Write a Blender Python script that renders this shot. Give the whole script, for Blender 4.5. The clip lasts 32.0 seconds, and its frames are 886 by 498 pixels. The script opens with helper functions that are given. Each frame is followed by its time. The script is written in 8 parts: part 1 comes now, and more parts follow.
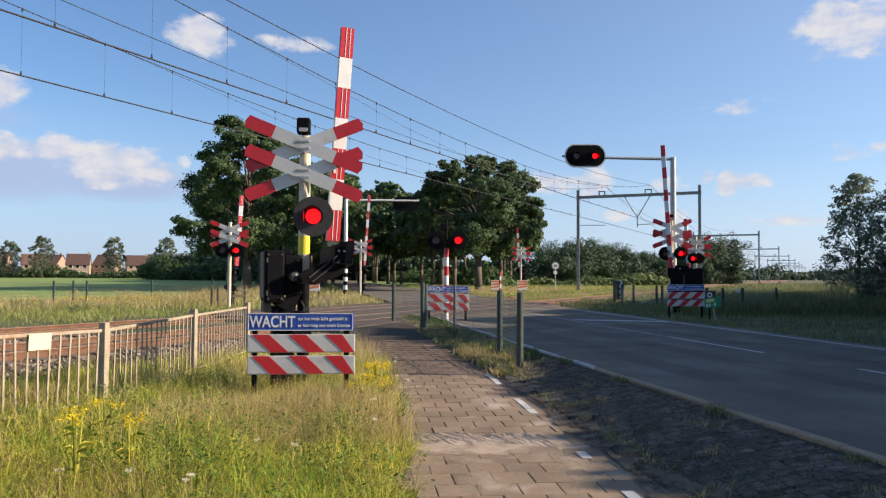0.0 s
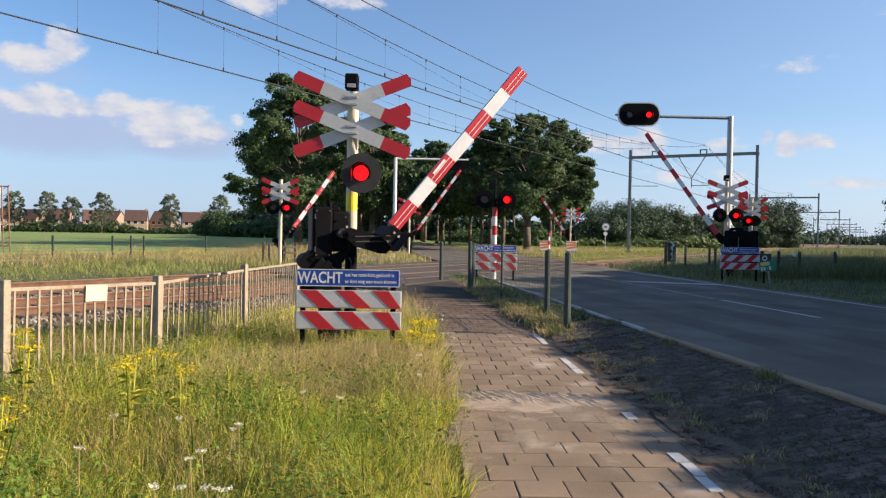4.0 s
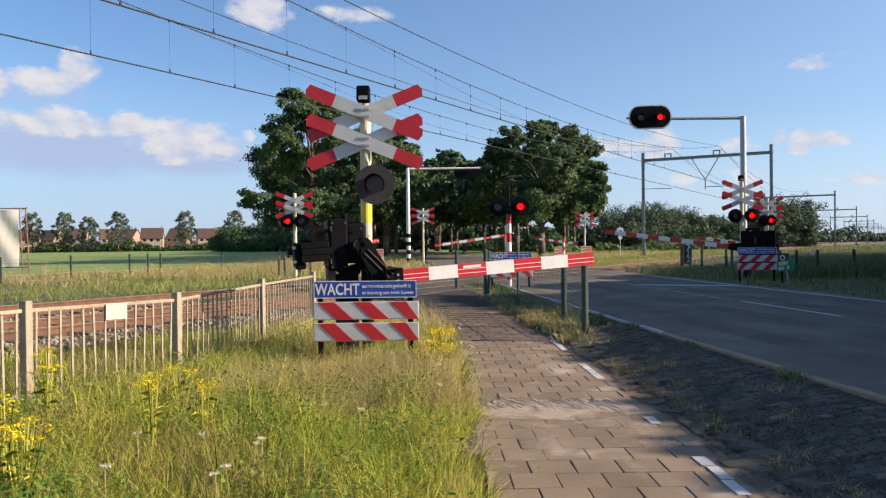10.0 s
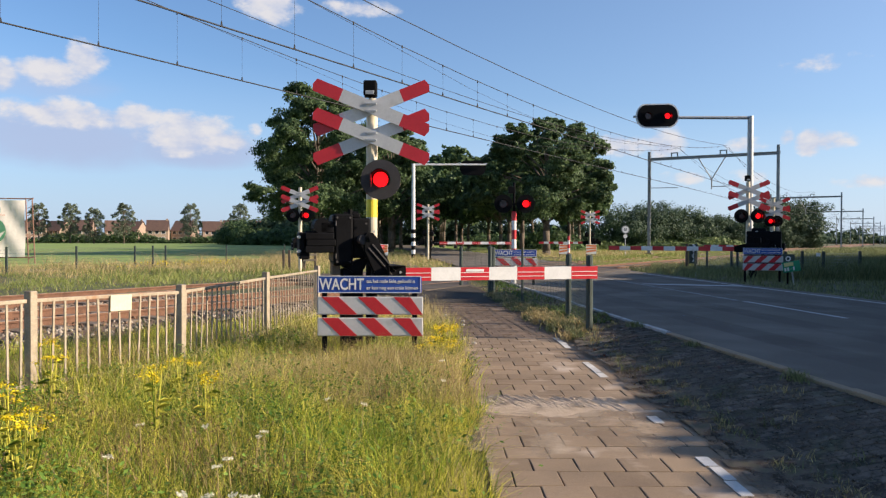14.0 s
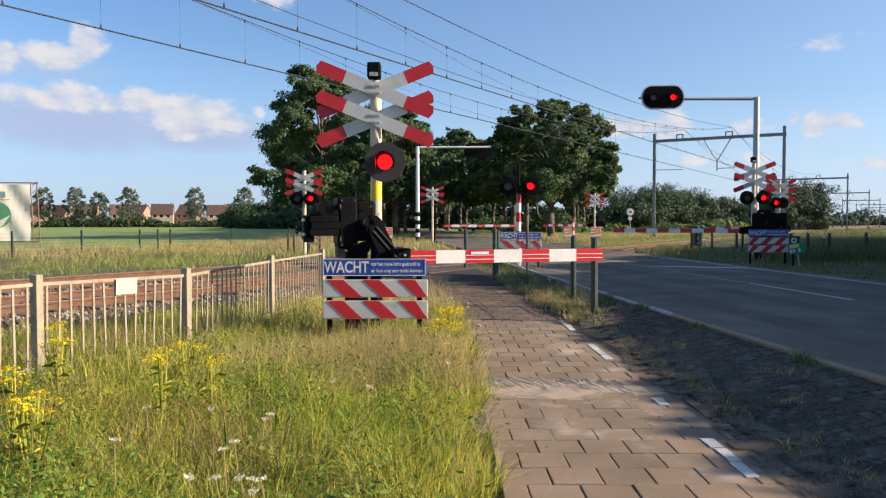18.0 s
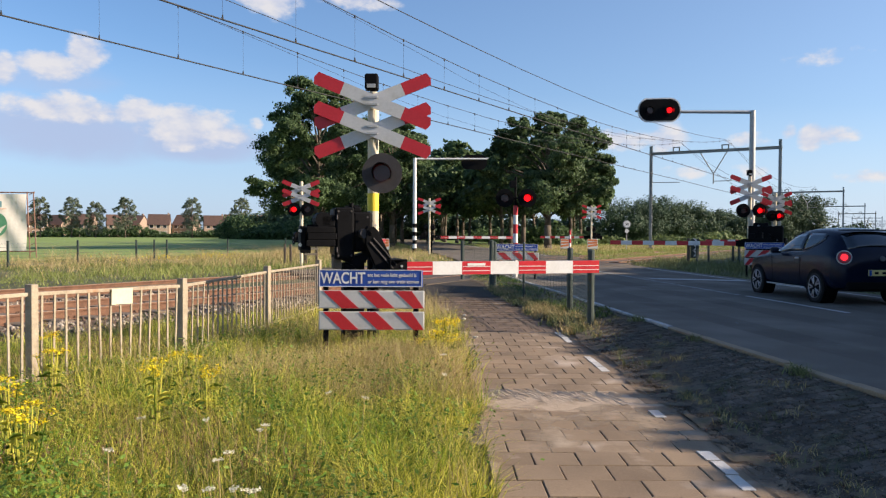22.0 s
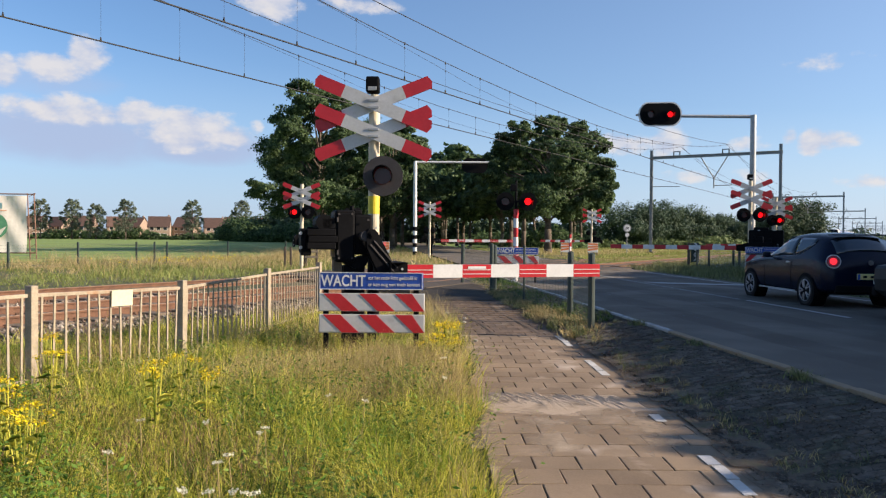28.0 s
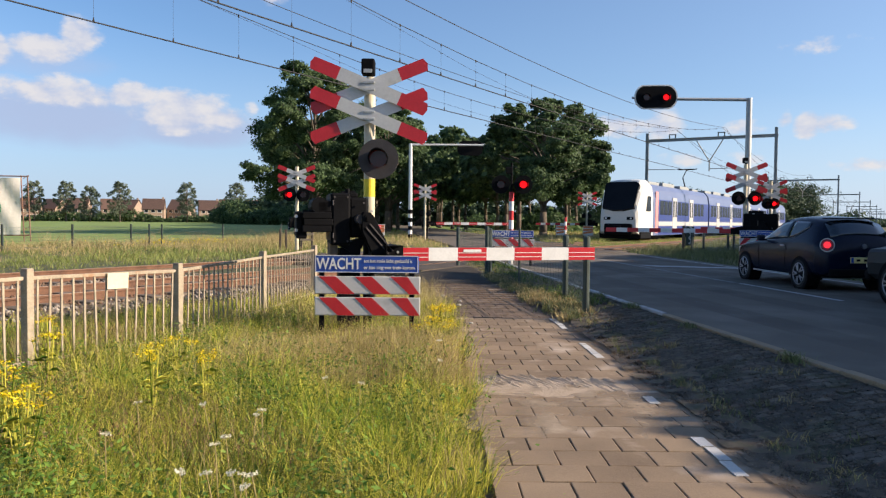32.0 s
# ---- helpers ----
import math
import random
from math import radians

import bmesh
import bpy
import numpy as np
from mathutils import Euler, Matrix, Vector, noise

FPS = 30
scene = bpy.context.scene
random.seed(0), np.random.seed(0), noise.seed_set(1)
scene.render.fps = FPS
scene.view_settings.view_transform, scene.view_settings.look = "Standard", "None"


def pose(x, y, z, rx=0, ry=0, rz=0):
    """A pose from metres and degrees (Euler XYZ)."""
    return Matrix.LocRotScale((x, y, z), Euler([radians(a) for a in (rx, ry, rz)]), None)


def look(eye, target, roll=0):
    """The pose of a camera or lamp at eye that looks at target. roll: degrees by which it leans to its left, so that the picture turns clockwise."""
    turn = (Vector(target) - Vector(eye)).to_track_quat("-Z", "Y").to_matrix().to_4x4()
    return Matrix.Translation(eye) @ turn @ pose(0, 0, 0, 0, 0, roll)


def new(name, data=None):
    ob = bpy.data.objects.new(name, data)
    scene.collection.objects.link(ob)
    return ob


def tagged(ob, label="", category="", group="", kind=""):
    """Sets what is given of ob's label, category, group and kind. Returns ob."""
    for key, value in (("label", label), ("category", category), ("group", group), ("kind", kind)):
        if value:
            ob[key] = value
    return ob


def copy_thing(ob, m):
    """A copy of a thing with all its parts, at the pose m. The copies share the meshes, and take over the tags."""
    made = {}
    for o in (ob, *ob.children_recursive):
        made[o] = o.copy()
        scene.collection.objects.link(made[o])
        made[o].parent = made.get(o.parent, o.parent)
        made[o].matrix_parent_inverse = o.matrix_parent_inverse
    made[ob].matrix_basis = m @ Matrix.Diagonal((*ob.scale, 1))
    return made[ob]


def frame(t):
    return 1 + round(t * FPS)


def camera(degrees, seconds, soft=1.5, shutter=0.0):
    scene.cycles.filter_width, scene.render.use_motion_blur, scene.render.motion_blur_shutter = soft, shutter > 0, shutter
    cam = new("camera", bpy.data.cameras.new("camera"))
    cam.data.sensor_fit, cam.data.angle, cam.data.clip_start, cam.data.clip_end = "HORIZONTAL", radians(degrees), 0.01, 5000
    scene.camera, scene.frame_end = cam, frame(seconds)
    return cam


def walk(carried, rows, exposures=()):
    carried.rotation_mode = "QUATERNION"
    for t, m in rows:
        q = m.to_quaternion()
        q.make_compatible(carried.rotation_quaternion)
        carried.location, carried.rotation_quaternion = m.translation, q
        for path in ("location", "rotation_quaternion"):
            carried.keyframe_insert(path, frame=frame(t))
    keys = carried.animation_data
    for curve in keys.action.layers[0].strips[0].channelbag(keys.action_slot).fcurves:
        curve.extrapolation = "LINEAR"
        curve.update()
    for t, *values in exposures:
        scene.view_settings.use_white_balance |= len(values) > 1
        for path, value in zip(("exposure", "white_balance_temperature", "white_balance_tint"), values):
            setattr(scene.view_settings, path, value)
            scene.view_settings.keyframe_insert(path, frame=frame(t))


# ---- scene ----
cam = camera(60.0, 32.0, soft=1.25)
PATH = [
    (0, 0.012, -0.084, 1.525, 91.978, -0.322, -5.490),
    (0.5, 0.019, -0.076, 1.522, 91.797, -0.249, -5.398),
    (1, 0.037, -0.061, 1.520, 90.442, 0.105, -4.473),
    (1.5, 0.012, -0.063, 1.520, 89.823, -0.163, -3.387),
    (2, 0.055, -0.037, 1.512, 90.104, -0.360, -3.215),
    (2.5, 0.033, -0.045, 1.516, 89.508, -0.369, -3.436),
    (3, 0.014, -0.033, 1.517, 88.960, -0.435, -3.216),
    (3.5, 0.042, -0.026, 1.502, 88.683, -0.954, -2.375),
    (5.5, 0.009, -0.039, 1.511, 90.301, -0.613, -1.020),
    (6, 0.011, -0.020, 1.508, 90.276, -0.468, -1.073),
    (6.5, 0.008, -0.040, 1.507, 90.093, -0.467, -1.226),
    (7, 0.012, -0.038, 1.509, 90.543, -0.386, -1.414),
    (7.5, 0.017, -0.027, 1.503, 90.508, -0.312, -1.813),
    (8, 0.016, -0.042, 1.509, 90.373, -0.277, -1.847),
    (8.5, 0.017, -0.035, 1.507, 90.555, -0.190, -1.250),
    (9, 0.019, -0.021, 1.505, 90.226, 0.150, -1.040),
    (9.5, 0.016, -0.027, 1.505, 89.890, 0.396, -1.108),
    (10, 0.018, -0.027, 1.502, 89.603, 0.649, -0.814),
    (10.5, 0.021, -0.026, 1.501, 89.566, 0.443, -0.694),
    (11, 0.016, -0.012, 1.502, 89.736, -0.118, -0.670),
    (11.5, 0.018, -0.006, 1.500, 89.606, -0.252, -0.575),
    (12, 0.020, -0.013, 1.500, 89.446, -0.349, -0.568),
    (12.5, 0.010, -0.013, 1.500, 89.461, -0.428, -0.698),
    (13, 0.014, -0.012, 1.499, 89.620, -0.344, -0.627),
    (13.5, 0.014, -0.013, 1.501, 89.494, -0.212, -0.518),
    (15.5, 0.011, -0.005, 1.501, 88.609, -0.242, -0.281),
    (16, 0.008, 0.003, 1.499, 88.212, -0.293, -0.102),
    (16.5, 0.007, -0.007, 1.498, 87.906, -0.079, -0.092),
    (17, 0.005, -0.001, 1.496, 87.987, 0.033, -0.168),
    (17.5, 0.012, -0.005, 1.501, 87.990, 0.184, -0.159),
    (18, 0.010, 0.004, 1.497, 88.044, 0.020, -0.139),
    (18.5, -0.000, -0.011, 1.499, 88.229, 0.023, -0.081),
    (19, 0.000, 0.000, 1.500, 88.355, 0.000, 0.000),
    (19.5, -0.004, -0.006, 1.500, 88.293, 0.232, -0.058),
    (20, 0.002, 0.001, 1.499, 88.216, 0.417, -0.065),
    (20.5, 0.001, 0.009, 1.497, 88.169, 0.287, -0.031),
    (21, 0.003, 0.008, 1.500, 88.222, 0.069, 0.043),
    (21.5, 0.010, 0.016, 1.498, 88.615, -0.218, -0.231),
    (22, 0.012, 0.005, 1.494, 88.905, -0.223, -0.368),
    (22.5, 0.005, 0.018, 1.496, 88.432, -0.115, -0.263),
    (23, 0.007, 0.008, 1.497, 88.679, -0.236, -0.086),
    (23.5, 0.011, -0.001, 1.497, 89.537, -0.242, 0.354),
    (24, 0.020, 0.019, 1.496, 89.624, -0.381, 0.712),
    (24.5, 0.026, 0.012, 1.488, 88.976, -0.400, 0.785),
    (26.5, 0.009, 0.023, 1.493, 89.052, -0.428, 0.915),
    (27, 0.004, 0.020, 1.490, 88.866, -0.442, 0.349),
    (27.5, 0.009, 0.032, 1.491, 89.160, -0.514, 0.020),
    (28, 0.007, 0.014, 1.491, 89.150, -0.451, -0.353),
    (28.5, 0.004, 0.015, 1.494, 88.979, -0.351, -1.064),
    (29, 0.010, 0.012, 1.498, 89.078, -0.572, -1.266),
    (29.5, 0.007, 0.000, 1.494, 89.182, -0.760, -1.079),
    (30, 0.003, -0.001, 1.493, 89.236, -0.975, -0.859),
    (30.5, 0.004, 0.020, 1.495, 89.372, -0.902, -0.704),
    (31, 0.007, -0.005, 1.495, 89.632, -0.853, -0.551),
    (31.5, 0.001, 0.011, 1.493, 89.009, -0.708, -0.459),
    (32, 0.004, -0.001, 1.495, 87.870, -0.534, -0.703),
]
walk(cam, [(t, pose(x, y, z, rx, ry, rz)) for t, x, y, z, rx, ry, rz in PATH], exposures=[(t, v, 6390, 12) for t, v in ((0, 0.92), (13, 0.92), (17, 0.95), (22, 0.95), (24.5, 0.88), (28, 0.89), (32, 0.92))])

# ---- world and sun: evening sun from the right, blue sky with scattered clouds ----
SUN_AZ, SUN_EL = radians(98), radians(22)
to_sun = Vector((math.sin(SUN_AZ) * math.cos(SUN_EL), math.cos(SUN_AZ) * math.cos(SUN_EL), math.sin(SUN_EL)))
sun = new("sun", bpy.data.lights.new("sun", "SUN"))
sun.data.energy, sun.data.angle, sun.data.color = 5.0, radians(0.6), (1.0, 0.84, 0.645)
sun.matrix_basis = look((0, 0, 50), Vector((0, 0, 50)) - to_sun)

world = bpy.data.worlds.new("sky")
scene.world = world
world.use_nodes = True
wt = world.node_tree
wt.nodes.clear()


def wnode(kind, **ins):
    n = wt.nodes.new(kind)
    for k, v in ins.items():
        n.inputs[int(k[1:])].default_value = v
    return n


def wmath(op, a, b=None, c=None, clamp=False):
    n = wt.nodes.new("ShaderNodeMath")
    n.operation, n.use_clamp = op, clamp
    for i, v in enumerate((a, b, c)):
        if v is None:
            continue
        if isinstance(v, (int, float)):
            n.inputs[i].default_value = v
        else:
            wt.links.new(v, n.inputs[i])
    return n.outputs[0]


w_sky = wt.nodes.new("ShaderNodeTexSky")
w_sky.sky_type, w_sky.sun_disc = "NISHITA", False
w_sky.sun_elevation, w_sky.sun_rotation = SUN_EL, SUN_AZ
w_sky.altitude, w_sky.air_density, w_sky.dust_density, w_sky.ozone_density = 0, 1.0, 0.6, 5.0
w_co = wt.nodes.new("ShaderNodeTexCoord")
w_sep = wt.nodes.new("ShaderNodeSeparateXYZ")
wt.links.new(w_co.outputs["Generated"], w_sep.inputs[0])
# clouds: yaw and height in degrees, half width, half height, thickness
CLOUDS = ((-27.0, 10.9, 2.2, 0.9, 1.0), (-24.4, 11.9, 1.4, 1.3, 1.0), (-29.7, 10.5, 1.6, 1.0, 1), (-25.8, 8.3, 3.9, 1.0, 1.0), (-21.4, 8.4, 1.9, 0.9, 1.0), (-17.7, 7.4, 3.7, 1.4, 1.1),
          (-15.4, 7.2, 2.6, 0.8, 1.0), (-13.4, 7.7, 0.6, 0.6, 0.8), (-12.3, 16.7, 2.2, 1.4, 1.1), (-5.8, 16.6, 2.8, 0.6, 0.9), (13.7, 6.9, 2.0, 0.8, 0.9), (16.6, 6.9, 1.5, 1.1, 1.0),
          (24.6, 7.1, 0.6, 0.6, 0.8), (25.9, 6.7, 1.0, 0.9, 0.95), (27.4, 6.7, 1.5, 0.7, 0.95), (22.1, 6.5, 1.5, 0.6, 0.7), (17.2, 4.4, 1.9, 0.6, 0.6), (26.8, 11.7, 2.8, 0.6, 0.55),
          (29.7, 3.9, 3.2, 0.5, 0.6), (22.1, 4.3, 1.5, 0.6, 0.6), (33.6, 16.3, 3.7, 1.9, 0.9), (33.9, 8.4, 2.3, 0.7, 0.7), (-42, 9, 5, 2, 1), (45, 10, 6, 2, 0.9),
          (70, 14, 9, 4, 0.9), (-75, 12, 10, 3, 1), (110, 12, 9, 3, 1), (160, 16, 12, 4, 1), (-130, 14, 12, 4, 1))
HAZE_BANKS = ((-25.4, 6.7, 7.9, 1.9, 1.0), (-17.9, 6.3, 6.0, 1.2, 1.0), (-27.5, 10.2, 5.1, 1.2, 0.6))
w_yaw = wmath("MULTIPLY", wmath("ARCTAN2", w_sep.outputs[0], w_sep.outputs[1]), 57.2958)
w_alt = wmath("MULTIPLY", wmath("ARCSINE", w_sep.outputs[2]), 57.2958)


def cloud_noise(shift_yaw, shift_alt, scale, detail):
    """Billowing noise in yaw and height, a little wider than high."""
    comb = wt.nodes.new("ShaderNodeCombineXYZ")
    wt.links.new(wmath("MULTIPLY", wmath("ADD", w_yaw, shift_yaw), 0.6), comb.inputs[0])
    wt.links.new(wmath("ADD", w_alt, shift_alt), comb.inputs[1])
    n = wnode("ShaderNodeTexNoise", i2=scale, i3=detail, i4=0.58)
    wt.links.new(comb.outputs[0], n.inputs["Vector"])
    return n.outputs[0]



def cloud_mask(banks):
    mask = None
    for yaw, alt, half_w, half_h, thick in banks:
        dx = wmath("DIVIDE", wmath("SUBTRACT", w_yaw, yaw), half_w * 1.25)
        dz = wmath("DIVIDE", wmath("SUBTRACT", w_alt, alt), half_h * 1.35)
        one = wmath("MULTIPLY", wmath("SUBTRACT", 1.0, wmath("ADD", wmath("MULTIPLY", dx, dx), wmath("MULTIPLY", dz, dz)), clamp=True), thick)
        mask = one if mask is None else wmath("MAXIMUM", mask, one)
    return mask


def cloud_layer(under, mask, noise_out, swing, lo, hi, most, colour):
    edge = wmath("ADD", wmath("MULTIPLY", mask, 0.9), wmath("MULTIPLY", wmath("SUBTRACT", noise_out, 0.5), swing))
    ramp = wt.nodes.new("ShaderNodeMapRange")
    ramp.interpolation_type = "SMOOTHSTEP"
    for i, v in ((1, lo), (2, hi), (3, 0.0), (4, most)):
        ramp.inputs[i].default_value = v
    wt.links.new(edge, ramp.inputs[0])
    mix = wt.nodes.new("ShaderNodeMix")
    mix.data_type = "RGBA"
    wt.links.new(wmath("MULTIPLY", ramp.outputs[0], wmath("MULTIPLY", mask, 5.0, clamp=True)), mix.inputs[0])
    wt.links.new(under, mix.inputs[6])
    if isinstance(colour, tuple):
        mix.inputs[7].default_value = colour
    else:
        wt.links.new(colour, mix.inputs[7])
    return mix.outputs[2]


w_n1, w_n2, w_n3 = cloud_noise(0, 0, 0.75, 9.0), cloud_noise(-0.5, -0.6, 0.75, 3.0), cloud_noise(9, 3, 0.3, 6.0)
w_tone = wt.nodes.new("ShaderNodeMix")
w_tone.data_type = "RGBA"
w_tone.inputs[6].default_value, w_tone.inputs[7].default_value = (3.3, 3.6, 4.4, 1), (4.75, 4.6, 4.55, 1)
wt.links.new(wmath("ADD", wmath("MULTIPLY", wmath("SUBTRACT", w_n1, w_n2), 2.6), 0.6, clamp=True), w_tone.inputs[0])
w_air = wt.nodes.new("ShaderNodeMapRange")
w_air.interpolation_type = "SMOOTHSTEP"
for i, v in ((1, -1.0), (2, 15.0), (3, 0.7), (4, 0.0)):
    w_air.inputs[i].default_value = v
wt.links.new(w_alt, w_air.inputs[0])
w_haze = wt.nodes.new("ShaderNodeMix")
w_haze.data_type = "RGBA"
w_side = wmath("MULTIPLY", wmath("ADD", wmath("COSINE", wmath("SUBTRACT", wmath("MULTIPLY", w_yaw, 1 / 57.2958), SUN_AZ)), 0.55), 0.645, clamp=True)
w_veil = wt.nodes.new("ShaderNodeMix")
w_veil.data_type = "RGBA"
w_veil.inputs[6].default_value, w_veil.inputs[7].default_value = (2.8, 3.65, 5.1, 1), (4.3, 5.1, 6.2, 1)
wt.links.new(w_side, w_veil.inputs[0])
wt.links.new(w_veil.outputs[2], w_haze.inputs[7])
w_top = wt.nodes.new("ShaderNodeMapRange")
for i, v in ((1, 0.0), (2, 60.0), (3, 0.5), (4, 0.0)):
    w_top.inputs[i].default_value = v
wt.links.new(w_alt, w_top.inputs[0])
wt.links.new(wmath("MAXIMUM", w_air.outputs[0], wmath("MULTIPLY", w_top.outputs[0], w_side)), w_haze.inputs[0])
wt.links.new(w_sky.outputs[0], w_haze.inputs[6])
w_low = cloud_layer(w_haze.outputs[2], cloud_mask(HAZE_BANKS), w_n3, 0.9, 0.05, 0.85, 0.85, (2.65, 3.15, 4.35, 1))
w_high = cloud_layer(w_low, cloud_mask(CLOUDS), w_n1, 1.9, 0.2, 0.8, 0.92, w_tone.outputs[2])
w_bg = wt.nodes.new("ShaderNodeBackground")
w_bg.inputs[1].default_value = 0.09
wt.links.new(w_high, w_bg.inputs[0])
w_out = wt.nodes.new("ShaderNodeOutputWorld")
wt.links.new(w_bg.outputs[0], w_out.inputs[0])

# ---- materials ----


def mat(name, dark, light, rough=0.7, metal=0.0, scale=8.0, fine=60.0, bump=0.15, island=0.0, objects=0.0, spec=0.5, dirt=None, dirt_at=0.62, dirt_scale=3.0):
    """Two-scale noise between two colours, with fine relief and, where asked, patches of dirt."""
    m = bpy.data.materials.new(name)
    m.use_nodes = True
    t = m.node_tree
    b = t.nodes["Principled BSDF"]
    b.inputs["Roughness"].default_value, b.inputs["Metallic"].default_value = rough, metal
    b.inputs["Specular IOR Level"].default_value = spec
    co = t.nodes.new("ShaderNodeTexCoord")
    geo = t.nodes.new("ShaderNodeNewGeometry")
    n1, n2 = t.nodes.new("ShaderNodeTexNoise"), t.nodes.new("ShaderNodeTexNoise")
    n1.inputs["Scale"].default_value, n2.inputs["Scale"].default_value = scale, fine
    n1.inputs["Detail"].default_value, n2.inputs["Detail"].default_value = 5, 3
    for n in (n1, n2):
        t.links.new(geo.outputs["Position"] if objects < 0 else co.outputs["Object"], n.inputs["Vector"])
    add = t.nodes.new("ShaderNodeMath")
    add.operation = "MULTIPLY_ADD"
    add.inputs[1].default_value = 0.45
    t.links.new(n2.outputs[0], add.inputs[0])
    sc = t.nodes.new("ShaderNodeMath")
    sc.operation = "MULTIPLY"
    sc.inputs[1].default_value = 0.6
    t.links.new(n1.outputs[0], sc.inputs[0])
    t.links.new(sc.outputs[0], add.inputs[2])
    fac = add.outputs[0]
    for amount, out in ((island, "island"), (abs(objects), "object")):
        if amount <= 0:
            continue
        src = geo.outputs["Random Per Island"] if out == "island" else t.nodes.new("ShaderNodeObjectInfo").outputs["Random"]
        k = t.nodes.new("ShaderNodeMath")
        k.operation = "MULTIPLY_ADD"
        k.inputs[1].default_value = amount
        t.links.new(src, k.inputs[0])
        off = t.nodes.new("ShaderNodeMath")
        off.operation = "SUBTRACT"
        off.inputs[1].default_value = amount / 2
        t.links.new(fac, off.inputs[0])
        t.links.new(off.outputs[0], k.inputs[2])
        fac = k.outputs[0]
    ramp = t.nodes.new("ShaderNodeValToRGB")
    ramp.color_ramp.elements[0].position, ramp.color_ramp.elements[1].position = 0.3, 0.75
    ramp.color_ramp.elements[0].color, ramp.color_ramp.elements[1].color = (*dark, 1), (*light, 1)
    t.links.new(fac, ramp.inputs[0])
    col = ramp.outputs[0]
    if dirt:
        n3 = t.nodes.new("ShaderNodeTexNoise")
        n3.inputs["Scale"].default_value, n3.inputs["Detail"].default_value = dirt_scale, 8
        t.links.new(geo.outputs["Position"] if objects < 0 else co.outputs["Object"], n3.inputs["Vector"])
        r3 = t.nodes.new("ShaderNodeValToRGB")
        r3.color_ramp.elements[0].position, r3.color_ramp.elements[1].position = dirt_at - 0.08, dirt_at + 0.08
        t.links.new(n3.outputs[0], r3.inputs[0])
        mx = t.nodes.new("ShaderNodeMix")
        mx.data_type = "RGBA"
        mx.inputs[7].default_value = (*dirt, 1)
        t.links.new(r3.outputs[0], mx.inputs[0])
        t.links.new(col, mx.inputs[6])
        col = mx.outputs[2]
    t.links.new(col, b.inputs["Base Color"])
    if bump:
        bp = t.nodes.new("ShaderNodeBump")
        bp.inputs["Strength"].default_value, bp.inputs["Distance"].default_value = bump, 0.02
        t.links.new(n2.outputs[0], bp.inputs["Height"])
        t.links.new(bp.outputs[0], b.inputs["Normal"])
    return m


def glow(name, colour, strength, base=(0.3, 0.01, 0.01)):
    m = bpy.data.materials.new(name)
    m.use_nodes = True
    b = m.node_tree.nodes["Principled BSDF"]
    b.inputs["Base Color"].default_value = (*base, 1)
    b.inputs["Emission Color"].default_value, b.inputs["Emission Strength"].default_value = (*colour, 1), strength
    return m


def leafy(name, dark, light, through_light=0.35, rough=0.6, scale=0.5, island=0.75):
    m = mat(name, dark, light, rough=rough, scale=scale, fine=3.0, bump=0, island=island, spec=0.25)
    t = m.node_tree
    b, out = t.nodes["Principled BSDF"], t.nodes["Material Output"]
    tr, mix = t.nodes.new("ShaderNodeBsdfTranslucent"), t.nodes.new("ShaderNodeMixShader")
    src = b.inputs["Base Color"].links[0].from_socket
    t.links.new(src, tr.inputs[0])
    mix.inputs[0].default_value = through_light
    t.links.new(b.outputs[0], mix.inputs[1])
    t.links.new(tr.outputs[0], mix.inputs[2])
    t.links.new(mix.outputs[0], out.inputs[0])
    return m


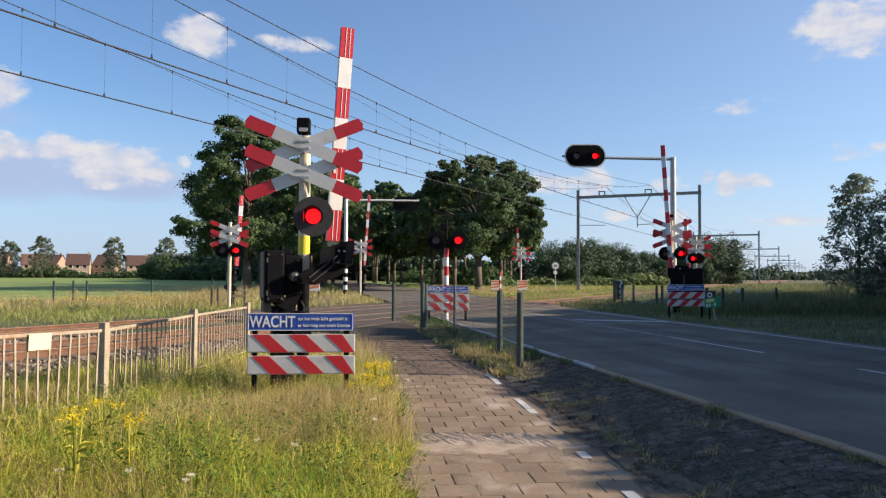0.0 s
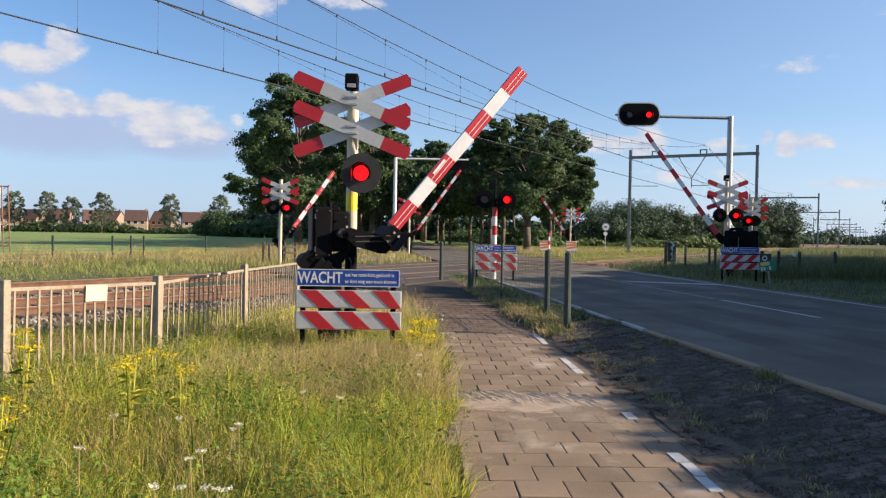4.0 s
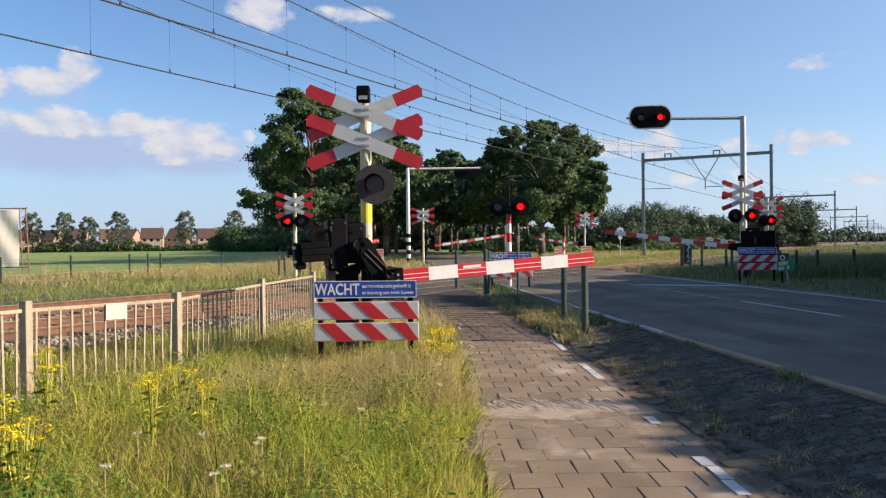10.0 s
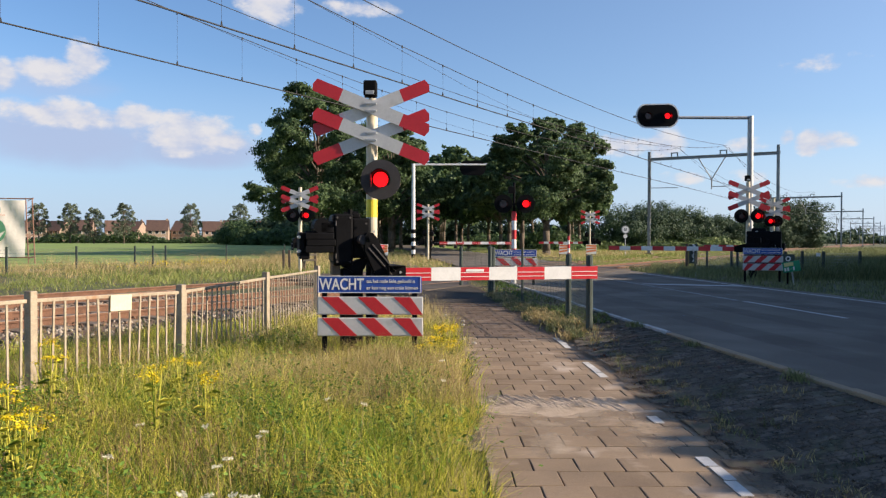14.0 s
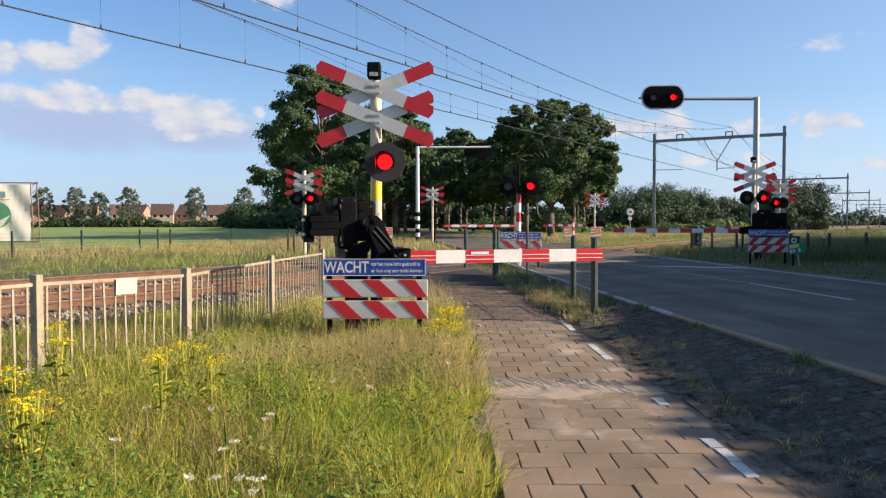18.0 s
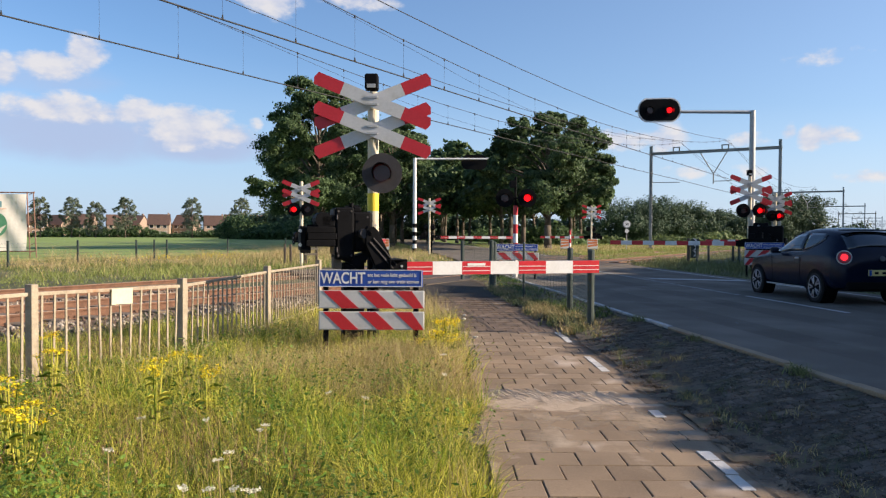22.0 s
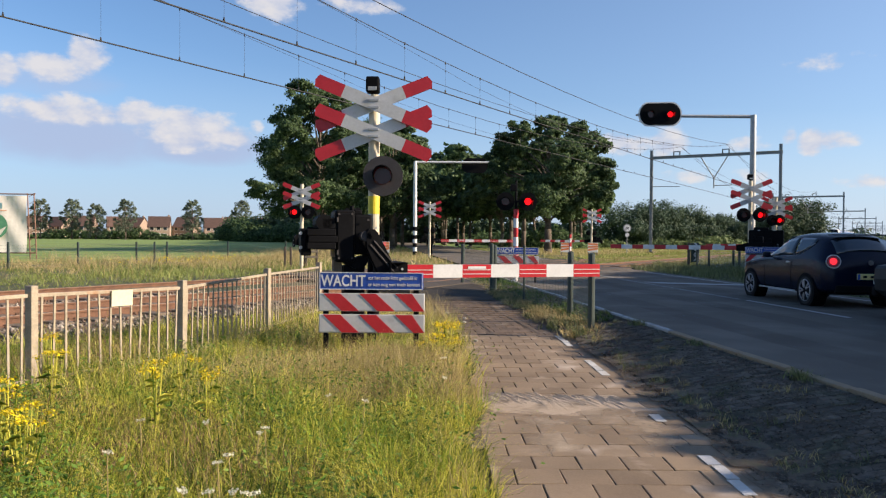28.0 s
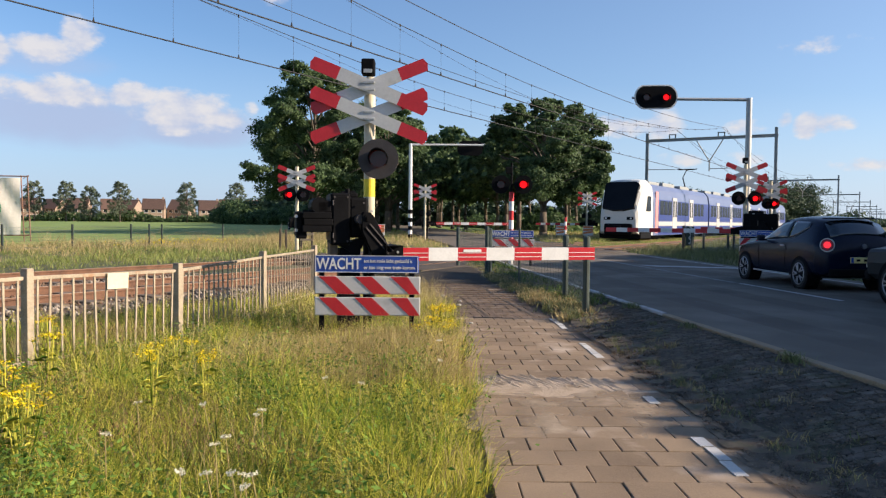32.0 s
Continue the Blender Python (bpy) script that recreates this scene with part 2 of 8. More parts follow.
M = {
    "white": mat("white_paint", (0.62, 0.61, 0.58), (0.8, 0.79, 0.76), 0.45, scale=4, fine=40, bump=0.03, dirt=(0.42, 0.40, 0.36), dirt_at=0.72),
    "sheet": mat("grey_white_sheeting", (0.46, 0.455, 0.44), (0.58, 0.575, 0.56), 0.5, scale=3, fine=40, bump=0.02, dirt=(0.36, 0.35, 0.32), dirt_at=0.68, dirt_scale=5),
    "red": mat("red_paint", (0.42, 0.012, 0.018), (0.57, 0.021, 0.03), 0.42, scale=4, fine=40, bump=0.03),
    "blue": mat("blue_sign_paint", (0.014, 0.055, 0.3), (0.022, 0.085, 0.4), 0.4, scale=3, fine=40, bump=0.02),
    "black": mat("black_machine_paint", (0.003, 0.003, 0.0035), (0.008, 0.008, 0.009), 0.65, scale=5, fine=50, bump=0.05, spec=0.07),
    "disc": mat("dull_black_disc", (0.03, 0.026, 0.026), (0.06, 0.053, 0.052), 0.8, scale=6, fine=60, bump=0.1),
    "steel": mat("galvanised_steel", (0.3, 0.31, 0.31), (0.5, 0.5, 0.49), 0.5, 0.35, scale=9, fine=80, bump=0.05),
    "post": mat("weathered_fence_steel", (0.21, 0.175, 0.125), (0.44, 0.365, 0.265), 0.65, 0.1, scale=7, fine=60, bump=0.1, dirt=(0.3, 0.17, 0.09), dirt_at=0.66, dirt_scale=6),
    "yellow": mat("yellow_tape", (0.62, 0.48, 0.02), (0.85, 0.68, 0.04), 0.5, scale=4, bump=0.03),
    "cream": mat("cream_pole_paint", (0.5, 0.43, 0.3), (0.66, 0.58, 0.42), 0.5, scale=4, fine=30, bump=0.04, dirt=(0.36, 0.32, 0.25), dirt_at=0.7),
    "green_post": mat("dark_green_post", (0.022, 0.035, 0.028), (0.05, 0.07, 0.058), 0.6, scale=8, fine=60, bump=0.1),
    "mast": mat("grey_mast_steel", (0.22, 0.235, 0.23), (0.34, 0.35, 0.34), 0.6, 0.2, scale=5, fine=40, bump=0.05),
    "wire": mat("catenary_wire", (0.012, 0.012, 0.013), (0.025, 0.025, 0.026), 0.8, 0.0, bump=0),
    "rail": mat("rusty_rail", (0.06, 0.026, 0.015), (0.2, 0.095, 0.05), 0.75, 0.1, scale=6, fine=60, bump=0.2),
    "rail_top": mat("worn_rail_head", (0.2, 0.125, 0.08), (0.38, 0.26, 0.17), 0.5, 0.25, scale=5, bump=0.03),
    "ballast": mat("ballast_stone", (0.07, 0.055, 0.043), (0.34, 0.29, 0.235), 0.9, scale=3, fine=20, bump=0.3, island=0.6),
    "tie": mat("concrete_sleeper", (0.1, 0.075, 0.055), (0.22, 0.17, 0.125), 0.9, scale=5, fine=50, bump=0.2),
    "deck": mat("crossing_deck", (0.05, 0.038, 0.028), (0.125, 0.095, 0.066), 0.85, scale=4, fine=40, bump=0.2),
    "asphalt": mat("worn_asphalt", (0.112, 0.094, 0.074), (0.168, 0.143, 0.114), 0.9, scale=0.6, fine=90, bump=0.25, spec=0.25, dirt=(0.195, 0.168, 0.136), dirt_at=0.57, dirt_scale=0.7),
    "line": mat("road_marking", (0.34, 0.33, 0.32), (0.56, 0.55, 0.53), 0.7, scale=3, fine=40, bump=0.1, dirt=(0.12, 0.115, 0.11), dirt_at=0.66, dirt_scale=7),
    "tile": mat("path_tile", (0.148, 0.102, 0.063), (0.298, 0.215, 0.138), 0.9, scale=1.3, fine=110, bump=0.16, objects=-0.2, dirt=(0.46, 0.37, 0.29), dirt_at=0.64, dirt_scale=1.6),
    "tile_line": mat("painted_path_tile", (0.42, 0.4, 0.37), (0.66, 0.64, 0.6), 0.8, scale=4, fine=50, bump=0.2, objects=-0.2),
    "joint": mat("sandy_joint", (0.06, 0.048, 0.036), (0.13, 0.1, 0.075), 0.95, scale=3, fine=50, bump=0.4),
    "sand": mat("drifted_sand", (0.32, 0.245, 0.17), (0.46, 0.36, 0.26), 0.95, scale=5, fine=70, bump=0.5),
    "paver": mat("old_verge_brick", (0.065, 0.052, 0.038), (0.17, 0.136, 0.103), 0.9, scale=1.5, fine=45, bump=0.4, objects=-0.5, island=0.4, dirt=(0.06, 0.07, 0.03), dirt_at=0.64, dirt_scale=2),
    "kerb": mat("concrete_kerb", (0.2, 0.145, 0.085), (0.37, 0.275, 0.17), 0.85, scale=3, fine=50, bump=0.2),
    "soil": mat("grassy_soil", (0.035, 0.042, 0.014), (0.1, 0.105, 0.036), 0.95, scale=0.9, fine=18, bump=0.5, dirt=(0.2, 0.16, 0.075), dirt_at=0.6, dirt_scale=0.25),
    "field": mat("green_field", (0.12, 0.19, 0.035), (0.24, 0.32, 0.06), 0.95, scale=0.08, fine=1.5, bump=0.3, dirt=(0.17, 0.19, 0.05), dirt_at=0.64, dirt_scale=0.03),
    "blade": leafy("grass_blade", (0.07, 0.13, 0.008), (0.78, 0.71, 0.115), 0.36, scale=1.1, island=0.95),
    "straw": leafy("dry_grass_stalk", (0.32, 0.25, 0.1), (0.62, 0.5, 0.24), 0.35, scale=0.5),
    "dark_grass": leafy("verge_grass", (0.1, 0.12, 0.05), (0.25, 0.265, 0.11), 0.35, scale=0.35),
    "leaf": leafy("oak_leaves", (0.034, 0.064, 0.028), (0.14, 0.205, 0.082), 0.42, scale=0.25, island=0.45),
    "leaf_pale": leafy("birch_leaves", (0.14, 0.17, 0.115), (0.3, 0.34, 0.225), 0.35, scale=0.3, island=0.4),
    "leaf_far": leafy("distant_leaves", (0.04, 0.068, 0.04), (0.078, 0.118, 0.062), 0.25, scale=0.1, island=0.14),
    "bark": mat("oak_bark", (0.05, 0.038, 0.028), (0.17, 0.135, 0.1), 0.95, scale=3, fine=20, bump=0.6),
    "flower": leafy("yellow_ragwort", (0.68, 0.5, 0.01), (0.9, 0.72, 0.02), 0.25),
    "umbel": leafy("white_yarrow", (0.66, 0.62, 0.45), (0.86, 0.82, 0.64), 0.2),
    "lit": glow("lit_red_lens", (1.0, 0.004, 0.006), 1.15, (0.2, 0.003, 0.003)),
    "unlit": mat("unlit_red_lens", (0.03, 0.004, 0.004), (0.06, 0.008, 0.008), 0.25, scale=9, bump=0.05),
    "tarp": mat("banner_cloth", (0.62, 0.565, 0.5), (0.78, 0.72, 0.64), 0.8, scale=0.6, fine=8, bump=0.25),
    "logo": mat("green_print", (0.05, 0.2, 0.1), (0.14, 0.34, 0.2), 0.7, scale=4, bump=0.02),
    "rust": mat("rusty_frame", (0.14, 0.07, 0.05), (0.3, 0.16, 0.11), 0.8, scale=5, bump=0.2),
    "brick": mat("house_brick", (0.22, 0.155, 0.115), (0.4, 0.29, 0.215), 0.9, scale=1.5, fine=12, bump=0.2, objects=0.3),
    "roof": mat("roof_tile", (0.06, 0.035, 0.028), (0.13, 0.075, 0.055), 0.85, scale=1.5, fine=9, bump=0.3, objects=0.3),
    "pane": mat("window_glass", (0.01, 0.012, 0.015), (0.02, 0.024, 0.028), 0.06, scale=1, bump=0, spec=0.6),
    "trainwhite": mat("train_white", (0.42, 0.415, 0.4), (0.5, 0.49, 0.475), 0.3, scale=0.6, fine=9, bump=0.01),
    "trainpane": mat("train_dark_glass", (0.006, 0.007, 0.009), (0.012, 0.014, 0.017), 0.25, scale=1, bump=0, spec=0.12),
    # nose white warmed in colour for the yellow sunlight on it
    "trainnose": mat("train_sun_warmed_white", (0.6, 0.585, 0.53), (0.7, 0.685, 0.63), 0.3, scale=0.6, fine=9, bump=0.01),
    "trainblue": mat("train_blue", (0.016, 0.03, 0.16), (0.026, 0.045, 0.21), 0.3, scale=0.6, fine=9, bump=0.01),
    "trainpale": mat("train_roof_blue", (0.09, 0.12, 0.23), (0.14, 0.17, 0.29), 0.4, scale=0.6, fine=9, bump=0.02),
    "trainpink": mat("train_pink_stripe", (0.62, 0.2, 0.2), (0.72, 0.28, 0.26), 0.35, scale=1, bump=0.01),
    "car": mat("black_blue_car_paint", (0.003, 0.005, 0.014), (0.006, 0.01, 0.026), 0.25, 0.0, scale=1, fine=5, bump=0, spec=0.14),
    "suv": mat("dark_grey_car_paint", (0.02, 0.021, 0.022), (0.032, 0.034, 0.035), 0.45, 0.0, scale=1, fine=5, bump=0, spec=0.12),
    "rubber": mat("tyre_rubber", (0.012, 0.012, 0.012), (0.03, 0.03, 0.03), 0.85, scale=9, bump=0.2),
    "alloy": mat("alloy_rim", (0.32, 0.32, 0.34), (0.5, 0.5, 0.52), 0.35, 0.8, scale=6, bump=0.02),
    "car_glass": mat("tinted_car_glass", (0.012, 0.016, 0.02), (0.022, 0.028, 0.034), 0.05, scale=1, bump=0, spec=1.0),
    "lens_red": mat("red_tail_lens", (0.22, 0.006, 0.01), (0.3, 0.01, 0.016), 0.15, scale=9, bump=0.02),
    "taillight": glow("lit_tail_light", (1.0, 0.02, 0.03), 0.9, (0.5, 0.01, 0.02)),
    "plate": mat("yellow_number_plate", (0.62, 0.52, 0.2), (0.74, 0.64, 0.28), 0.5, scale=5, bump=0.02),
    "green_sign": mat("green_sign_paint", (0.01, 0.2, 0.09), (0.02, 0.28, 0.13), 0.5, scale=4, bump=0.02),
    "orange": mat("orange_board", (0.6, 0.16, 0.04), (0.75, 0.25, 0.08), 0.6, scale=4, bump=0.05),
    "clear": mat("lamp_glass", (0.5, 0.5, 0.5), (0.7, 0.7, 0.7), 0.15, scale=5, bump=0),
}



def thin_cover(m, scale, lo, hi):
    """Lets the ground show through a thin cover in an uneven pattern."""
    t = m.node_tree
    b, out = t.nodes["Principled BSDF"], t.nodes["Material Output"]
    geo, n, r = t.nodes.new("ShaderNodeNewGeometry"), t.nodes.new("ShaderNodeTexNoise"), t.nodes.new("ShaderNodeMapRange")
    n.inputs["Scale"].default_value, n.inputs["Detail"].default_value = scale, 9
    r.inputs[1].default_value, r.inputs[2].default_value = lo, hi
    tr, mix = t.nodes.new("ShaderNodeBsdfTransparent"), t.nodes.new("ShaderNodeMixShader")
    t.links.new(geo.outputs["Position"], n.inputs["Vector"])
    t.links.new(n.outputs[0], r.inputs[0])
    t.links.new(r.outputs[0], mix.inputs[0])
    t.links.new(tr.outputs[0], mix.inputs[1])
    t.links.new(b.outputs[0], mix.inputs[2])
    t.links.new(mix.outputs[0], out.inputs[0])


for k, w in (("car", 0.1), ("suv", 0.1)):
    M[k].node_tree.nodes["Principled BSDF"].inputs["Coat Weight"].default_value = w
    M[k].node_tree.nodes["Principled BSDF"].inputs["Coat Roughness"].default_value = 0.05
M["sand_band"] = mat("ridged_sand", (0.34, 0.26, 0.185), (0.48, 0.375, 0.275), 0.95, scale=5, fine=70, bump=0.5)
thin_cover(M["sand_band"], 4.0, 0.22, 0.52)
thin_cover(M["sand"], 2.6, 0.4, 0.72)
M["dust"] = mat("path_edge_dirt", (0.085, 0.064, 0.046), (0.2, 0.152, 0.11), 0.95, scale=6, fine=70, bump=0.5, dirt=(0.07, 0.07, 0.03), dirt_at=0.62, dirt_scale=5)
thin_cover(M["dust"], 5.0, 0.36, 0.6)
M["verge_dirt"] = mat("trodden_verge_dirt", (0.055, 0.044, 0.033), (0.16, 0.127, 0.094), 0.95, scale=9, fine=120, bump=0.5, dirt=(0.07, 0.075, 0.035), dirt_at=0.6, dirt_scale=5)
thin_cover(M["verge_dirt"], 7.0, 0.47, 0.7)
M["crumb"] = mat("dirt_crumbs", (0.03, 0.024, 0.018), (0.2, 0.16, 0.118), 0.95, scale=9, fine=60, bump=0.2, island=0.8)
M["soil_dark"] = mat("verge_soil", (0.03, 0.025, 0.018), (0.08, 0.065, 0.048), 0.95, scale=2, fine=40, bump=0.4, dirt=(0.05, 0.055, 0.022), dirt_at=0.6, dirt_scale=1.5)
M["weed"] = leafy("weed_leaves", (0.06, 0.13, 0.015), (0.2, 0.32, 0.05), 0.35, scale=0.8)
M["ridge"] = mat("sand_ridge", (0.36, 0.28, 0.2), (0.52, 0.41, 0.3), 0.95, scale=9, fine=80, bump=0.3)
M["rusty_ballast"] = mat("rusty_ballast", (0.065, 0.038, 0.024), (0.185, 0.113, 0.07), 0.9, scale=3, fine=20, bump=0.3, island=0.5)
# leaf green paled and greyed: distance haze put into the colour
M["leaf_hazed"] = leafy("hazed_field_tree_leaves", (0.09, 0.112, 0.08), (0.195, 0.23, 0.155), 0.35, scale=0.2, island=0.3)
# browner far tiles, darkened as well for the part shade on them
M["tile_brown_shaded"] = mat("brown_shaded_path_tile", (0.088, 0.057, 0.035), (0.185, 0.126, 0.082), 0.9, scale=1.6, fine=90, bump=0.16, objects=-0.2, dirt=(0.24, 0.185, 0.135), dirt_at=0.66, dirt_scale=2)
# dark asphalt, taken darker still for the shade over the ramp
M["asphalt_shaded"] = mat("shaded_ramp_asphalt", (0.036, 0.03, 0.024), (0.075, 0.063, 0.05), 0.92, scale=1.0, fine=90, bump=0.25, spec=0.25, dirt=(0.08, 0.07, 0.055), dirt_at=0.64, dirt_scale=1.5)
M["wheel_track"] = mat("wheel_track", (0.07, 0.058, 0.046), (0.12, 0.101, 0.08), 0.85, scale=1.2, fine=90, bump=0.2, spec=0.3)
thin_cover(M["wheel_track"], 0.5, 0.2, 2.6)
M["teal"] = mat("teal_print", (0.16, 0.3, 0.32), (0.24, 0.4, 0.42), 0.7, scale=3, bump=0.02)
M["sand_pale"] = mat("pale_scrap", (0.4, 0.36, 0.3), (0.62, 0.57, 0.5), 0.85, scale=12, fine=80, bump=0.2)
M["line_worn"] = mat("faded_marking", (0.2, 0.195, 0.19), (0.34, 0.335, 0.33), 0.8, scale=3, fine=40, bump=0.1, dirt=(0.07, 0.068, 0.065), dirt_at=0.56, dirt_scale=5)
M["lush"] = leafy("lime_grass", (0.15, 0.25, 0.02), (0.46, 0.56, 0.06), 0.45, scale=1.0, island=0.6)
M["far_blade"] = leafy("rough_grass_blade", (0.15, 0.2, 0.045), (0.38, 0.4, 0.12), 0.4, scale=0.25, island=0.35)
M["ramp"] = mat("dusty_brown_paving", (0.07, 0.05, 0.035), (0.15, 0.108, 0.076), 0.9, scale=3, fine=60, bump=0.3)
M["crop"] = leafy("green_crop_leaves", (0.085, 0.12, 0.04), (0.19, 0.24, 0.09), 0.35, scale=0.2, island=0.3)
M["far_straw"] = leafy("tall_dry_grass", (0.36, 0.27, 0.12), (0.64, 0.5, 0.24), 0.35, scale=0.3, island=0.35)
M["deep"] = leafy("undergrowth_blade", (0.024, 0.056, 0.008), (0.135, 0.215, 0.034), 0.25, scale=1.3, island=0.8)
M["seed"] = leafy("brown_seed_heads", (0.16, 0.085, 0.045), (0.36, 0.22, 0.12), 0.3, scale=0.5)

# ---- helpers for building ----


def empty(name, m, label, category, group="", kind=""):
    ob = new(name)
    ob.empty_display_size = 0.2
    ob.matrix_basis = m
    return tagged(ob, label, category, group, kind)


def part(name, bm, material, parent=None, label="", smooth=False):
    me = bpy.data.meshes.new(name)
    bm.to_mesh(me)
    bm.free()
    for m in material if isinstance(material, (list, tuple)) else (material,):
        me.materials.append(m)
    if smooth:
        me.polygons.foreach_set("use_smooth", [True] * len(me.polygons))
    ob = new(name, me)
    ob.parent = parent
    return tagged(ob, label)


def raw(name, verts, faces, material, parent=None, label="", smooth=False):
    me = bpy.data.meshes.new(name)
    me.from_pydata([tuple(map(float, v)) for v in verts], [], faces)
    for m in material if isinstance(material, (list, tuple)) else (material,):
        me.materials.append(m)
    if smooth:
        me.polygons.foreach_set("use_smooth", [True] * len(me.polygons))
    ob = new(name, me)
    ob.parent = parent
    return tagged(ob, label)


def box(bm, c, s, bevel=0.0, m=None, mi=0):
    r = bmesh.ops.create_cube(bm, size=1.0)
    vs = r["verts"]
    bmesh.ops.scale(bm, vec=s, verts=vs)
    if bevel:
        es = list({e for v in vs for e in v.link_edges})
        r = bmesh.ops.bevel(bm, geom=es, offset=bevel, segments=2, affect="EDGES", profile=0.5)
        vs = list({v for f in r["faces"] for v in f.verts} | {v for v in vs if v.is_valid})
    bmesh.ops.translate(bm, vec=c, verts=vs)
    if m is not None:
        bmesh.ops.transform(bm, matrix=m, verts=vs)
    for f in {f for v in vs for f in v.link_faces}:
        f.material_index = mi
    return vs


def tube(bm, a, b, r0, r1=None, seg=10, mi=0):
    a, b = Vector(a), Vector(b)
    r1 = r0 if r1 is None else r1
    d = b - a
    m = Matrix.Translation((a + b) / 2) @ d.to_track_quat("Z", "Y").to_matrix().to_4x4()
    r = bmesh.ops.create_cone(bm, cap_ends=True, segments=seg, radius1=r0, radius2=r1, depth=d.length, matrix=m)
    for f in {f for v in r["verts"] for f in v.link_faces}:
        f.material_index = mi
    return r["verts"]


def prism(bm, pts, depth, m=None, mi=0):
    """A flat polygon in xz, thickened along y."""
    lo = [bm.verts.new((x, -depth / 2, z)) for x, z in pts]
    hi = [bm.verts.new((x, depth / 2, z)) for x, z in pts]
    n = len(pts)
    fs = [bm.faces.new(lo), bm.faces.new(hi[::-1])]
    fs += [bm.faces.new((lo[i], hi[i], hi[(i + 1) % n], lo[(i + 1) % n])) for i in range(n)]
    for f in fs:
        f.material_index = mi
    bmesh.ops.recalc_face_normals(bm, faces=fs)
    if m is not None:
        bmesh.ops.transform(bm, matrix=m, verts=lo + hi)
    return lo + hi


def B():
    return bmesh.new()


def lettering(words, size, material, parent, m, name="lettering", align="LEFT"):
    cu = bpy.data.curves.new(name, "FONT")
    cu.body, cu.size, cu.extrude, cu.align_x, cu.align_y, cu.offset = words, size, 0.002, align, "CENTER", size * 0.018
    tmp = bpy.data.objects.new("tmp", cu)
    scene.collection.objects.link(tmp)
    bpy.context.view_layer.update()
    me = bpy.data.meshes.new_from_object(tmp.evaluated_get(bpy.context.evaluated_depsgraph_get()))
    bpy.data.objects.remove(tmp)
    me.materials.clear()
    me.materials.append(material)
    ob = new(name, me)
    ob.parent, ob.matrix_basis = parent, m
    return ob


def smooth_step(a, b, v):
    v = min(1, max(0, (v - a) / (b - a)))
    return v * v * (3 - 2 * v)


# ---- plan: tracks run at 31.6 degrees to the right, the road 4.8 degrees to the left ----
TRACK = radians(31.6)
ALONG, ACROSS = Vector((math.sin(TRACK), math.cos(TRACK), 0)), Vector((-math.cos(TRACK), math.sin(TRACK), 0))
ROAD = 0.084
RAISED = 0.22
NEAR_TRACK, FAR_TRACK = 12.45, 16.2


def on_track(across, along, z=0.0):
    v = ACROSS * across + ALONG * along
    return Vector((v.x, v.y, z))


def across_of(x, y):
    return x * ACROSS.x + y * ACROSS.y


def road_x(offset, y):
    return offset - ROAD * y


def path_mid(y):
    return 1.1 - 0.62 * smooth_step(11, 19, y) - 0.11 * max(0, y - 17)


def height(x, y):
    a = smooth_step(13, 21, y)
    b = smooth_step(2.15, 3.9, x + ROAD * y - 0.3)
    far = smooth_step(19, 26, across_of(x, y))
    return max(a * (1 - 0.4 * far), b) * RAISED

# ---- ground, road, path ----


def spaced(lo, hi, near, far, mid=0.0, fine=16.0):
    """Coordinates that are dense around mid and sparse far off."""
    out, v, step = [mid], mid, near
    while v < hi:
        step = near if v - mid < fine else min(far, step * 1.18)
        v += step
        out.append(min(v, hi))
    v, step = mid, near
    while v > lo:
        step = near if mid - v < fine else min(far, step * 1.18)
        v -= step
        out.append(max(v, lo))
    return sorted(set(out))


def build_ground():
    xs, ys = spaced(-2500, 2500, 0.7, 260, 1.0, 14), spaced(-600, 4200, 0.7, 300, 12, 16)
    verts, faces, mats = [], [], []
    for y in ys:
        for x in xs:
            lump = 0.035 * noise.noise(Vector((x * 0.7, y * 0.7, 0))) if x < 0 and y < 25 else 0
            verts.append((x, y, height(x, y) - 0.07 + lump))
    w = len(xs)
    for j in range(len(ys) - 1):
        for i in range(w - 1):
            faces.append((j * w + i, j * w + i + 1, (j + 1) * w + i + 1, (j + 1) * w + i))
            x, y = (xs[i] + xs[i + 1]) / 2, (ys[j] + ys[j + 1]) / 2
            mats.append(1 if across_of(x, y) > 38 and y < 400 or y > 90 and x < 20 else 0)
    ob = raw("ground", verts, faces, (M["soil"], M["field"]), smooth=True)
    ob.data.polygons.foreach_set("material_index", mats)
    tagged(ob, "flat grassy land with soil and a green field", "ground", kind="structure")


def strip(name, edges, ys, z, material, label, category, lift=None):
    """A band over the ground between two edge functions of y."""
    verts, faces = [], []
    for y in ys:
        a, b = edges(y)
        for k in range(5):
            x = a + (b - a) * k / 4
            verts.append((x, y, (lift(x, y) if lift else z)))
    for j in range(len(ys) - 1):
        for k in range(4):
            i = j * 5 + k
            faces.append((i, i + 1, i + 6, i + 5))
    return tagged(raw(name, verts, faces, material, smooth=True), label, category, kind="structure")


KERB, ROAD_R = 4.1, 10.6
YS = [-60, -30, -10] + [i * 1.0 for i in range(0, 60)] + [60, 80, 120, 200, 320]


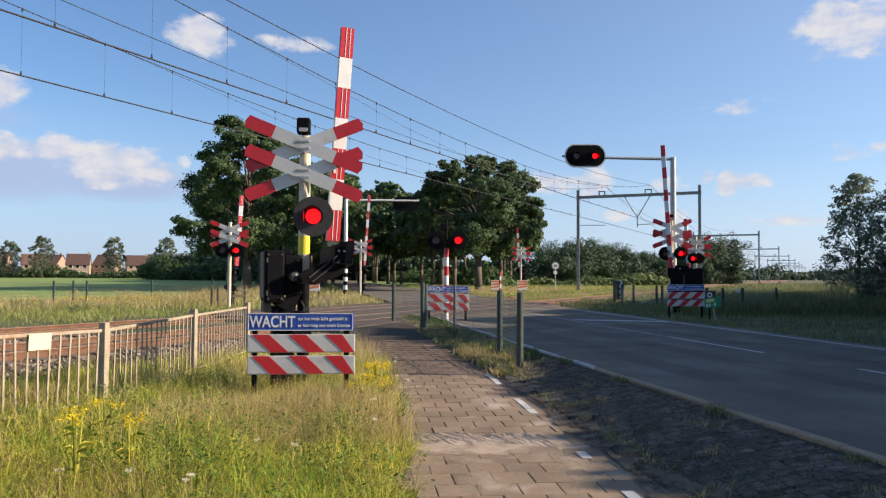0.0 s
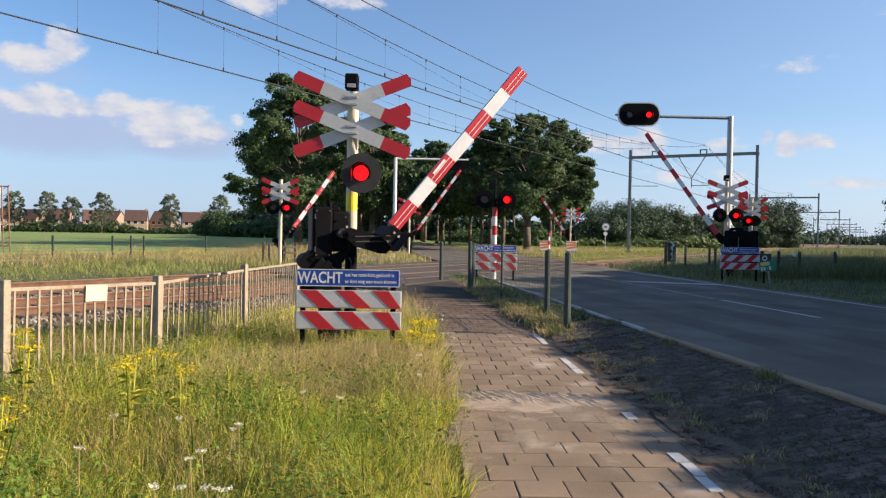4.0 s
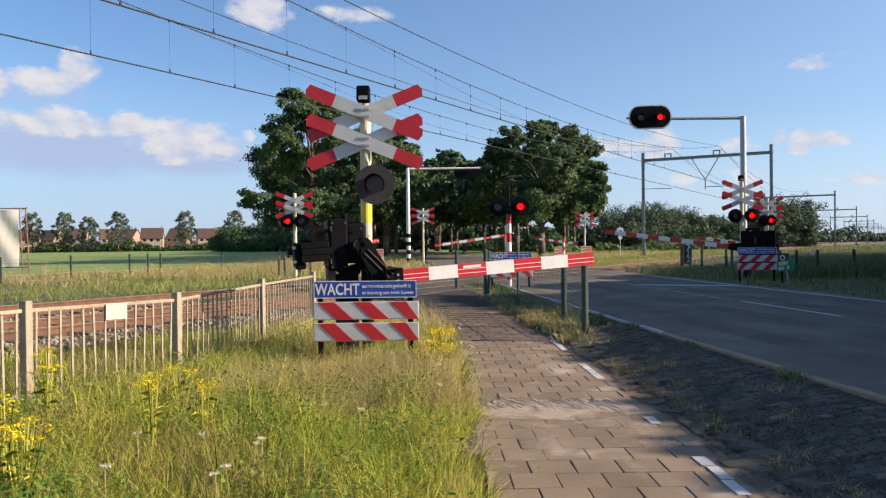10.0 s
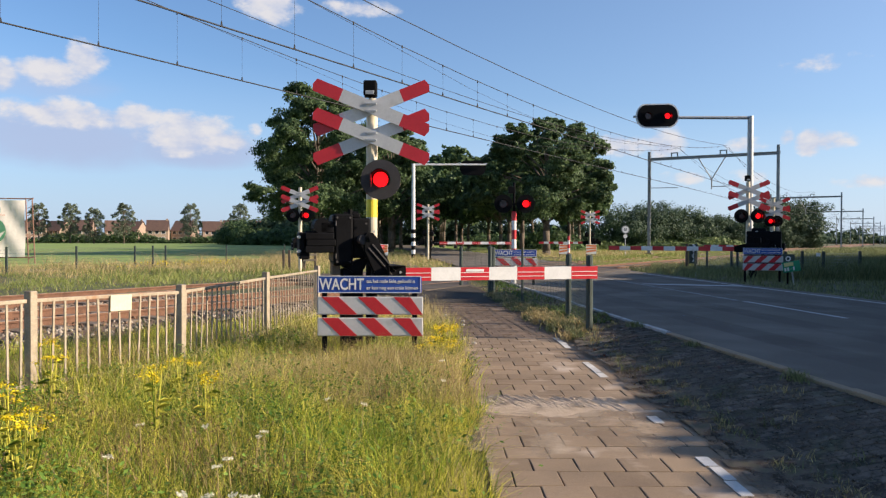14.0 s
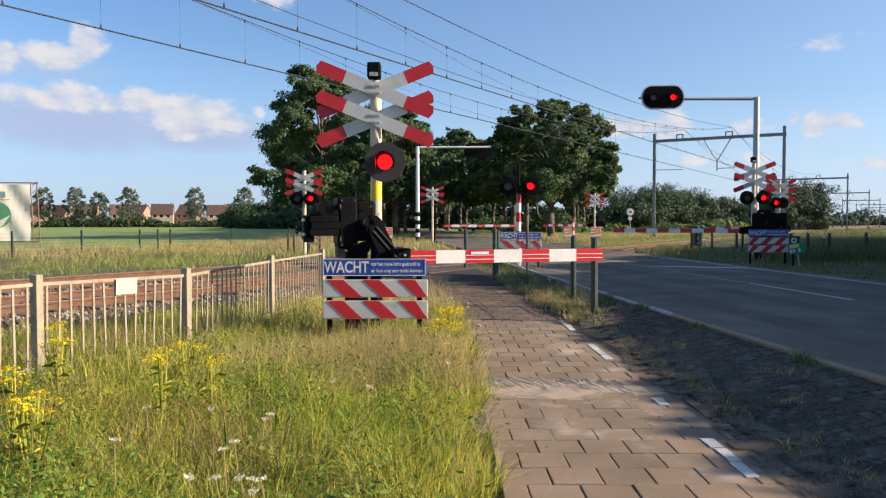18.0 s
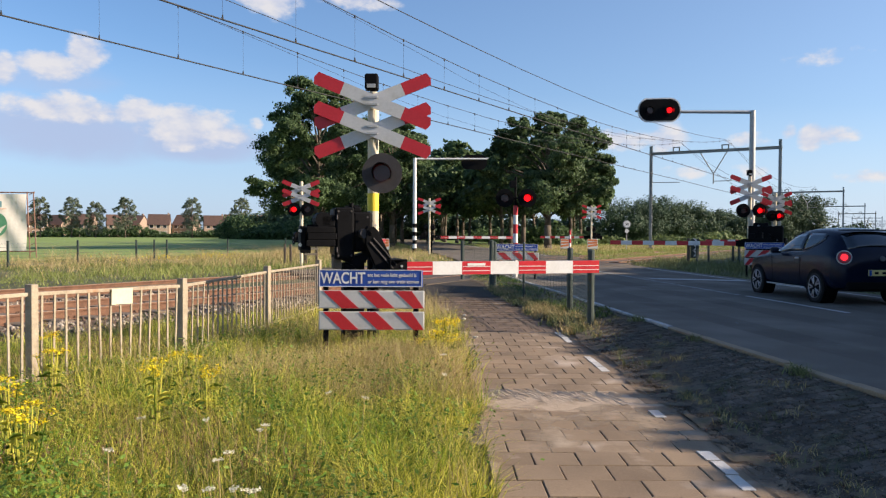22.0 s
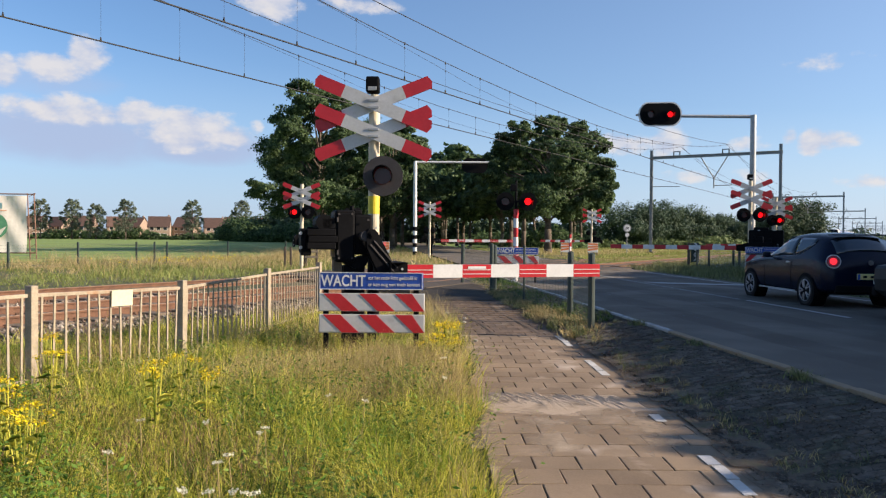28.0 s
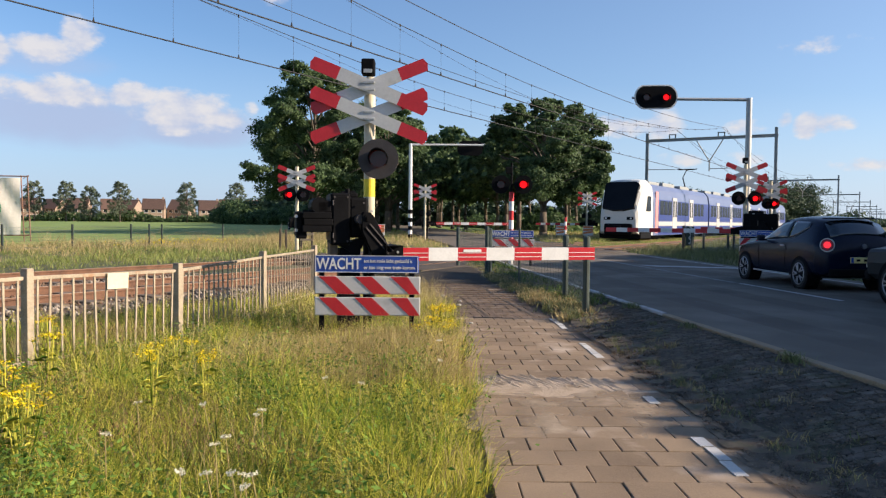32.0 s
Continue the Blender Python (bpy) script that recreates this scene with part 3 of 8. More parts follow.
def build_road():
    strip("road", lambda y: (road_x(KERB + 0.1, y), road_x(ROAD_R + 0.35, y)), YS, RAISED, M["asphalt"], "worn grey asphalt road running to the crossing", "road")
    for off, name in ((ROAD_R - 0.12, "edge_line"),):
        for a, b in ((-20, 29.5), (36, 150)):
            ys = [a + (b - a) * i / 12 for i in range(13)]
            strip(name, lambda y, o=off: (road_x(o - 0.055, y), road_x(o + 0.055, y)), ys, RAISED + 0.006, M["line"], "thin worn white edge line on the road", "marking")
    mid = (KERB + ROAD_R) / 2 + 0.35
    for y0 in [-10.6, -4.8, 1.0, 6.8, 12.6]:
        strip("centre_dash", lambda y: (road_x(mid + 0.1, y), road_x(mid + 0.2, y)), [y0, y0 + 1.75, y0 + 3.5], RAISED + 0.006, M["line"], "worn white centre dash on asphalt", "marking")
    strip("worn_centre_line", lambda y: (road_x(mid + 0.06, y), road_x(mid + 0.18, y)), [16.3, 20, 24, 28.6], RAISED + 0.006, M["line_worn"], "faded white centre line before the tracks", "marking")
    vs = [(road_x(o, y), y, RAISED + 0.007) for o, y in ((7.95, 22.7), (10.5, 21.75), (10.5, 21.2), (8.3, 22.0))]
    tagged(raw("stop_line", vs, [(3, 2, 1, 0)], M["line"]), "worn white stop line across one lane", "marking", kind="structure")
    for off, wide in ((1.15, 0.6), (2.55, 0.55), (4.45, 0.55), (5.8, 0.6)):
        strip("wheel_track", lambda y, o=off, w=wide: (road_x(KERB + o - w / 2, y), road_x(KERB + o + w / 2, y)), [-12 + 2.4 * i for i in range(20)], RAISED + 0.003, M["wheel_track"], "darker wheel track worn into the asphalt", "wheel track")
    # kerb stones, one by one
    kerb = tagged(new("kerb"), "row of sandy concrete kerb stones beside the road", "kerb", kind="structure")
    bm = B()
    box(bm, (0, 0, 0), (0.115, 0.985, 0.2), 0.012)
    first = part("kerb_stone", bm, M["kerb"], kerb)
    bm = B()
    box(bm, (0, 0, 0), (0.115, 0.985, 0.2), 0.012)
    for v in bm.verts:
        v.co.x *= 0.66
    white = part("kerb_stone", bm, M["line"], kerb, "white painted kerb stone")
    white.matrix_basis = pose(road_x(KERB, 24), 24, RAISED - 0.078, 0, 0, 4.8)
    for i in range(30):
        y = -6 + i
        ob = first if i == 0 else new("kerb_stone", first.data)
        ob.parent = kerb
        if y > 10.5:
            ob.data = white.data
        ob.matrix_basis = pose(road_x(KERB, y), y, RAISED - 0.078 + 0.006 * math.sin(i * 2.3), 0, 0, 4.8)


def path_z(y):
    return RAISED * smooth_step(13, 21, y)


def build_path():
    ys = [i * 0.5 for i in range(-12, 46)]
    strip("path_bed", lambda y: (path_mid(y) - 0.80, path_mid(y) + 1.12), ys, 0, M["joint"], "sandy bed and edges of the cycle path", "path", lift=lambda x, y: path_z(y) - 0.022)
    strip("verge_bed", lambda y: (path_mid(y) + 1.06, road_x(KERB - 0.04, y)), ys, 0, M["soil_dark"], "dark soil between the old verge bricks", "verge", lift=lambda x, y: max(path_z(y), height(x, y)) - 0.0095)
    ws = [(22 + i * 1.0) for i in range(0, 24)]
    strip("far_path", lambda y: (path_mid(y) - 0.9, path_mid(y) + 0.9), ws, RAISED - 0.002, M["ramp"], "paved cycle path beyond the crossing", "path")


# ---- railway ----


def band(name, a0, a1, s0, s1, z, material, label, category, n=60):
    verts, faces = [], []
    for i in range(n + 1):
        s = s0 + (s1 - s0) * i / n
        for a in (a0, a1):
            verts.append(on_track(a, s, z))
    for i in range(n):
        faces.append((2 * i, 2 * i + 1, 2 * i + 3, 2 * i + 2))
    return tagged(raw(name, verts, faces, material), label, category, kind="structure")


CROSS_A = 16.2


def build_railway():
    # ballast bed, a low bank with sloping shoulders
    prof = ((9.9, -0.08), (10.7, 0.06), (18.0, 0.06), (18.9, -0.06))
    verts, faces = [], []
    ss = [-60 + 3 * i for i in range(40)] + [60 + 15 * i for i in range(60)]
    for s in ss:
        for a, z in prof:
            verts.append(on_track(a, s, z + (0.1 if s > CROSS_A else 0.03)))
    for j in range(len(ss) - 1):
        for k in range(3):
            i = j * 4 + k
            faces.append((i, i + 1, i + 5, i + 4))
    tagged(raw("ballast_bed", verts, faces, M["rusty_ballast"]), "brown crushed stone bed of the railway", "ballast", kind="structure")
    # loose stones on the near stretch
    rng = np.random.default_rng(3)
    n = 15000
    s, a = rng.uniform(-9, 19, n), rng.uniform(10.0, 18.6, n)
    r = rng.uniform(0.018, 0.045, n)
    shape = np.array([(1, 0, 0), (-1, 0, 0), (0, 1, 0), (0, -1, 0), (0, 0, 1), (0, 0, -1)], float)
    tri = np.array([(0, 2, 4), (2, 1, 4), (1, 3, 4), (3, 0, 4), (2, 0, 5), (1, 2, 5), (3, 1, 5), (0, 3, 5)])
    c = np.array([on_track(x, y, 0) for x, y in zip(a, s)])
    c[:, 2] = 0.10
    v = shape[None] * (r[:, None, None] * rng.uniform(0.6, 1.3, (n, 6, 1))) + c[:, None] + rng.normal(0, 0.006, (n, 6, 3))
    tri_mesh("ballast_stones", v.reshape(-1, 3), (tri[None] + 6 * np.arange(n)[:, None, None]).reshape(-1, 3), (M["ballast"], M["rusty_ballast"]), "loose grey brown ballast stones between the rails", "ballast", "stuff", mats=np.repeat(((np.abs(a - NEAR_TRACK) < 1.15 + rng.normal(0, 0.15, n)) | (np.abs(a - FAR_TRACK) < 1.15 + rng.normal(0, 0.15, n))).astype(int), 8))
    for centre, nm in ((NEAR_TRACK, "near"), (FAR_TRACK, "far")):
        track = empty("railway_track", Matrix(), "rusty steel rails on concrete sleepers in ballast", "railway track", "tracks")
        for side in (-0.7525, 0.7525):
            for foot in (True, False):
                bm = B()
                m = Matrix.Translation(on_track(centre + side, 420, 0)) @ Matrix.Rotation(-TRACK, 4, "Z")
                if foot:
                    box(bm, (0, 0, 0.155), (0.024, 960, 0.13), m=m)
                    box(bm, (0, 0, 0.095), (0.14, 960, 0.022), m=m)
                    box(bm, (0, 0, 0.223), (0.07, 960, 0.034), 0.004, m=m)
                    part("rail", bm, M["rail"], track)
                else:
                    box(bm, (0, 0, 0.2425), (0.05, 960, 0.005), m=m)
                    part("rail_head", bm, M["rail_top"], track, "worn bright rail head")
        bm = B()
        box(bm, (0, 0, 0), (2.5, 0.26, 0.16), 0.02)
        first = part("sleeper", bm, M["tie"], track)
        k = 0
        for i in range(-22, 150):
            s = i * 0.6
            if CROSS_A + 2 < s < 36.5 + (centre - NEAR_TRACK) * 1.36:
                continue
            ob = first if k == 0 else new("sleeper", first.data)
            k += 1
            p = on_track(centre, s, 0.045)
            ob.parent, ob.matrix_basis = track, Matrix.Translation(p) @ Matrix.Rotation(-TRACK, 4, "Z")
    # crossing deck: panels between and beside the rails
    deck = tagged(new("crossing_deck"), "brown worn panels of the level crossing deck", "crossing deck", kind="structure")
    for a0, a1 in ((10.4, 11.62), (11.78, 13.12), (13.28, 15.37), (15.53, 16.87), (17.03, 18.4)):
        bm = B()
        box(bm, (0, 0, 0), (a1 - a0, 1.185, 0.12), 0.012)
        me = part("deck_panel", bm, M["deck"], deck)
        for i in range(25):
            s = CROSS_A + 2.0 + i * 1.2
            if s + (a0 - 14) * 0.55 > 35.6 + ((a0 + a1) / 2 - NEAR_TRACK) * 1.36:
                break
            p = on_track((a0 + a1) / 2, s + (a0 - 14) * 0.55, 0.175)
            ob = me if i == 0 else new("deck_panel", me.data)
            ob.parent, ob.matrix_basis = deck, Matrix.Translation(p) @ Matrix.Rotation(-TRACK, 4, "Z")
    # portals
    rot = Matrix.Rotation(-TRACK, 4, "Z")
    first = None
    for i in range(9):
        s = 64.8 + 68 * i
        if first is None:
            first = portal()
        else:
            copy_thing(first, Matrix.Translation(on_track(0, s, 0.1)) @ rot)
    first.matrix_basis = Matrix.Translation(on_track(0, 64.8, 0.1)) @ rot
    copy_thing(first, Matrix.Translation(on_track(0, 64.8 - 68, 0.1)) @ rot)
    # wires
    wires()


PORTAL_L, PORTAL_R, PORTAL_Z = -18.7, -8.6, 8.9


def portal():
    """Steel portal over both tracks; its own x runs across them (minus is away from the camera's side)."""
    t = empty("catenary_portal", Matrix(), "grey steel catenary portal spanning both tracks", "catenary portal", "portals along the line")
    for x in (PORTAL_L, PORTAL_R):
        bm = B()
        box(bm, (x, -0.09, PORTAL_Z / 2), (0.22, 0.02, PORTAL_Z))
        box(bm, (x, 0.09, PORTAL_Z / 2), (0.22, 0.02, PORTAL_Z))
        box(bm, (x, 0, PORTAL_Z / 2), (0.02, 0.2, PORTAL_Z))
        part("column", bm, M["mast"], t)
        bm = B()
        box(bm, (x, 0, 0.15), (0.6, 0.6, 0.4), 0.03)
        part("footing", bm, M["tie"], t, "concrete footing")
    bm = B()
    box(bm, ((PORTAL_L + PORTAL_R) / 2, 0, PORTAL_Z - 0.75), (PORTAL_R - PORTAL_L + 0.3, 0.2, 0.02))
    box(bm, ((PORTAL_L + PORTAL_R) / 2, 0, PORTAL_Z - 0.53), (PORTAL_R - PORTAL_L + 0.3, 0.2, 0.02))
    box(bm, ((PORTAL_L + PORTAL_R) / 2, 0, PORTAL_Z - 0.64), (PORTAL_R - PORTAL_L + 0.3, 0.03, 0.2))
    part("beam", bm, M["mast"], t)
    for x in (-16.6, -12.7):
        bm = B()
        for d in (-0.25, 0.25):
            tube(bm, (x + d, 0, PORTAL_Z - 0.52), (x + d, 0, PORTAL_Z - 0.2), 0.05, seg=6)
        tube(bm, (x - 0.3, 0, PORTAL_Z - 0.2), (x + 0.3, 0, PORTAL_Z - 0.2), 0.04, seg=6)
        part("insulator", bm, M["green_post"], t)
    bm = B()
    c = -13.6
    tube(bm, (c - 1.05, 0, PORTAL_Z - 0.75), (c, 0, PORTAL_Z - 2.5), 0.045, seg=6)
    tube(bm, (c + 1.05, 0, PORTAL_Z - 0.75), (c, 0, PORTAL_Z - 2.5), 0.045, seg=6)
    tube(bm, (c, 0, PORTAL_Z - 2.4), (c, 0, PORTAL_Z - 3.3), 0.055, seg=6)
    part("drop_frame", bm, M["mast"], t)
    bm = B()
    tube(bm, (PORTAL_L, 0, PORTAL_Z - 3.05), (PORTAL_L + 2.4, 0, PORTAL_Z - 3.1), 0.03, seg=6)
    part("steady_arm", bm, M["mast"], t)
    bm = B()
    tube(bm, (c, 0, PORTAL_Z - 3.1), (c + 1.4, 0, PORTAL_Z - 3.1), 0.03, seg=6)
    part("steady_arm", bm, M["mast"], t)
    return t


def wires():
    """Contact, auxiliary and carrying wires with close droppers, hung between the portals, and a feeder over each track."""
    spans = [(64.8 + 68 * i, 64.8 + 68 * (i + 1)) for i in range(-2, 6)]

    def cable(name, across, z_at, r, label):
        pts = []
        for s0, s1 in spans:
            for i in range(16):
                k = i / 16
                pts.append(on_track(across, s0 + (s1 - s0) * k, z_at(k)))
        bm = B()
        loft(bm, [[p + (ACROSS * math.cos(a) + Vector((0, 0, math.sin(a)))) * r for a in (0, 1.257, 2.513, 3.77, 5.027)] for p in pts])
        return tagged(part(name, bm, M["wire"]), label, "overhead wire", "overhead wires")

    def carried(k):
        return 6.73 + 2.45 * (2 * k - 1) ** 2

    def helper(k):
        return min(6.2 + 5.4 * (2 * k - 1) ** 2, carried(k))

    for across, phase in ((NEAR_TRACK, 0.0), (FAR_TRACK, -0.3)):
        cable("contact_wire", across, lambda k: 6.05 - 0.2 * k * (1 - k), 0.019, "dark copper contact wire over a track")
        carrier = cable("carrying_wire", across, carried, 0.012, "dark carrying wire sagging above the contact wire")
        cable("auxiliary_wire", across, helper, 0.005, "thin auxiliary wire between contact and carrying wire")
        for s0, s1 in spans[:4]:
            n = 30
            for i in range(n):
                k = (i + 0.5 + phase / 2.27) / n
                s = s0 + (s1 - s0) * k
                z1 = carried(k)
                bm = B()
                if s < 48:
                    tube(bm, on_track(across, s, 6.02), on_track(across, s, z1), 0.003, seg=4)
                tube(bm, on_track(across, s, 6.02), on_track(across, s, 6.12), 0.03, 0.012, seg=5)
                tube(bm, on_track(across, s, z1 - 0.05), on_track(across, s, z1 + 0.03), 0.022, seg=5)
                tube(bm, on_track(across, s, helper(k) - 0.025), on_track(across, s, helper(k) + 0.025), 0.016, seg=5)
                part("dropper", bm, M["wire"], carrier)
    cable("feeder_wire", 12.7, lambda k: 7.78 + 1.45 * (2 * k - 1) ** 2, 0.014, "thin dark feeder wire over the line")
    cable("feeder_wire", 16.4, lambda k: 7.7 + 1.55 * (2 * k - 1) ** 2, 0.012, "thin dark feeder wire over the line")


def tri_mesh(name, verts, tris, material, label="", category="", kind="", parent=None, mats=None):
    """A mesh from numpy triangles."""
    me = bpy.data.meshes.new(name)
    verts, tris = np.asarray(verts, np.float32), np.asarray(tris, np.int32)
    me.vertices.add(len(verts))
    me.vertices.foreach_set("co", verts.ravel())
    me.loops.add(tris.size)
    me.loops.foreach_set("vertex_index", tris.ravel())
    me.polygons.add(len(tris))
    me.polygons.foreach_set("loop_start", np.arange(0, tris.size, 3, dtype=np.int32))
    me.polygons.foreach_set("loop_total", np.full(len(tris), 3, np.int32))
    for m in material if isinstance(material, (list, tuple)) else (material,):
        me.materials.append(m)
    if mats is not None:
        me.polygons.foreach_set("material_index", np.asarray(mats, np.int32))
    me.update(calc_edges=True)
    ob = new(name, me)
    ob.parent = parent
    return tagged(ob, label, category, "", kind)


# ---- plants ----


def blades(name, x, y, z, h, w, lean, material, label, seed, category="grass", way=None):
    """Bent grass blades with five corners each."""
    rng = np.random.default_rng(seed)
    n = len(x)
    az, la = rng.uniform(0, 2 * np.pi, n), rng.uniform(0, 2 * np.pi, n)
    la = la if way is None else way + rng.normal(0, 0.5, n)
    side = np.stack([np.cos(az), np.sin(az), np.zeros(n)], 1) * (w / 2)[:, None]
    bend = np.stack([np.cos(la), np.sin(la), np.zeros(n)], 1) * (lean * h)[:, None]
    base = np.stack([x, y, z], 1)
    up = np.zeros((n, 3))
    up[:, 2] = h
    v = np.stack([base - side, base + side, base + up * 0.55 + bend * 0.3 - side * 0.75, base + up * 0.55 + bend * 0.3 + side * 0.75, base + up * (1 - 0.25 * lean[:, None]) + bend], 1)
    t = np.array([(0, 1, 2), (1, 3, 2), (2, 3, 4)])
    return tri_mesh(name, v.reshape(-1, 3), (t[None] + 5 * np.arange(n)[:, None, None]).reshape(-1, 3), material, label, category, "stuff")


def leaf_quads(rng, pos, out, leaf, wide=0.6, loose=0.6):
    """Pointed leaves at pos whose faces look roughly along out."""
    n = len(pos)
    nn = out + np.array([0, 0, 0.35]) + rng.normal(0, loose, (n, 3))
    nn /= np.linalg.norm(nn, axis=1)[:, None] + 1e-9
    u = np.cross(nn, rng.normal(0, 1, (n, 3)))
    u /= np.linalg.norm(u, axis=1)[:, None] + 1e-9
    v = np.cross(nn, u)
    s = leaf * rng.uniform(0.6, 1.35, n)[:, None]
    q = np.stack([pos - u * s, pos - v * s * wide, pos + u * s, pos + v * s * wide], 1)
    f = np.array([(0, 1, 2), (0, 2, 3)])
    return q.reshape(-1, 3), (f[None] + 4 * np.arange(n)[:, None, None]).reshape(-1, 3)


def sphere_dirs(rng, n):
    d = rng.normal(0, 1, (n, 3))
    return d / np.linalg.norm(d, axis=1)[:, None]


def tree(name, height_m, crown_w, crown_lo, leaves, leaf, seed, label, leaf_mat, lobes=24, trunk_r=0.3, narrow=0.0, group="", fill=1.0):
    """Trunk with limbs; each limb carries a lobe of foliage made of many small tufts."""
    rng = np.random.default_rng(seed)
    t = empty(name, Matrix(), label, "tree", group)
    bm = B()
    top = height_m * 0.74
    pts = [(Vector((0, 0, -0.2)), trunk_r * 1.3), (Vector((0, 0, 0.5)), trunk_r)]
    for i in range(1, 6):
        k = i / 5
        pts.append((Vector((rng.normal(0, 0.16) * k, rng.normal(0, 0.16) * k, 0.5 + (top - 0.5) * k)), trunk_r * (1 - 0.8 * k)))
    for (a, ra), (b, rb) in zip(pts, pts[1:]):
        tube(bm, a, b, ra, rb, 9)
    deep = height_m - crown_lo
    centres, radii = [], []
    for i in range(lobes):
        k = (i + rng.uniform(0.1, 0.9)) / lobes
        z = crown_lo + deep * (0.06 + 0.86 * k)
        env = math.sin(math.pi * (0.16 + 0.8 * k)) ** 0.7 * crown_w / 2 * (1 - narrow * k * 0.7)
        a = i * 2.4 + rng.uniform(-0.5, 0.5)
        r = env * rng.uniform(0.4, 0.98)
        rad = min(crown_w, deep) * rng.uniform(0.1, 0.19) * (1.15 - 0.45 * k) * fill
        centres.append((r * math.cos(a), r * math.sin(a), z))
        radii.append(rad)
    centres, radii = np.array(centres), np.array(radii)
    for c in centres:
        z0 = min(top * 0.95, max(crown_lo * 0.75, c[2] - 0.3 * crown_w * rng.uniform(0.5, 1)))
        k = min(1, z0 / top)
        mid = Vector((c[0] * 0.45, c[1] * 0.45, z0 + (c[2] - z0) * 0.6))
        tube(bm, (0, 0, z0 * 0.98), mid, trunk_r * 0.4 * (1 - 0.6 * k), trunk_r * 0.2, 5)
        tube(bm, mid, (c[0] * 0.97, c[1] * 0.97, c[2]), trunk_r * 0.2, 0.02, 5)
    part("trunk", bm, M["bark"], t, smooth=True)
    per = 16
    tuft_dir = sphere_dirs(rng, lobes * per)
    lobe = np.repeat(np.arange(lobes), per)
    away = centres[lobe] - np.array([0, 0, crown_lo + deep * 0.45])
    away /= np.linalg.norm(away, axis=1)[:, None] + 1e-6
    tuft_dir += away * 0.55
    tuft_dir /= np.linalg.norm(tuft_dir, axis=1)[:, None]
    tuft = centres[lobe] + tuft_dir * (radii[lobe] * rng.uniform(0.6, 1.15, lobes * per))[:, None] * np.array([1, 1, 0.72])
    tuft_r = radii[lobe] * rng.uniform(0.26, 0.5, lobes * per)
    own = rng.integers(0, lobes * per, leaves)
    d = sphere_dirs(rng, leaves)
    pos = tuft[own] + d * (tuft_r[own] * rng.uniform(0.2, 1.0, leaves) ** 0.6 * np.where(rng.uniform(0, 1, leaves) < 0.1, 1.5, 1))[:, None] * np.array([1, 1, 0.62])
    v, f = leaf_quads(rng, pos, d * 0.7 + tuft_dir[own] * 0.5, leaf)
    tri_mesh("crown", v, f, leaf_mat, parent=t)
    return t


def bush_row(name, pts, h, w, leaves, leaf, seed, label, material, uneven=0.38, gap=0.28, flat=False):
    """A belt of shrubs or low trees along a line: uneven domes made of leafy tufts."""
    rng = np.random.default_rng(seed)
    pts = np.array(pts, float)
    seg = np.linalg.norm(np.diff(pts, axis=0), axis=1)
    cum = np.concatenate([[0], np.cumsum(seg)])
    n = max(5 if not flat else 12, int(cum[-1] / (h * gap)))
    s = (np.arange(n) + rng.uniform(0, 1, n)) / n * cum[-1]
    i = np.clip(np.searchsorted(cum, s) - 1, 0, len(seg) - 1)
    k = (s - cum[i]) / seg[i]
    c = pts[i] + (pts[i + 1] - pts[i]) * k[:, None]
    big = h * (1 - uneven + uneven * np.sin(s / h * 0.9 + seed) * np.sin(s / h * 0.37 + 1)) * rng.uniform(1 - uneven * 0.6, 1 + uneven * 0.3, n)
    if flat:
        own = rng.integers(0, n, leaves)
        pos = np.zeros((leaves, 3))
        pos[:, :2] = c[own] + rng.uniform(-w / 2, w / 2, (leaves, 2))
        pos[:, 2] = big[own] * rng.uniform(0, 1, leaves)
        v, f = leaf_quads(rng, pos, np.zeros((leaves, 3)), leaf, loose=1.0)
        return tri_mesh(name, v, f, material, label, "shrubs", "stuff")
    per = 60
    dome = np.repeat(np.arange(n), per)
    td = sphere_dirs(rng, n * per)
    r = rng.uniform(0.72, 1.06, n * per)
    tuft = np.zeros((n * per, 3))
    tuft[:, :2] = c[dome] + td[:, :2] * (w * 0.5 * r)[:, None] + rng.normal(0, h * 0.07, (n * per, 2))
    tuft[:, 2] = np.abs(big[dome] * (0.47 + 0.5 * td[:, 2] * r))
    size = np.minimum(big[dome], w) * rng.uniform(0.12, 0.24, n * per)
    own = rng.integers(0, n * per, leaves)
    d = sphere_dirs(rng, leaves)
    pos = tuft[own] + d * (size[own] * rng.uniform(0.1, 1.0, leaves) ** 0.5)[:, None] * np.array([1, 1, 0.75])
    pos[:, 2] = np.abs(pos[:, 2])
    v, f = leaf_quads(rng, pos, d * 0.6 + td[own] * 0.6, leaf)
    return tri_mesh(name, v, f, material, label, "shrubs", "stuff")


def place(t, x, y, z=0.0, rz=0.0, k=1.0):
    t.matrix_basis = pose(x, y, z, 0, 0, rz)
    return t


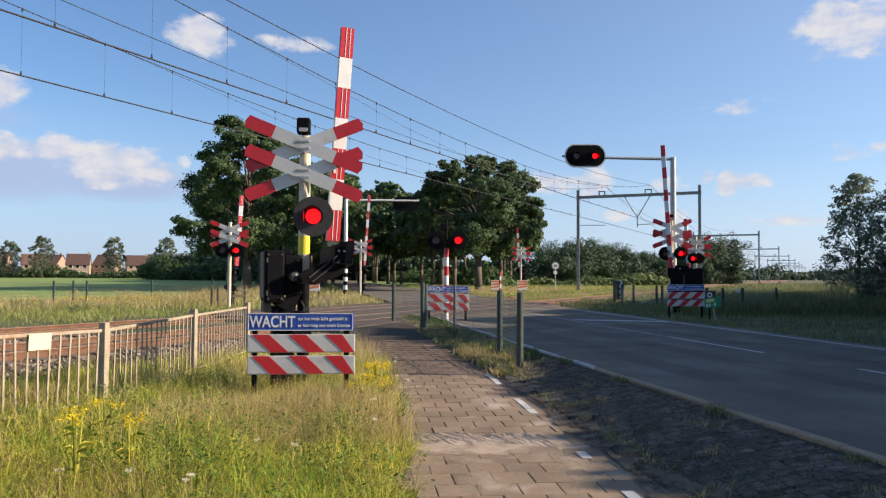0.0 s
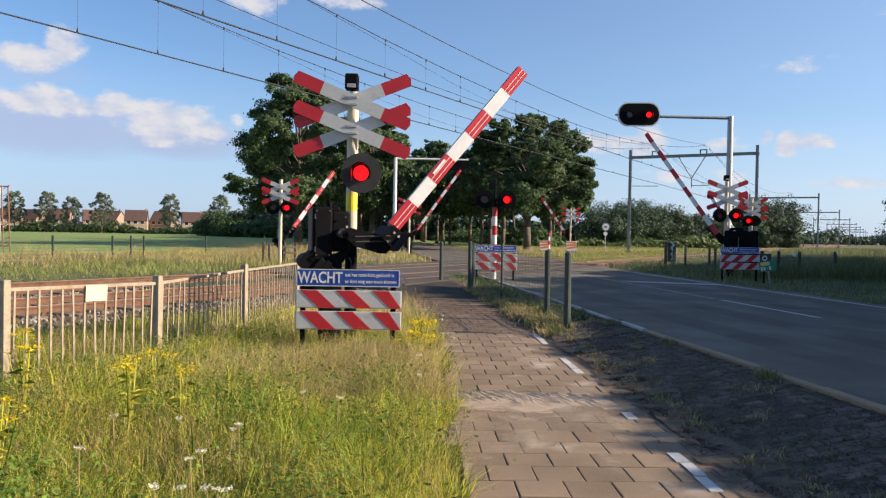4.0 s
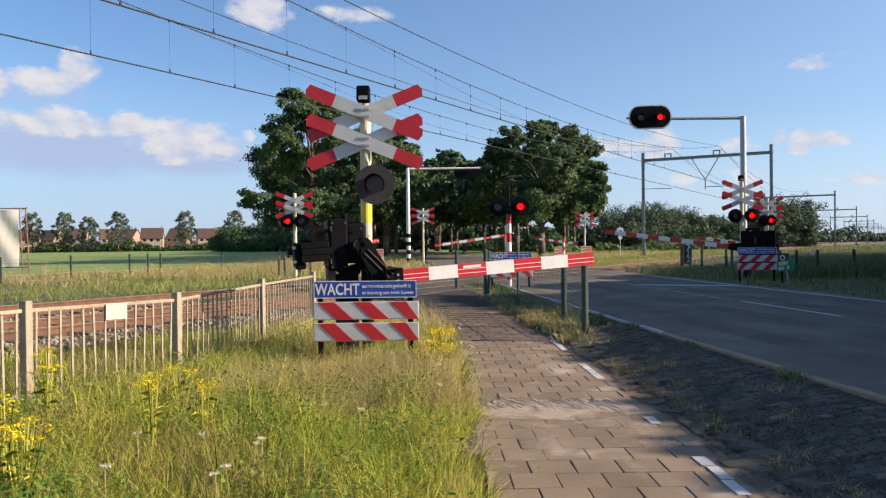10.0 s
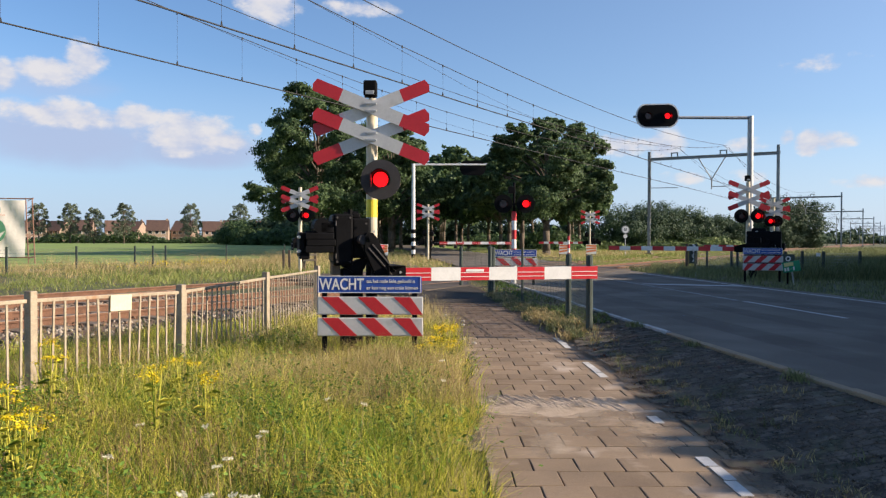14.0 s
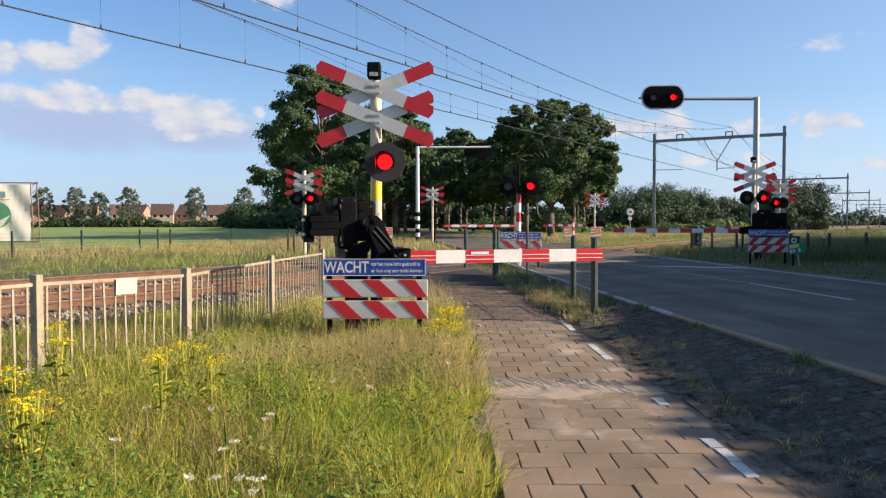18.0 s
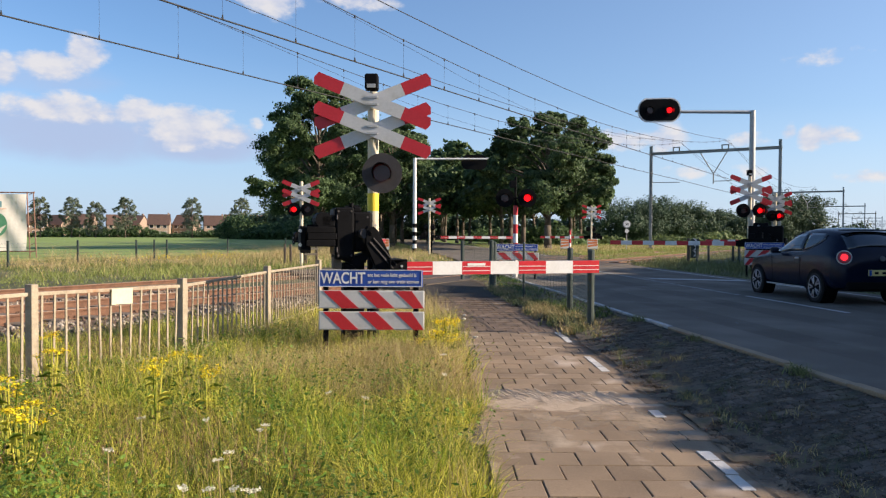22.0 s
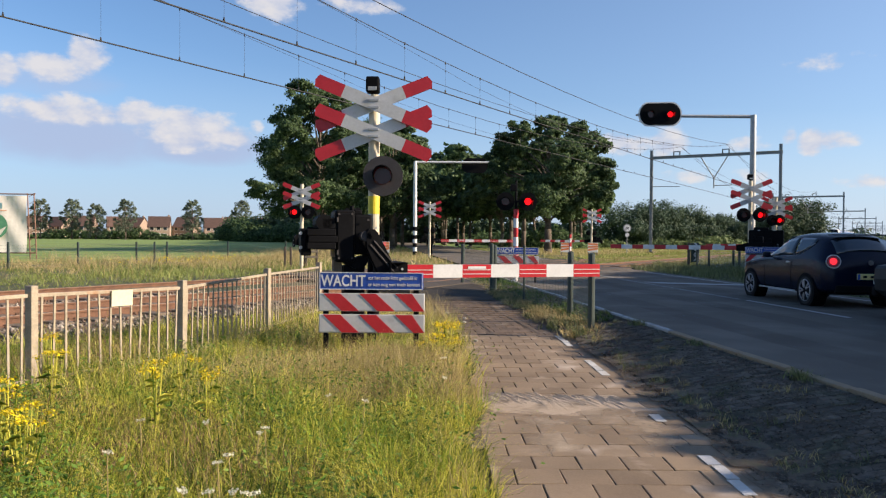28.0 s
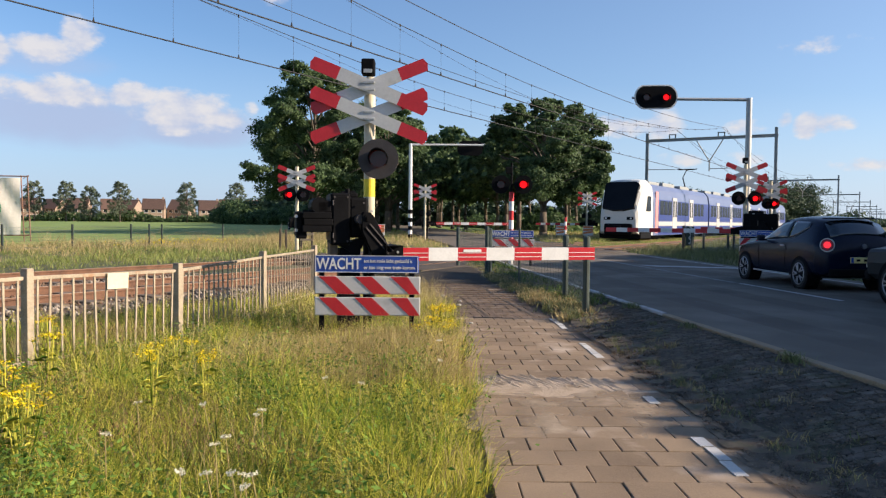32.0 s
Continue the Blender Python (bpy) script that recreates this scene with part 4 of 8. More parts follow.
def build_trees():
    oak = tree("oak_tree", 15.4, 13.2, 3.4, 120000, 0.115, 11, "tall broad oak tree with dark green leaves", M["leaf"], 34, 0.38, group="avenue trees")
    place(oak, -10.9, 70, 0.1)
    oak2 = tree("oak_tree", 12.1, 11.0, 3.6, 110000, 0.11, 12, "tall broad oak tree with dark green leaves", M["leaf"], 30, 0.34, group="avenue trees")
    place(oak2, 9.3, 65, 0.1)
    oak3 = tree("oak_tree", 12.9, 10.0, 3.6, 60000, 0.13, 16, "broad oak tree behind the signal's crosses", M["leaf"], 28, 0.33, group="avenue trees")
    place(oak3, -4.6, 77, 0.1)
    small = tree("avenue_tree", 11.6, 8.8, 4.4, 6500, 0.335, 13, "dark avenue tree with a straight bare trunk", M["leaf"], 24, 0.25, group="avenue trees", fill=1.15)
    place(small, 8.2, 74, 0.1)
    tall = tree("avenue_tree", 16.5, 10.5, 6.0, 6500, 0.395, 14, "dark avenue tree with a straight bare trunk", M["leaf"], 26, 0.28, group="avenue trees", fill=1.15)
    place(tall, 2.9 - ROAD * 104, 104, 0.1)
    for i in range(13):
        y = 82 + i * 8.5
        copy_thing(small if i < 5 else tall, pose(14.6 - min(2.2, max(0, y - 90) * 0.06) - ROAD * y + (i % 3) * 0.5, y, 0.1, 0, 0, i * 77))
    for i in range(13):
        y = 79 + i * 8.5
        if i != 3:
            copy_thing(small if i < 7 else tall, pose(-5.4 + min(6.8, max(0, y - 84) * 0.35) - ROAD * y - (i % 2) * 0.6, y, 0.1, 0, 0, i * 131 + 40))
    for i, (x, y) in enumerate(((15.5, 90), (18.5, 100), (13.5, 108), (21, 118), (-6.4, 86), (-4.6, 99))):
        copy_thing(small, pose(x, y, 0.1, 0, 0, i * 60))
    # single trees before the houses
    thin = tree("field_tree", 12.9, 6.3, 2.6, 8000, 0.185, 21, "slender tree at the field's far edge, greyed for haze", M["leaf_hazed"], 30, 0.22, 0.05, fill=1.35, group="trees before the houses")
    place(thin, -124, 240, 0)
    for px, hh in ((138, 1.06), (180, 0.84), (232, 1.05), (350, 1.02), (437, 1.0), (20, 0.9)):
        o = copy_thing(thin, pose((px - 784) / 1358 * 240, 240, min(0, (hh - 1) * 9), 0, 0, px))
    bush_row("field_hedge", [(-190, 262), (-60, 262), (-20, 250)], 4.9, 6, 34000, 0.34, 5, "low dark hedge before a row of houses", M["leaf"], 0.4)
    bush_row("far_wood", [(-58, 215), (-44, 190), (-24, 175)], 6.6, 10, 26000, 0.3, 6, "dark wood at the field's edge", M["leaf"], 0.3)
    bush_row("avenue_undergrowth", [(-12, 100), (-24, 190)], 3.0, 4, 6000, 0.35, 61, "dark undergrowth along the avenue", M["leaf"])
    bush_row("avenue_undergrowth", [(16, 95), (10, 150), (2, 210)], 3.4, 6, 9000, 0.4, 62, "dark undergrowth along the avenue", M["leaf"])
    bush_row("wood_behind_avenue", [(-46, 200), (-20, 190), (0, 188), (34, 176)], 9.0, 10, 26000, 0.5, 63, "dark wood closing the view down the avenue", M["leaf_far"], 0.2)
    bush_row("tree_belt", [(34, 150), (52, 160), (70, 166)], 9.0, 11, 70000, 0.195, 7, "dense dark green tree belt behind the line", M["leaf_far"], 0.16, gap=0.34)
    bush_row("trackside_bush", [(60, 140), (69.5, 143.5)], 10.4, 7.0, 44000, 0.165, 8, "large dark green bush beside the tracks", M["leaf_far"], 0.25)
    bush_row("crop_strip", [(24, 110), (44, 117), (53, 124)], 2.1, 5, 9000, 0.3, 9, "strip of green crop along a field", M["crop"])
    bush_row("horizon_trees", [(-700, 1100), (-200, 1200), (200, 1200), (900, 1000), (1500, 700)], 16, 40, 12000, 4.0, 10, "hazy line of trees on the horizon", M["leaf_far"])
    bush_row("horizon_trees", [(130, 330), (300, 420), (420, 420)], 8, 20, 8000, 1.1, 15, "low distant trees beside the line", M["leaf_far"])
    # belt on the sunny side, mostly out of view, added to shade the road
    birch = tree("birch_tree", 6.5, 3.8, 0.7, 12000, 0.057, 31, "young birch tree with a loose airy crown", M["leaf_pale"], 34, 0.09, 0.8, fill=1.15, group="roadside trees")
    place(birch, 22.5, 33.4, 0.1)
    for i, (x, y) in enumerate(((26.5, 36), (23, 26), (21.5, 18), (20.5, 10))):
        copy_thing(birch, pose(x, y, 0.1, 0, 0, i * 71 + 20))
    bush_row("roadside_shrubs", [(20, 6), (21, 14), (23.2, 26)], 5.0, 3.4, 30000, 0.15, 32, "dark dense shrubs beside the road verge", M["leaf"])
    bush_row("verge_bush", [(23.4, 32.6), (24.6, 33.4)], 2.6, 2.2, 12000, 0.07, 34, "round grey green bush under a birch", M["leaf_pale"])
    # unseen hedge added to set the shadow's edge along the path
    bush_row("roadside_hedge", [(13.2, -14), (13.2, 4), (13.3, 15.5)], 4.49, 0.9, 48000, 0.213, 35, "unseen dense hedge added to shade road and verge", M["leaf"], 0.02, gap=0.05, flat=True)
    # unseen woods, sized so that their shade falls on ramp and verge
    bush_row("roadside_wood", [(20.4, 15), (22.6, 21)], 8.5, 4.4, 20000, 0.585, 36, "dense wood out of view, shading the road", M["leaf"], 0.05, gap=0.1)
    bush_row("roadside_wood", [(22.6, 21), (24, 26), (32, 38)], 7.0, 4.8, 40000, 0.404, 33, "dense wood out of view, shading the road", M["leaf_hazed"], 0.03, gap=0.06)


def grass_zone(n, xr, yr, test, seed):
    rng = np.random.default_rng(seed)
    x, y = rng.uniform(*xr, n), rng.uniform(*yr, n)
    keep = test(x, y)
    return x[keep], y[keep], rng


def tufts(x, y, rng, share, spread):
    """Gathers a share of the blades into tufts; gives the places, the lean's direction and a size for each tuft."""
    n = len(x)
    k = max(1, n // 45)
    own = rng.integers(0, k, n)
    cx, cy = x[own], y[own]
    a, r = rng.uniform(0, 2 * np.pi, n), np.abs(rng.normal(0, spread, n))
    inside = rng.uniform(0, 1, n) < share
    big = rng.uniform(0.65, 1.35, k)[own]
    return np.where(inside, cx + r * np.cos(a), x), np.where(inside, cy + r * np.sin(a), y), a, np.where(inside, big, 0.75)


def build_grass():
    hz = np.vectorize(height)

    def left_of_path(x, y):
        mid = 1.1 - 0.62 * np.clip((y - 11) / 8, 0, 1) ** 2 * (3 - 2 * np.clip((y - 11) / 8, 0, 1)) - 0.11 * np.clip(y - 17, 0, None)
        edge = mid - 0.8 + 0.09 * np.sin(y * 3.1) + 0.06 * np.sin(y * 7.7) - 0.13 * np.clip((6.5 - y) / 3, 0, 1)
        ac = x * ACROSS.x + y * ACROSS.y
        return (x < edge) & (ac < 9.5)

    def patch(x, y, a, b, c):
        """Soft uneven patches, -1 to 1."""
        return np.sin(x * a + 1.3 * np.sin(y * b * 0.6 + c)) * np.sin(y * b + 1.1 * np.sin(x * a * 0.7 + c) + c)

    names = {"blade": "meadow_grass", "lush": "lush_grass", "straw": "dry_grass", "seed": "seeding_grass", "deep": "green_undergrowth"}
    for n, xr, yr, hh, ww, mt, lab, seed in (
            (185000, (-4.6, 0.5), (2.6, 6.5), (0.06, 0.3), (0.0025, 0.0055), "blade", "tall fresh green meadow grass", 41),
            (150000, (-7.5, 0.4), (6.5, 13), (0.1, 0.36), (0.0035, 0.0075), "blade", "tall fresh green meadow grass", 42),
            (34000, (-6.5, 0.5), (-5.0, 2.6), (0.1, 0.34), (0.008, 0.016), "blade", "tall fresh green meadow grass", 48),
            (90000, (-5.5, 0.4), (2.6, 12), (0.06, 0.24), (0.006, 0.012), "deep", "short dense green undergrowth in the meadow", 49),
            (46000, (-5.5, 0.4), (2.6, 11.5), (0.12, 0.34), (0.004, 0.008), "lush", "broad soft lime green grass", 47),
            (15000, (-7, -0.5), (13, 24), (0.12, 0.35), (0.01, 0.02), "blade", "tall fresh green meadow grass", 43),
            (15000, (-4.6, 0.5), (2.6, 7.0), (0.2, 0.46), (0.0018, 0.0038), "straw", "dry straw coloured grass stalks", 44),
            (26000, (-2.2, 0.35), (6.4, 8.9), (0.18, 0.4), (0.0025, 0.005), "straw", "dry straw coloured grass before the sign", 144),
            (60000, (-7.5, 0.4), (7.0, 16), (0.22, 0.5), (0.003, 0.006), "straw", "dry straw coloured grass stalks", 45),
            (7000, (-4.6, 0.4), (2.8, 9.5), (0.2, 0.42), (0.0025, 0.005), "seed", "grass with brown seed heads", 46)):
        x, y, rng = grass_zone(n, xr, yr, left_of_path, seed)
        clump = 0.5 + 0.5 * patch(x, y, 2.3, 2.1, 0.4)
        green = patch(x, y, 1.5, 1.7, 1.0)
        brown = patch(x, y, 1.1, 1.5, 2.6)
        near_sign = np.exp(-((x + 0.75) ** 2 / 1.4 + (y - 7.9) ** 2 / 1.2))
        rim = np.exp(-((x - 0.2) / 0.3) ** 2) * (y < 12)
        if mt == "lush":
            keep = (rng.uniform(0, 1, len(x)) > 0.85 * rim) & (green > 0.2 * rng.normal(1, 0.7, len(x)))
        elif mt == "seed":
            keep = brown > 0.22 + 0.15 * rng.normal(0, 1, len(x))
        elif mt == "deep":
            keep = rng.uniform(0, 1, len(x)) < 0.75 - 0.6 * np.maximum(near_sign, rim)
        elif mt == "straw":
            keep = rng.uniform(0, 1, len(x)) < np.maximum(0.15 + 0.6 * (1 - clump) * (green < 0.1), np.maximum(near_sign, 0.75 * rim))
        else:
            keep = rng.uniform(0, 1, len(x)) < (0.4 + 0.6 * clump) * (1 - 0.45 * near_sign)
        x, y, clump, near_sign = x[keep], y[keep], clump[keep], near_sign[keep]
        h = rng.uniform(*hh, len(x)) * (0.7 + 0.45 * clump) * (1 + 0.12 * near_sign)
        fence_side = np.exp(-((x * ACROSS.x + y * ACROSS.y - 7.0) ** 2) / 0.6)
        h *= 1 + 0.3 * fence_side
        way = None
        if mt in ("blade", "lush", "deep"):
            x, y, way, big = tufts(x, y, rng, 0.75, 0.06)
            ok = left_of_path(x - 0.04, y)
            x, y, way, h, clump = x[ok], y[ok], way[ok], (h * big)[ok], clump[ok]
        lean = rng.uniform(0.1, 1.35, len(x)) if mt in ("blade", "lush", "deep") else rng.uniform(0.05, 0.6, len(x))
        blades(names[mt], x, y, hz(x, y) - 0.08, h + 0.06, rng.uniform(*ww, len(x)), lean, M[mt], lab, seed, way=way)
        if mt == "seed":
            # loose heads at the stalks' tips
            k = 3
            tx = np.repeat(x, k) + rng.normal(0, 0.035, len(x) * k)
            ty = np.repeat(y, k) + rng.normal(0, 0.035, len(x) * k)
            tz = np.repeat(hz(x, y) - 0.08 + h * 0.86, k) + rng.uniform(0, 0.07, len(x) * k)
            blades("seed_heads", tx, ty, tz, rng.uniform(0.012, 0.035, len(tx)), rng.uniform(0.003, 0.007, len(tx)), rng.uniform(0.3, 1.5, len(tx)), M["seed"], "loose brown grass heads", 146)

    def beyond(x, y):
        ac = x * ACROSS.x + y * ACROSS.y
        return (ac > 18.0) & (ac < 38) & (x < -1.5 - 0.1 * y)

    for n, hh, ww, mt, nm, lab, seed in ((160000, (0.08, 0.34), (0.01, 0.026), "blade", "trackside_grass", "rough green grass beyond the tracks", 51),
                                         (120000, (0.3, 0.95), (0.007, 0.016), "straw", "trackside_dry_grass", "tall dry grass along a wire fence", 52)):
        x, y, rng = grass_zone(n, (-42, 2), (8, 62), beyond, seed)
        ac = x * ACROSS.x + y * ACROSS.y
        if mt == "straw":
            k = rng.uniform(0, 1, len(x)) < np.clip((ac - 23.5) / 5, 0.05, 1) * (0.55 + 0.45 * np.sin(x * 0.9) * np.sin(y * 0.7 + 1))
            x, y = x[k], y[k]
        lump = 0.62 + 0.5 * np.sin(x * 0.55 + 0.8 * np.sin(y * 0.31)) * np.sin(y * 0.47 + 2) + 0.25 * np.sin(x * 1.9 + y * 1.3) + 0.35 * np.clip((x + 16) / 8, 0, 1)
        blades(nm, x, y, hz(x, y) - 0.1, rng.uniform(*hh, len(x)) * np.clip(lump, 0.3, 1.5), rng.uniform(*ww, len(x)), rng.uniform(0.4, 1.5, len(x)), M["far_" + mt], lab, seed)

    rng = np.random.default_rng(97)
    x = np.concatenate([rng.normal(cx, 0.7, n) for cx, n in ((-13.2, 70), (-12.2, 90), (-11.4, 70), (-14.4, 30))])
    y = np.concatenate([rng.normal(cy, 0.9, n) for cy, n in ((38.6, 70), (40.5, 90), (42.5, 70), (36.4, 30))])
    n = len(x)
    blades("field_ragwort", x, y, hz(x, y) + rng.uniform(-0.02, 0.28, n), rng.uniform(0.03, 0.08, n), rng.uniform(0.03, 0.08, n), rng.uniform(0.2, 1.5, n), M["flower"], "yellow flowers along a field fence", 98, "flowers")

    def right_verge(x, y):
        return (x > ROAD_R + 0.4 - ROAD * y) & ((x * ACROSS.x + y * ACROSS.y) < 9.6)

    x, y, rng = grass_zone(56000, (8, 28), (14, 50), right_verge, 53)
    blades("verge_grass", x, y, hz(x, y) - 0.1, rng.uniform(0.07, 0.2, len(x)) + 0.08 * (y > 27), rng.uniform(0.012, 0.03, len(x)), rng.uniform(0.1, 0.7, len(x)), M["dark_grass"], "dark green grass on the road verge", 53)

    def tall_verge(x, y):
        return right_verge(x, y) & (x < 0.9 * y) & (x > 0.38 * y)

    def far_bank(x, y):
        ac = x * ACROSS.x + y * ACROSS.y
        return (ac < 9.9) & (ac > -14) & (x > 0.42 * y)

    x, y, rng = grass_zone(50000, (18, 78), (44, 120), far_bank, 60)
    blades("bank_grass", x, y, hz(x, y) - 0.1, rng.uniform(0.3, 0.8, len(x)), rng.uniform(0.03, 0.07, len(x)), rng.uniform(0.3, 1.1, len(x)), M["dark_grass"], "tall green grass on the bank beside the line", 61)

    def smooth(a, b, v):
        k = np.clip((v - a) / (b - a), 0, 1)
        return k * k * (3 - 2 * k)

    x, y, rng = grass_zone(44000, (11, 30), (26, 46), tall_verge, 57)
    bank = smooth(0.41, 0.5, x / y)
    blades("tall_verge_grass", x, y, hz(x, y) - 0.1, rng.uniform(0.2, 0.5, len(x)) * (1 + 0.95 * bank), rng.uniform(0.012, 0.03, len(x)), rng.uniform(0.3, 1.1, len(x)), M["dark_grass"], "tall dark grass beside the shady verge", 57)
    x, y = rng.normal(19.6, 0.45, 160), rng.normal(30.4, 0.4, 160)
    blades("pale_stalks", x, y, hz(x, y), rng.uniform(0.8, 1.5, 160), rng.uniform(0.015, 0.03, 160), rng.uniform(0.1, 0.4, 160), M["straw"], "pale dry stalks standing in dark grass", 58)

    def far_right(x, y):
        ac = x * ACROSS.x + y * ACROSS.y
        return (ac > 17.75) & (x > -7 - ROAD * y) & ~((x > KERB - 0.3 - ROAD * y) & (x < ROAD_R + 0.5 - ROAD * y))

    x, y, rng = grass_zone(70000, (-12, 46), (30, 105), far_right, 54)
    blades("far_verge_grass", x, y, hz(x, y) - 0.1, rng.uniform(0.12, 0.42, len(x)), rng.uniform(0.02, 0.045, len(x)), rng.uniform(0.3, 1.2, len(x)), M["far_blade"], "sunlit grass beyond the crossing", 54)

    x, y, rng = grass_zone(26000, (-12, 30), (30, 80), far_right, 59)
    blades("far_dry_grass", x, y, hz(x, y) - 0.1, rng.uniform(0.25, 0.6, len(x)), rng.uniform(0.012, 0.03, len(x)), rng.uniform(0.2, 0.8, len(x)), M["far_straw"], "dry grass beyond the crossing", 59)

    # weeds creeping over the ballast beside the road
    def overgrown(x, y):
        ac = x * ACROSS.x + y * ACROSS.y
        wave = 0.35 * np.sin(x * 0.9 + y * 0.4) + 0.2 * np.sin(x * 2.3)
        return (x > ROAD_R + 0.7 - ROAD * y) & (((ac > 9.4) & (ac < 11.0 + wave)) | ((ac > 13.5 + wave * 0.5) & (ac < 15.6 + wave * 0.5)) | ((ac > 16.4 + wave) & (ac < 19.2)))

    x, y, rng = grass_zone(150000, (8, 50), (24, 92), overgrown, 63)
    ac = x * ACROSS.x + y * ACROSS.y
    near = ac < 11.5
    h = np.where(near, rng.uniform(0.2, 0.46, len(x)), np.where(ac < 16, rng.uniform(0.12, 0.32, len(x)), rng.uniform(0.2, 0.5, len(x))))
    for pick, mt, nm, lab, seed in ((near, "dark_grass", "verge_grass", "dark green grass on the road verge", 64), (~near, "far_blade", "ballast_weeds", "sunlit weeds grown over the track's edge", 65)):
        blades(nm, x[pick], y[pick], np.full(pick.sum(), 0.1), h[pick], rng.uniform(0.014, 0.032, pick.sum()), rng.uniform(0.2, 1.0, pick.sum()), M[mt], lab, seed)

    def path_edge(x, y):
        mid = np.array([path_mid(v) for v in y])
        e = mid + 1.1
        clump = np.sin(y * 2.7) * np.sin(y * 1.1 + x * 3) + 0.5 * np.sin(x * 19 + y * 7) * np.sin(y * 11)
        return (x > e - 0.1) & (x < e + 0.16 + 0.12 * np.sin(y * 1.9) + 0.25 * np.clip((y - 10) / 3, 0, 1)) & (clump > 0.05 - 0.25 * (y > 11))

    x, y, rng = grass_zone(24000, (0, 3.2), (8.5, 23), path_edge, 55)
    blades("edge_grass", x, y, hz(x, y) - 0.05, rng.uniform(0.05, 0.2, len(x)), rng.uniform(0.005, 0.012, len(x)), rng.uniform(0.2, 0.9, len(x)), M["dark_grass"], "sparse grass along the path's edge", 55)
    x, y, rng = grass_zone(22000, (0, 3.2), (9.5, 23), path_edge, 56)
    blades("edge_dry_grass", x, y, hz(x, y) - 0.05, rng.uniform(0.04, 0.17, len(x)), rng.uniform(0.004, 0.01, len(x)), rng.uniform(0.2, 1.0, len(x)), M["straw"], "dry grass along the path's edge", 56)
    rng = np.random.default_rng(141)
    # dry half in a pale straw colour that stands in for sunlit tips
    for mt, nm, lab, seed in (("dark_grass", "edge_weeds", "low weeds creeping over the path's edge", 142), ("far_straw", "edge_weeds", "pale dry weeds at the path's edge, lightened for sun", 143)):
        cy = rng.uniform(11.4, 18.5, 46)
        n = 46 * 50
        y = np.repeat(cy, 50) + rng.normal(0, 0.12, n)
        x = np.array([path_mid(v) for v in cy]).repeat(50) + rng.uniform(0.86, 1.35, 46).repeat(50) + rng.normal(0, 0.07, n)
        blades(nm, x, y, hz(x, y) - 0.03, rng.uniform(0.05, 0.2, n), rng.uniform(0.006, 0.018, n), rng.uniform(0.3, 1.4, n), M[mt], lab, seed)

    def behind_mesh(x, y):
        mid = np.array([path_mid(v) for v in y])
        return (x > mid + 1.3) & (x < KERB - 0.2 - ROAD * y) & (np.sin(y * 1.7 + x) + np.sin(x * 4.1 + y * 3.3) > -0.7)

    # rough grass in the darkest blade colour, which holds the verge's shade
    x, y, rng = grass_zone(16000, (0.4, 3.6), (12.2, 24), behind_mesh, 146)
    blades("fence_grass", x, y, hz(x, y) - 0.02, rng.uniform(0.05, 0.2, len(x)), rng.uniform(0.007, 0.016, len(x)), rng.uniform(0.3, 1.2, len(x)), M["deep"], "rough grass behind a mesh fence, darkened for shade", 147)


def kerb_weeds():
    """Tufts that grow in the joint beside the kerb."""
    rng = np.random.default_rng(77)
    for i, (y, n, h) in enumerate(((7.1, 130, 0.14), (9.4, 80, 0.1), (5.2, 60, 0.09), (11.5, 120, 0.14), (13.2, 90, 0.12))):
        x, yy = rng.normal(road_x(KERB - 0.12, y), 0.06, n), rng.normal(y, 0.09, n)
        blades("kerb_weed", x, yy, np.full(n, RAISED - 0.02), rng.uniform(0.4, 1.0, n) * h, rng.uniform(0.006, 0.014, n), rng.uniform(0.3, 1.2, n), M["dark_grass"], "dark tuft of weeds beside the kerb", 80 + i)


def verge_tufts():
    """Small dry and green tufts between the verge bricks."""
    rng = np.random.default_rng(83)
    for dry in (False, True):
        xs, ys, hs = [], [], []
        for _ in range(34):
            y = 4.2 + 11 * rng.uniform(0, 1) ** 1.2
            lo, hi = path_mid(y) + 1.15, road_x(KERB - 0.25, y)
            x = lo + (hi - lo) * rng.uniform(0, 1) ** 2
            n = int(rng.uniform(12, 46))
            xs.append(rng.normal(x, 0.05, n))
            ys.append(rng.normal(y, 0.07, n))
            hs.append(rng.uniform(0.3, 1, n) * rng.uniform(0.05, 0.12))
        x, y, h = np.concatenate(xs), np.concatenate(ys), np.concatenate(hs)
        z = np.array([max(path_z(b), height(a, b)) for a, b in zip(x, y)]) - 0.01
        blades("verge_tufts", x, y, z, h, rng.uniform(0.004, 0.009, len(x)), rng.uniform(0.3, 1.4, len(x)), M["straw" if dry else "dark_grass"], "small dry tufts between verge bricks" if dry else "small green tufts between verge bricks", 84 + dry)


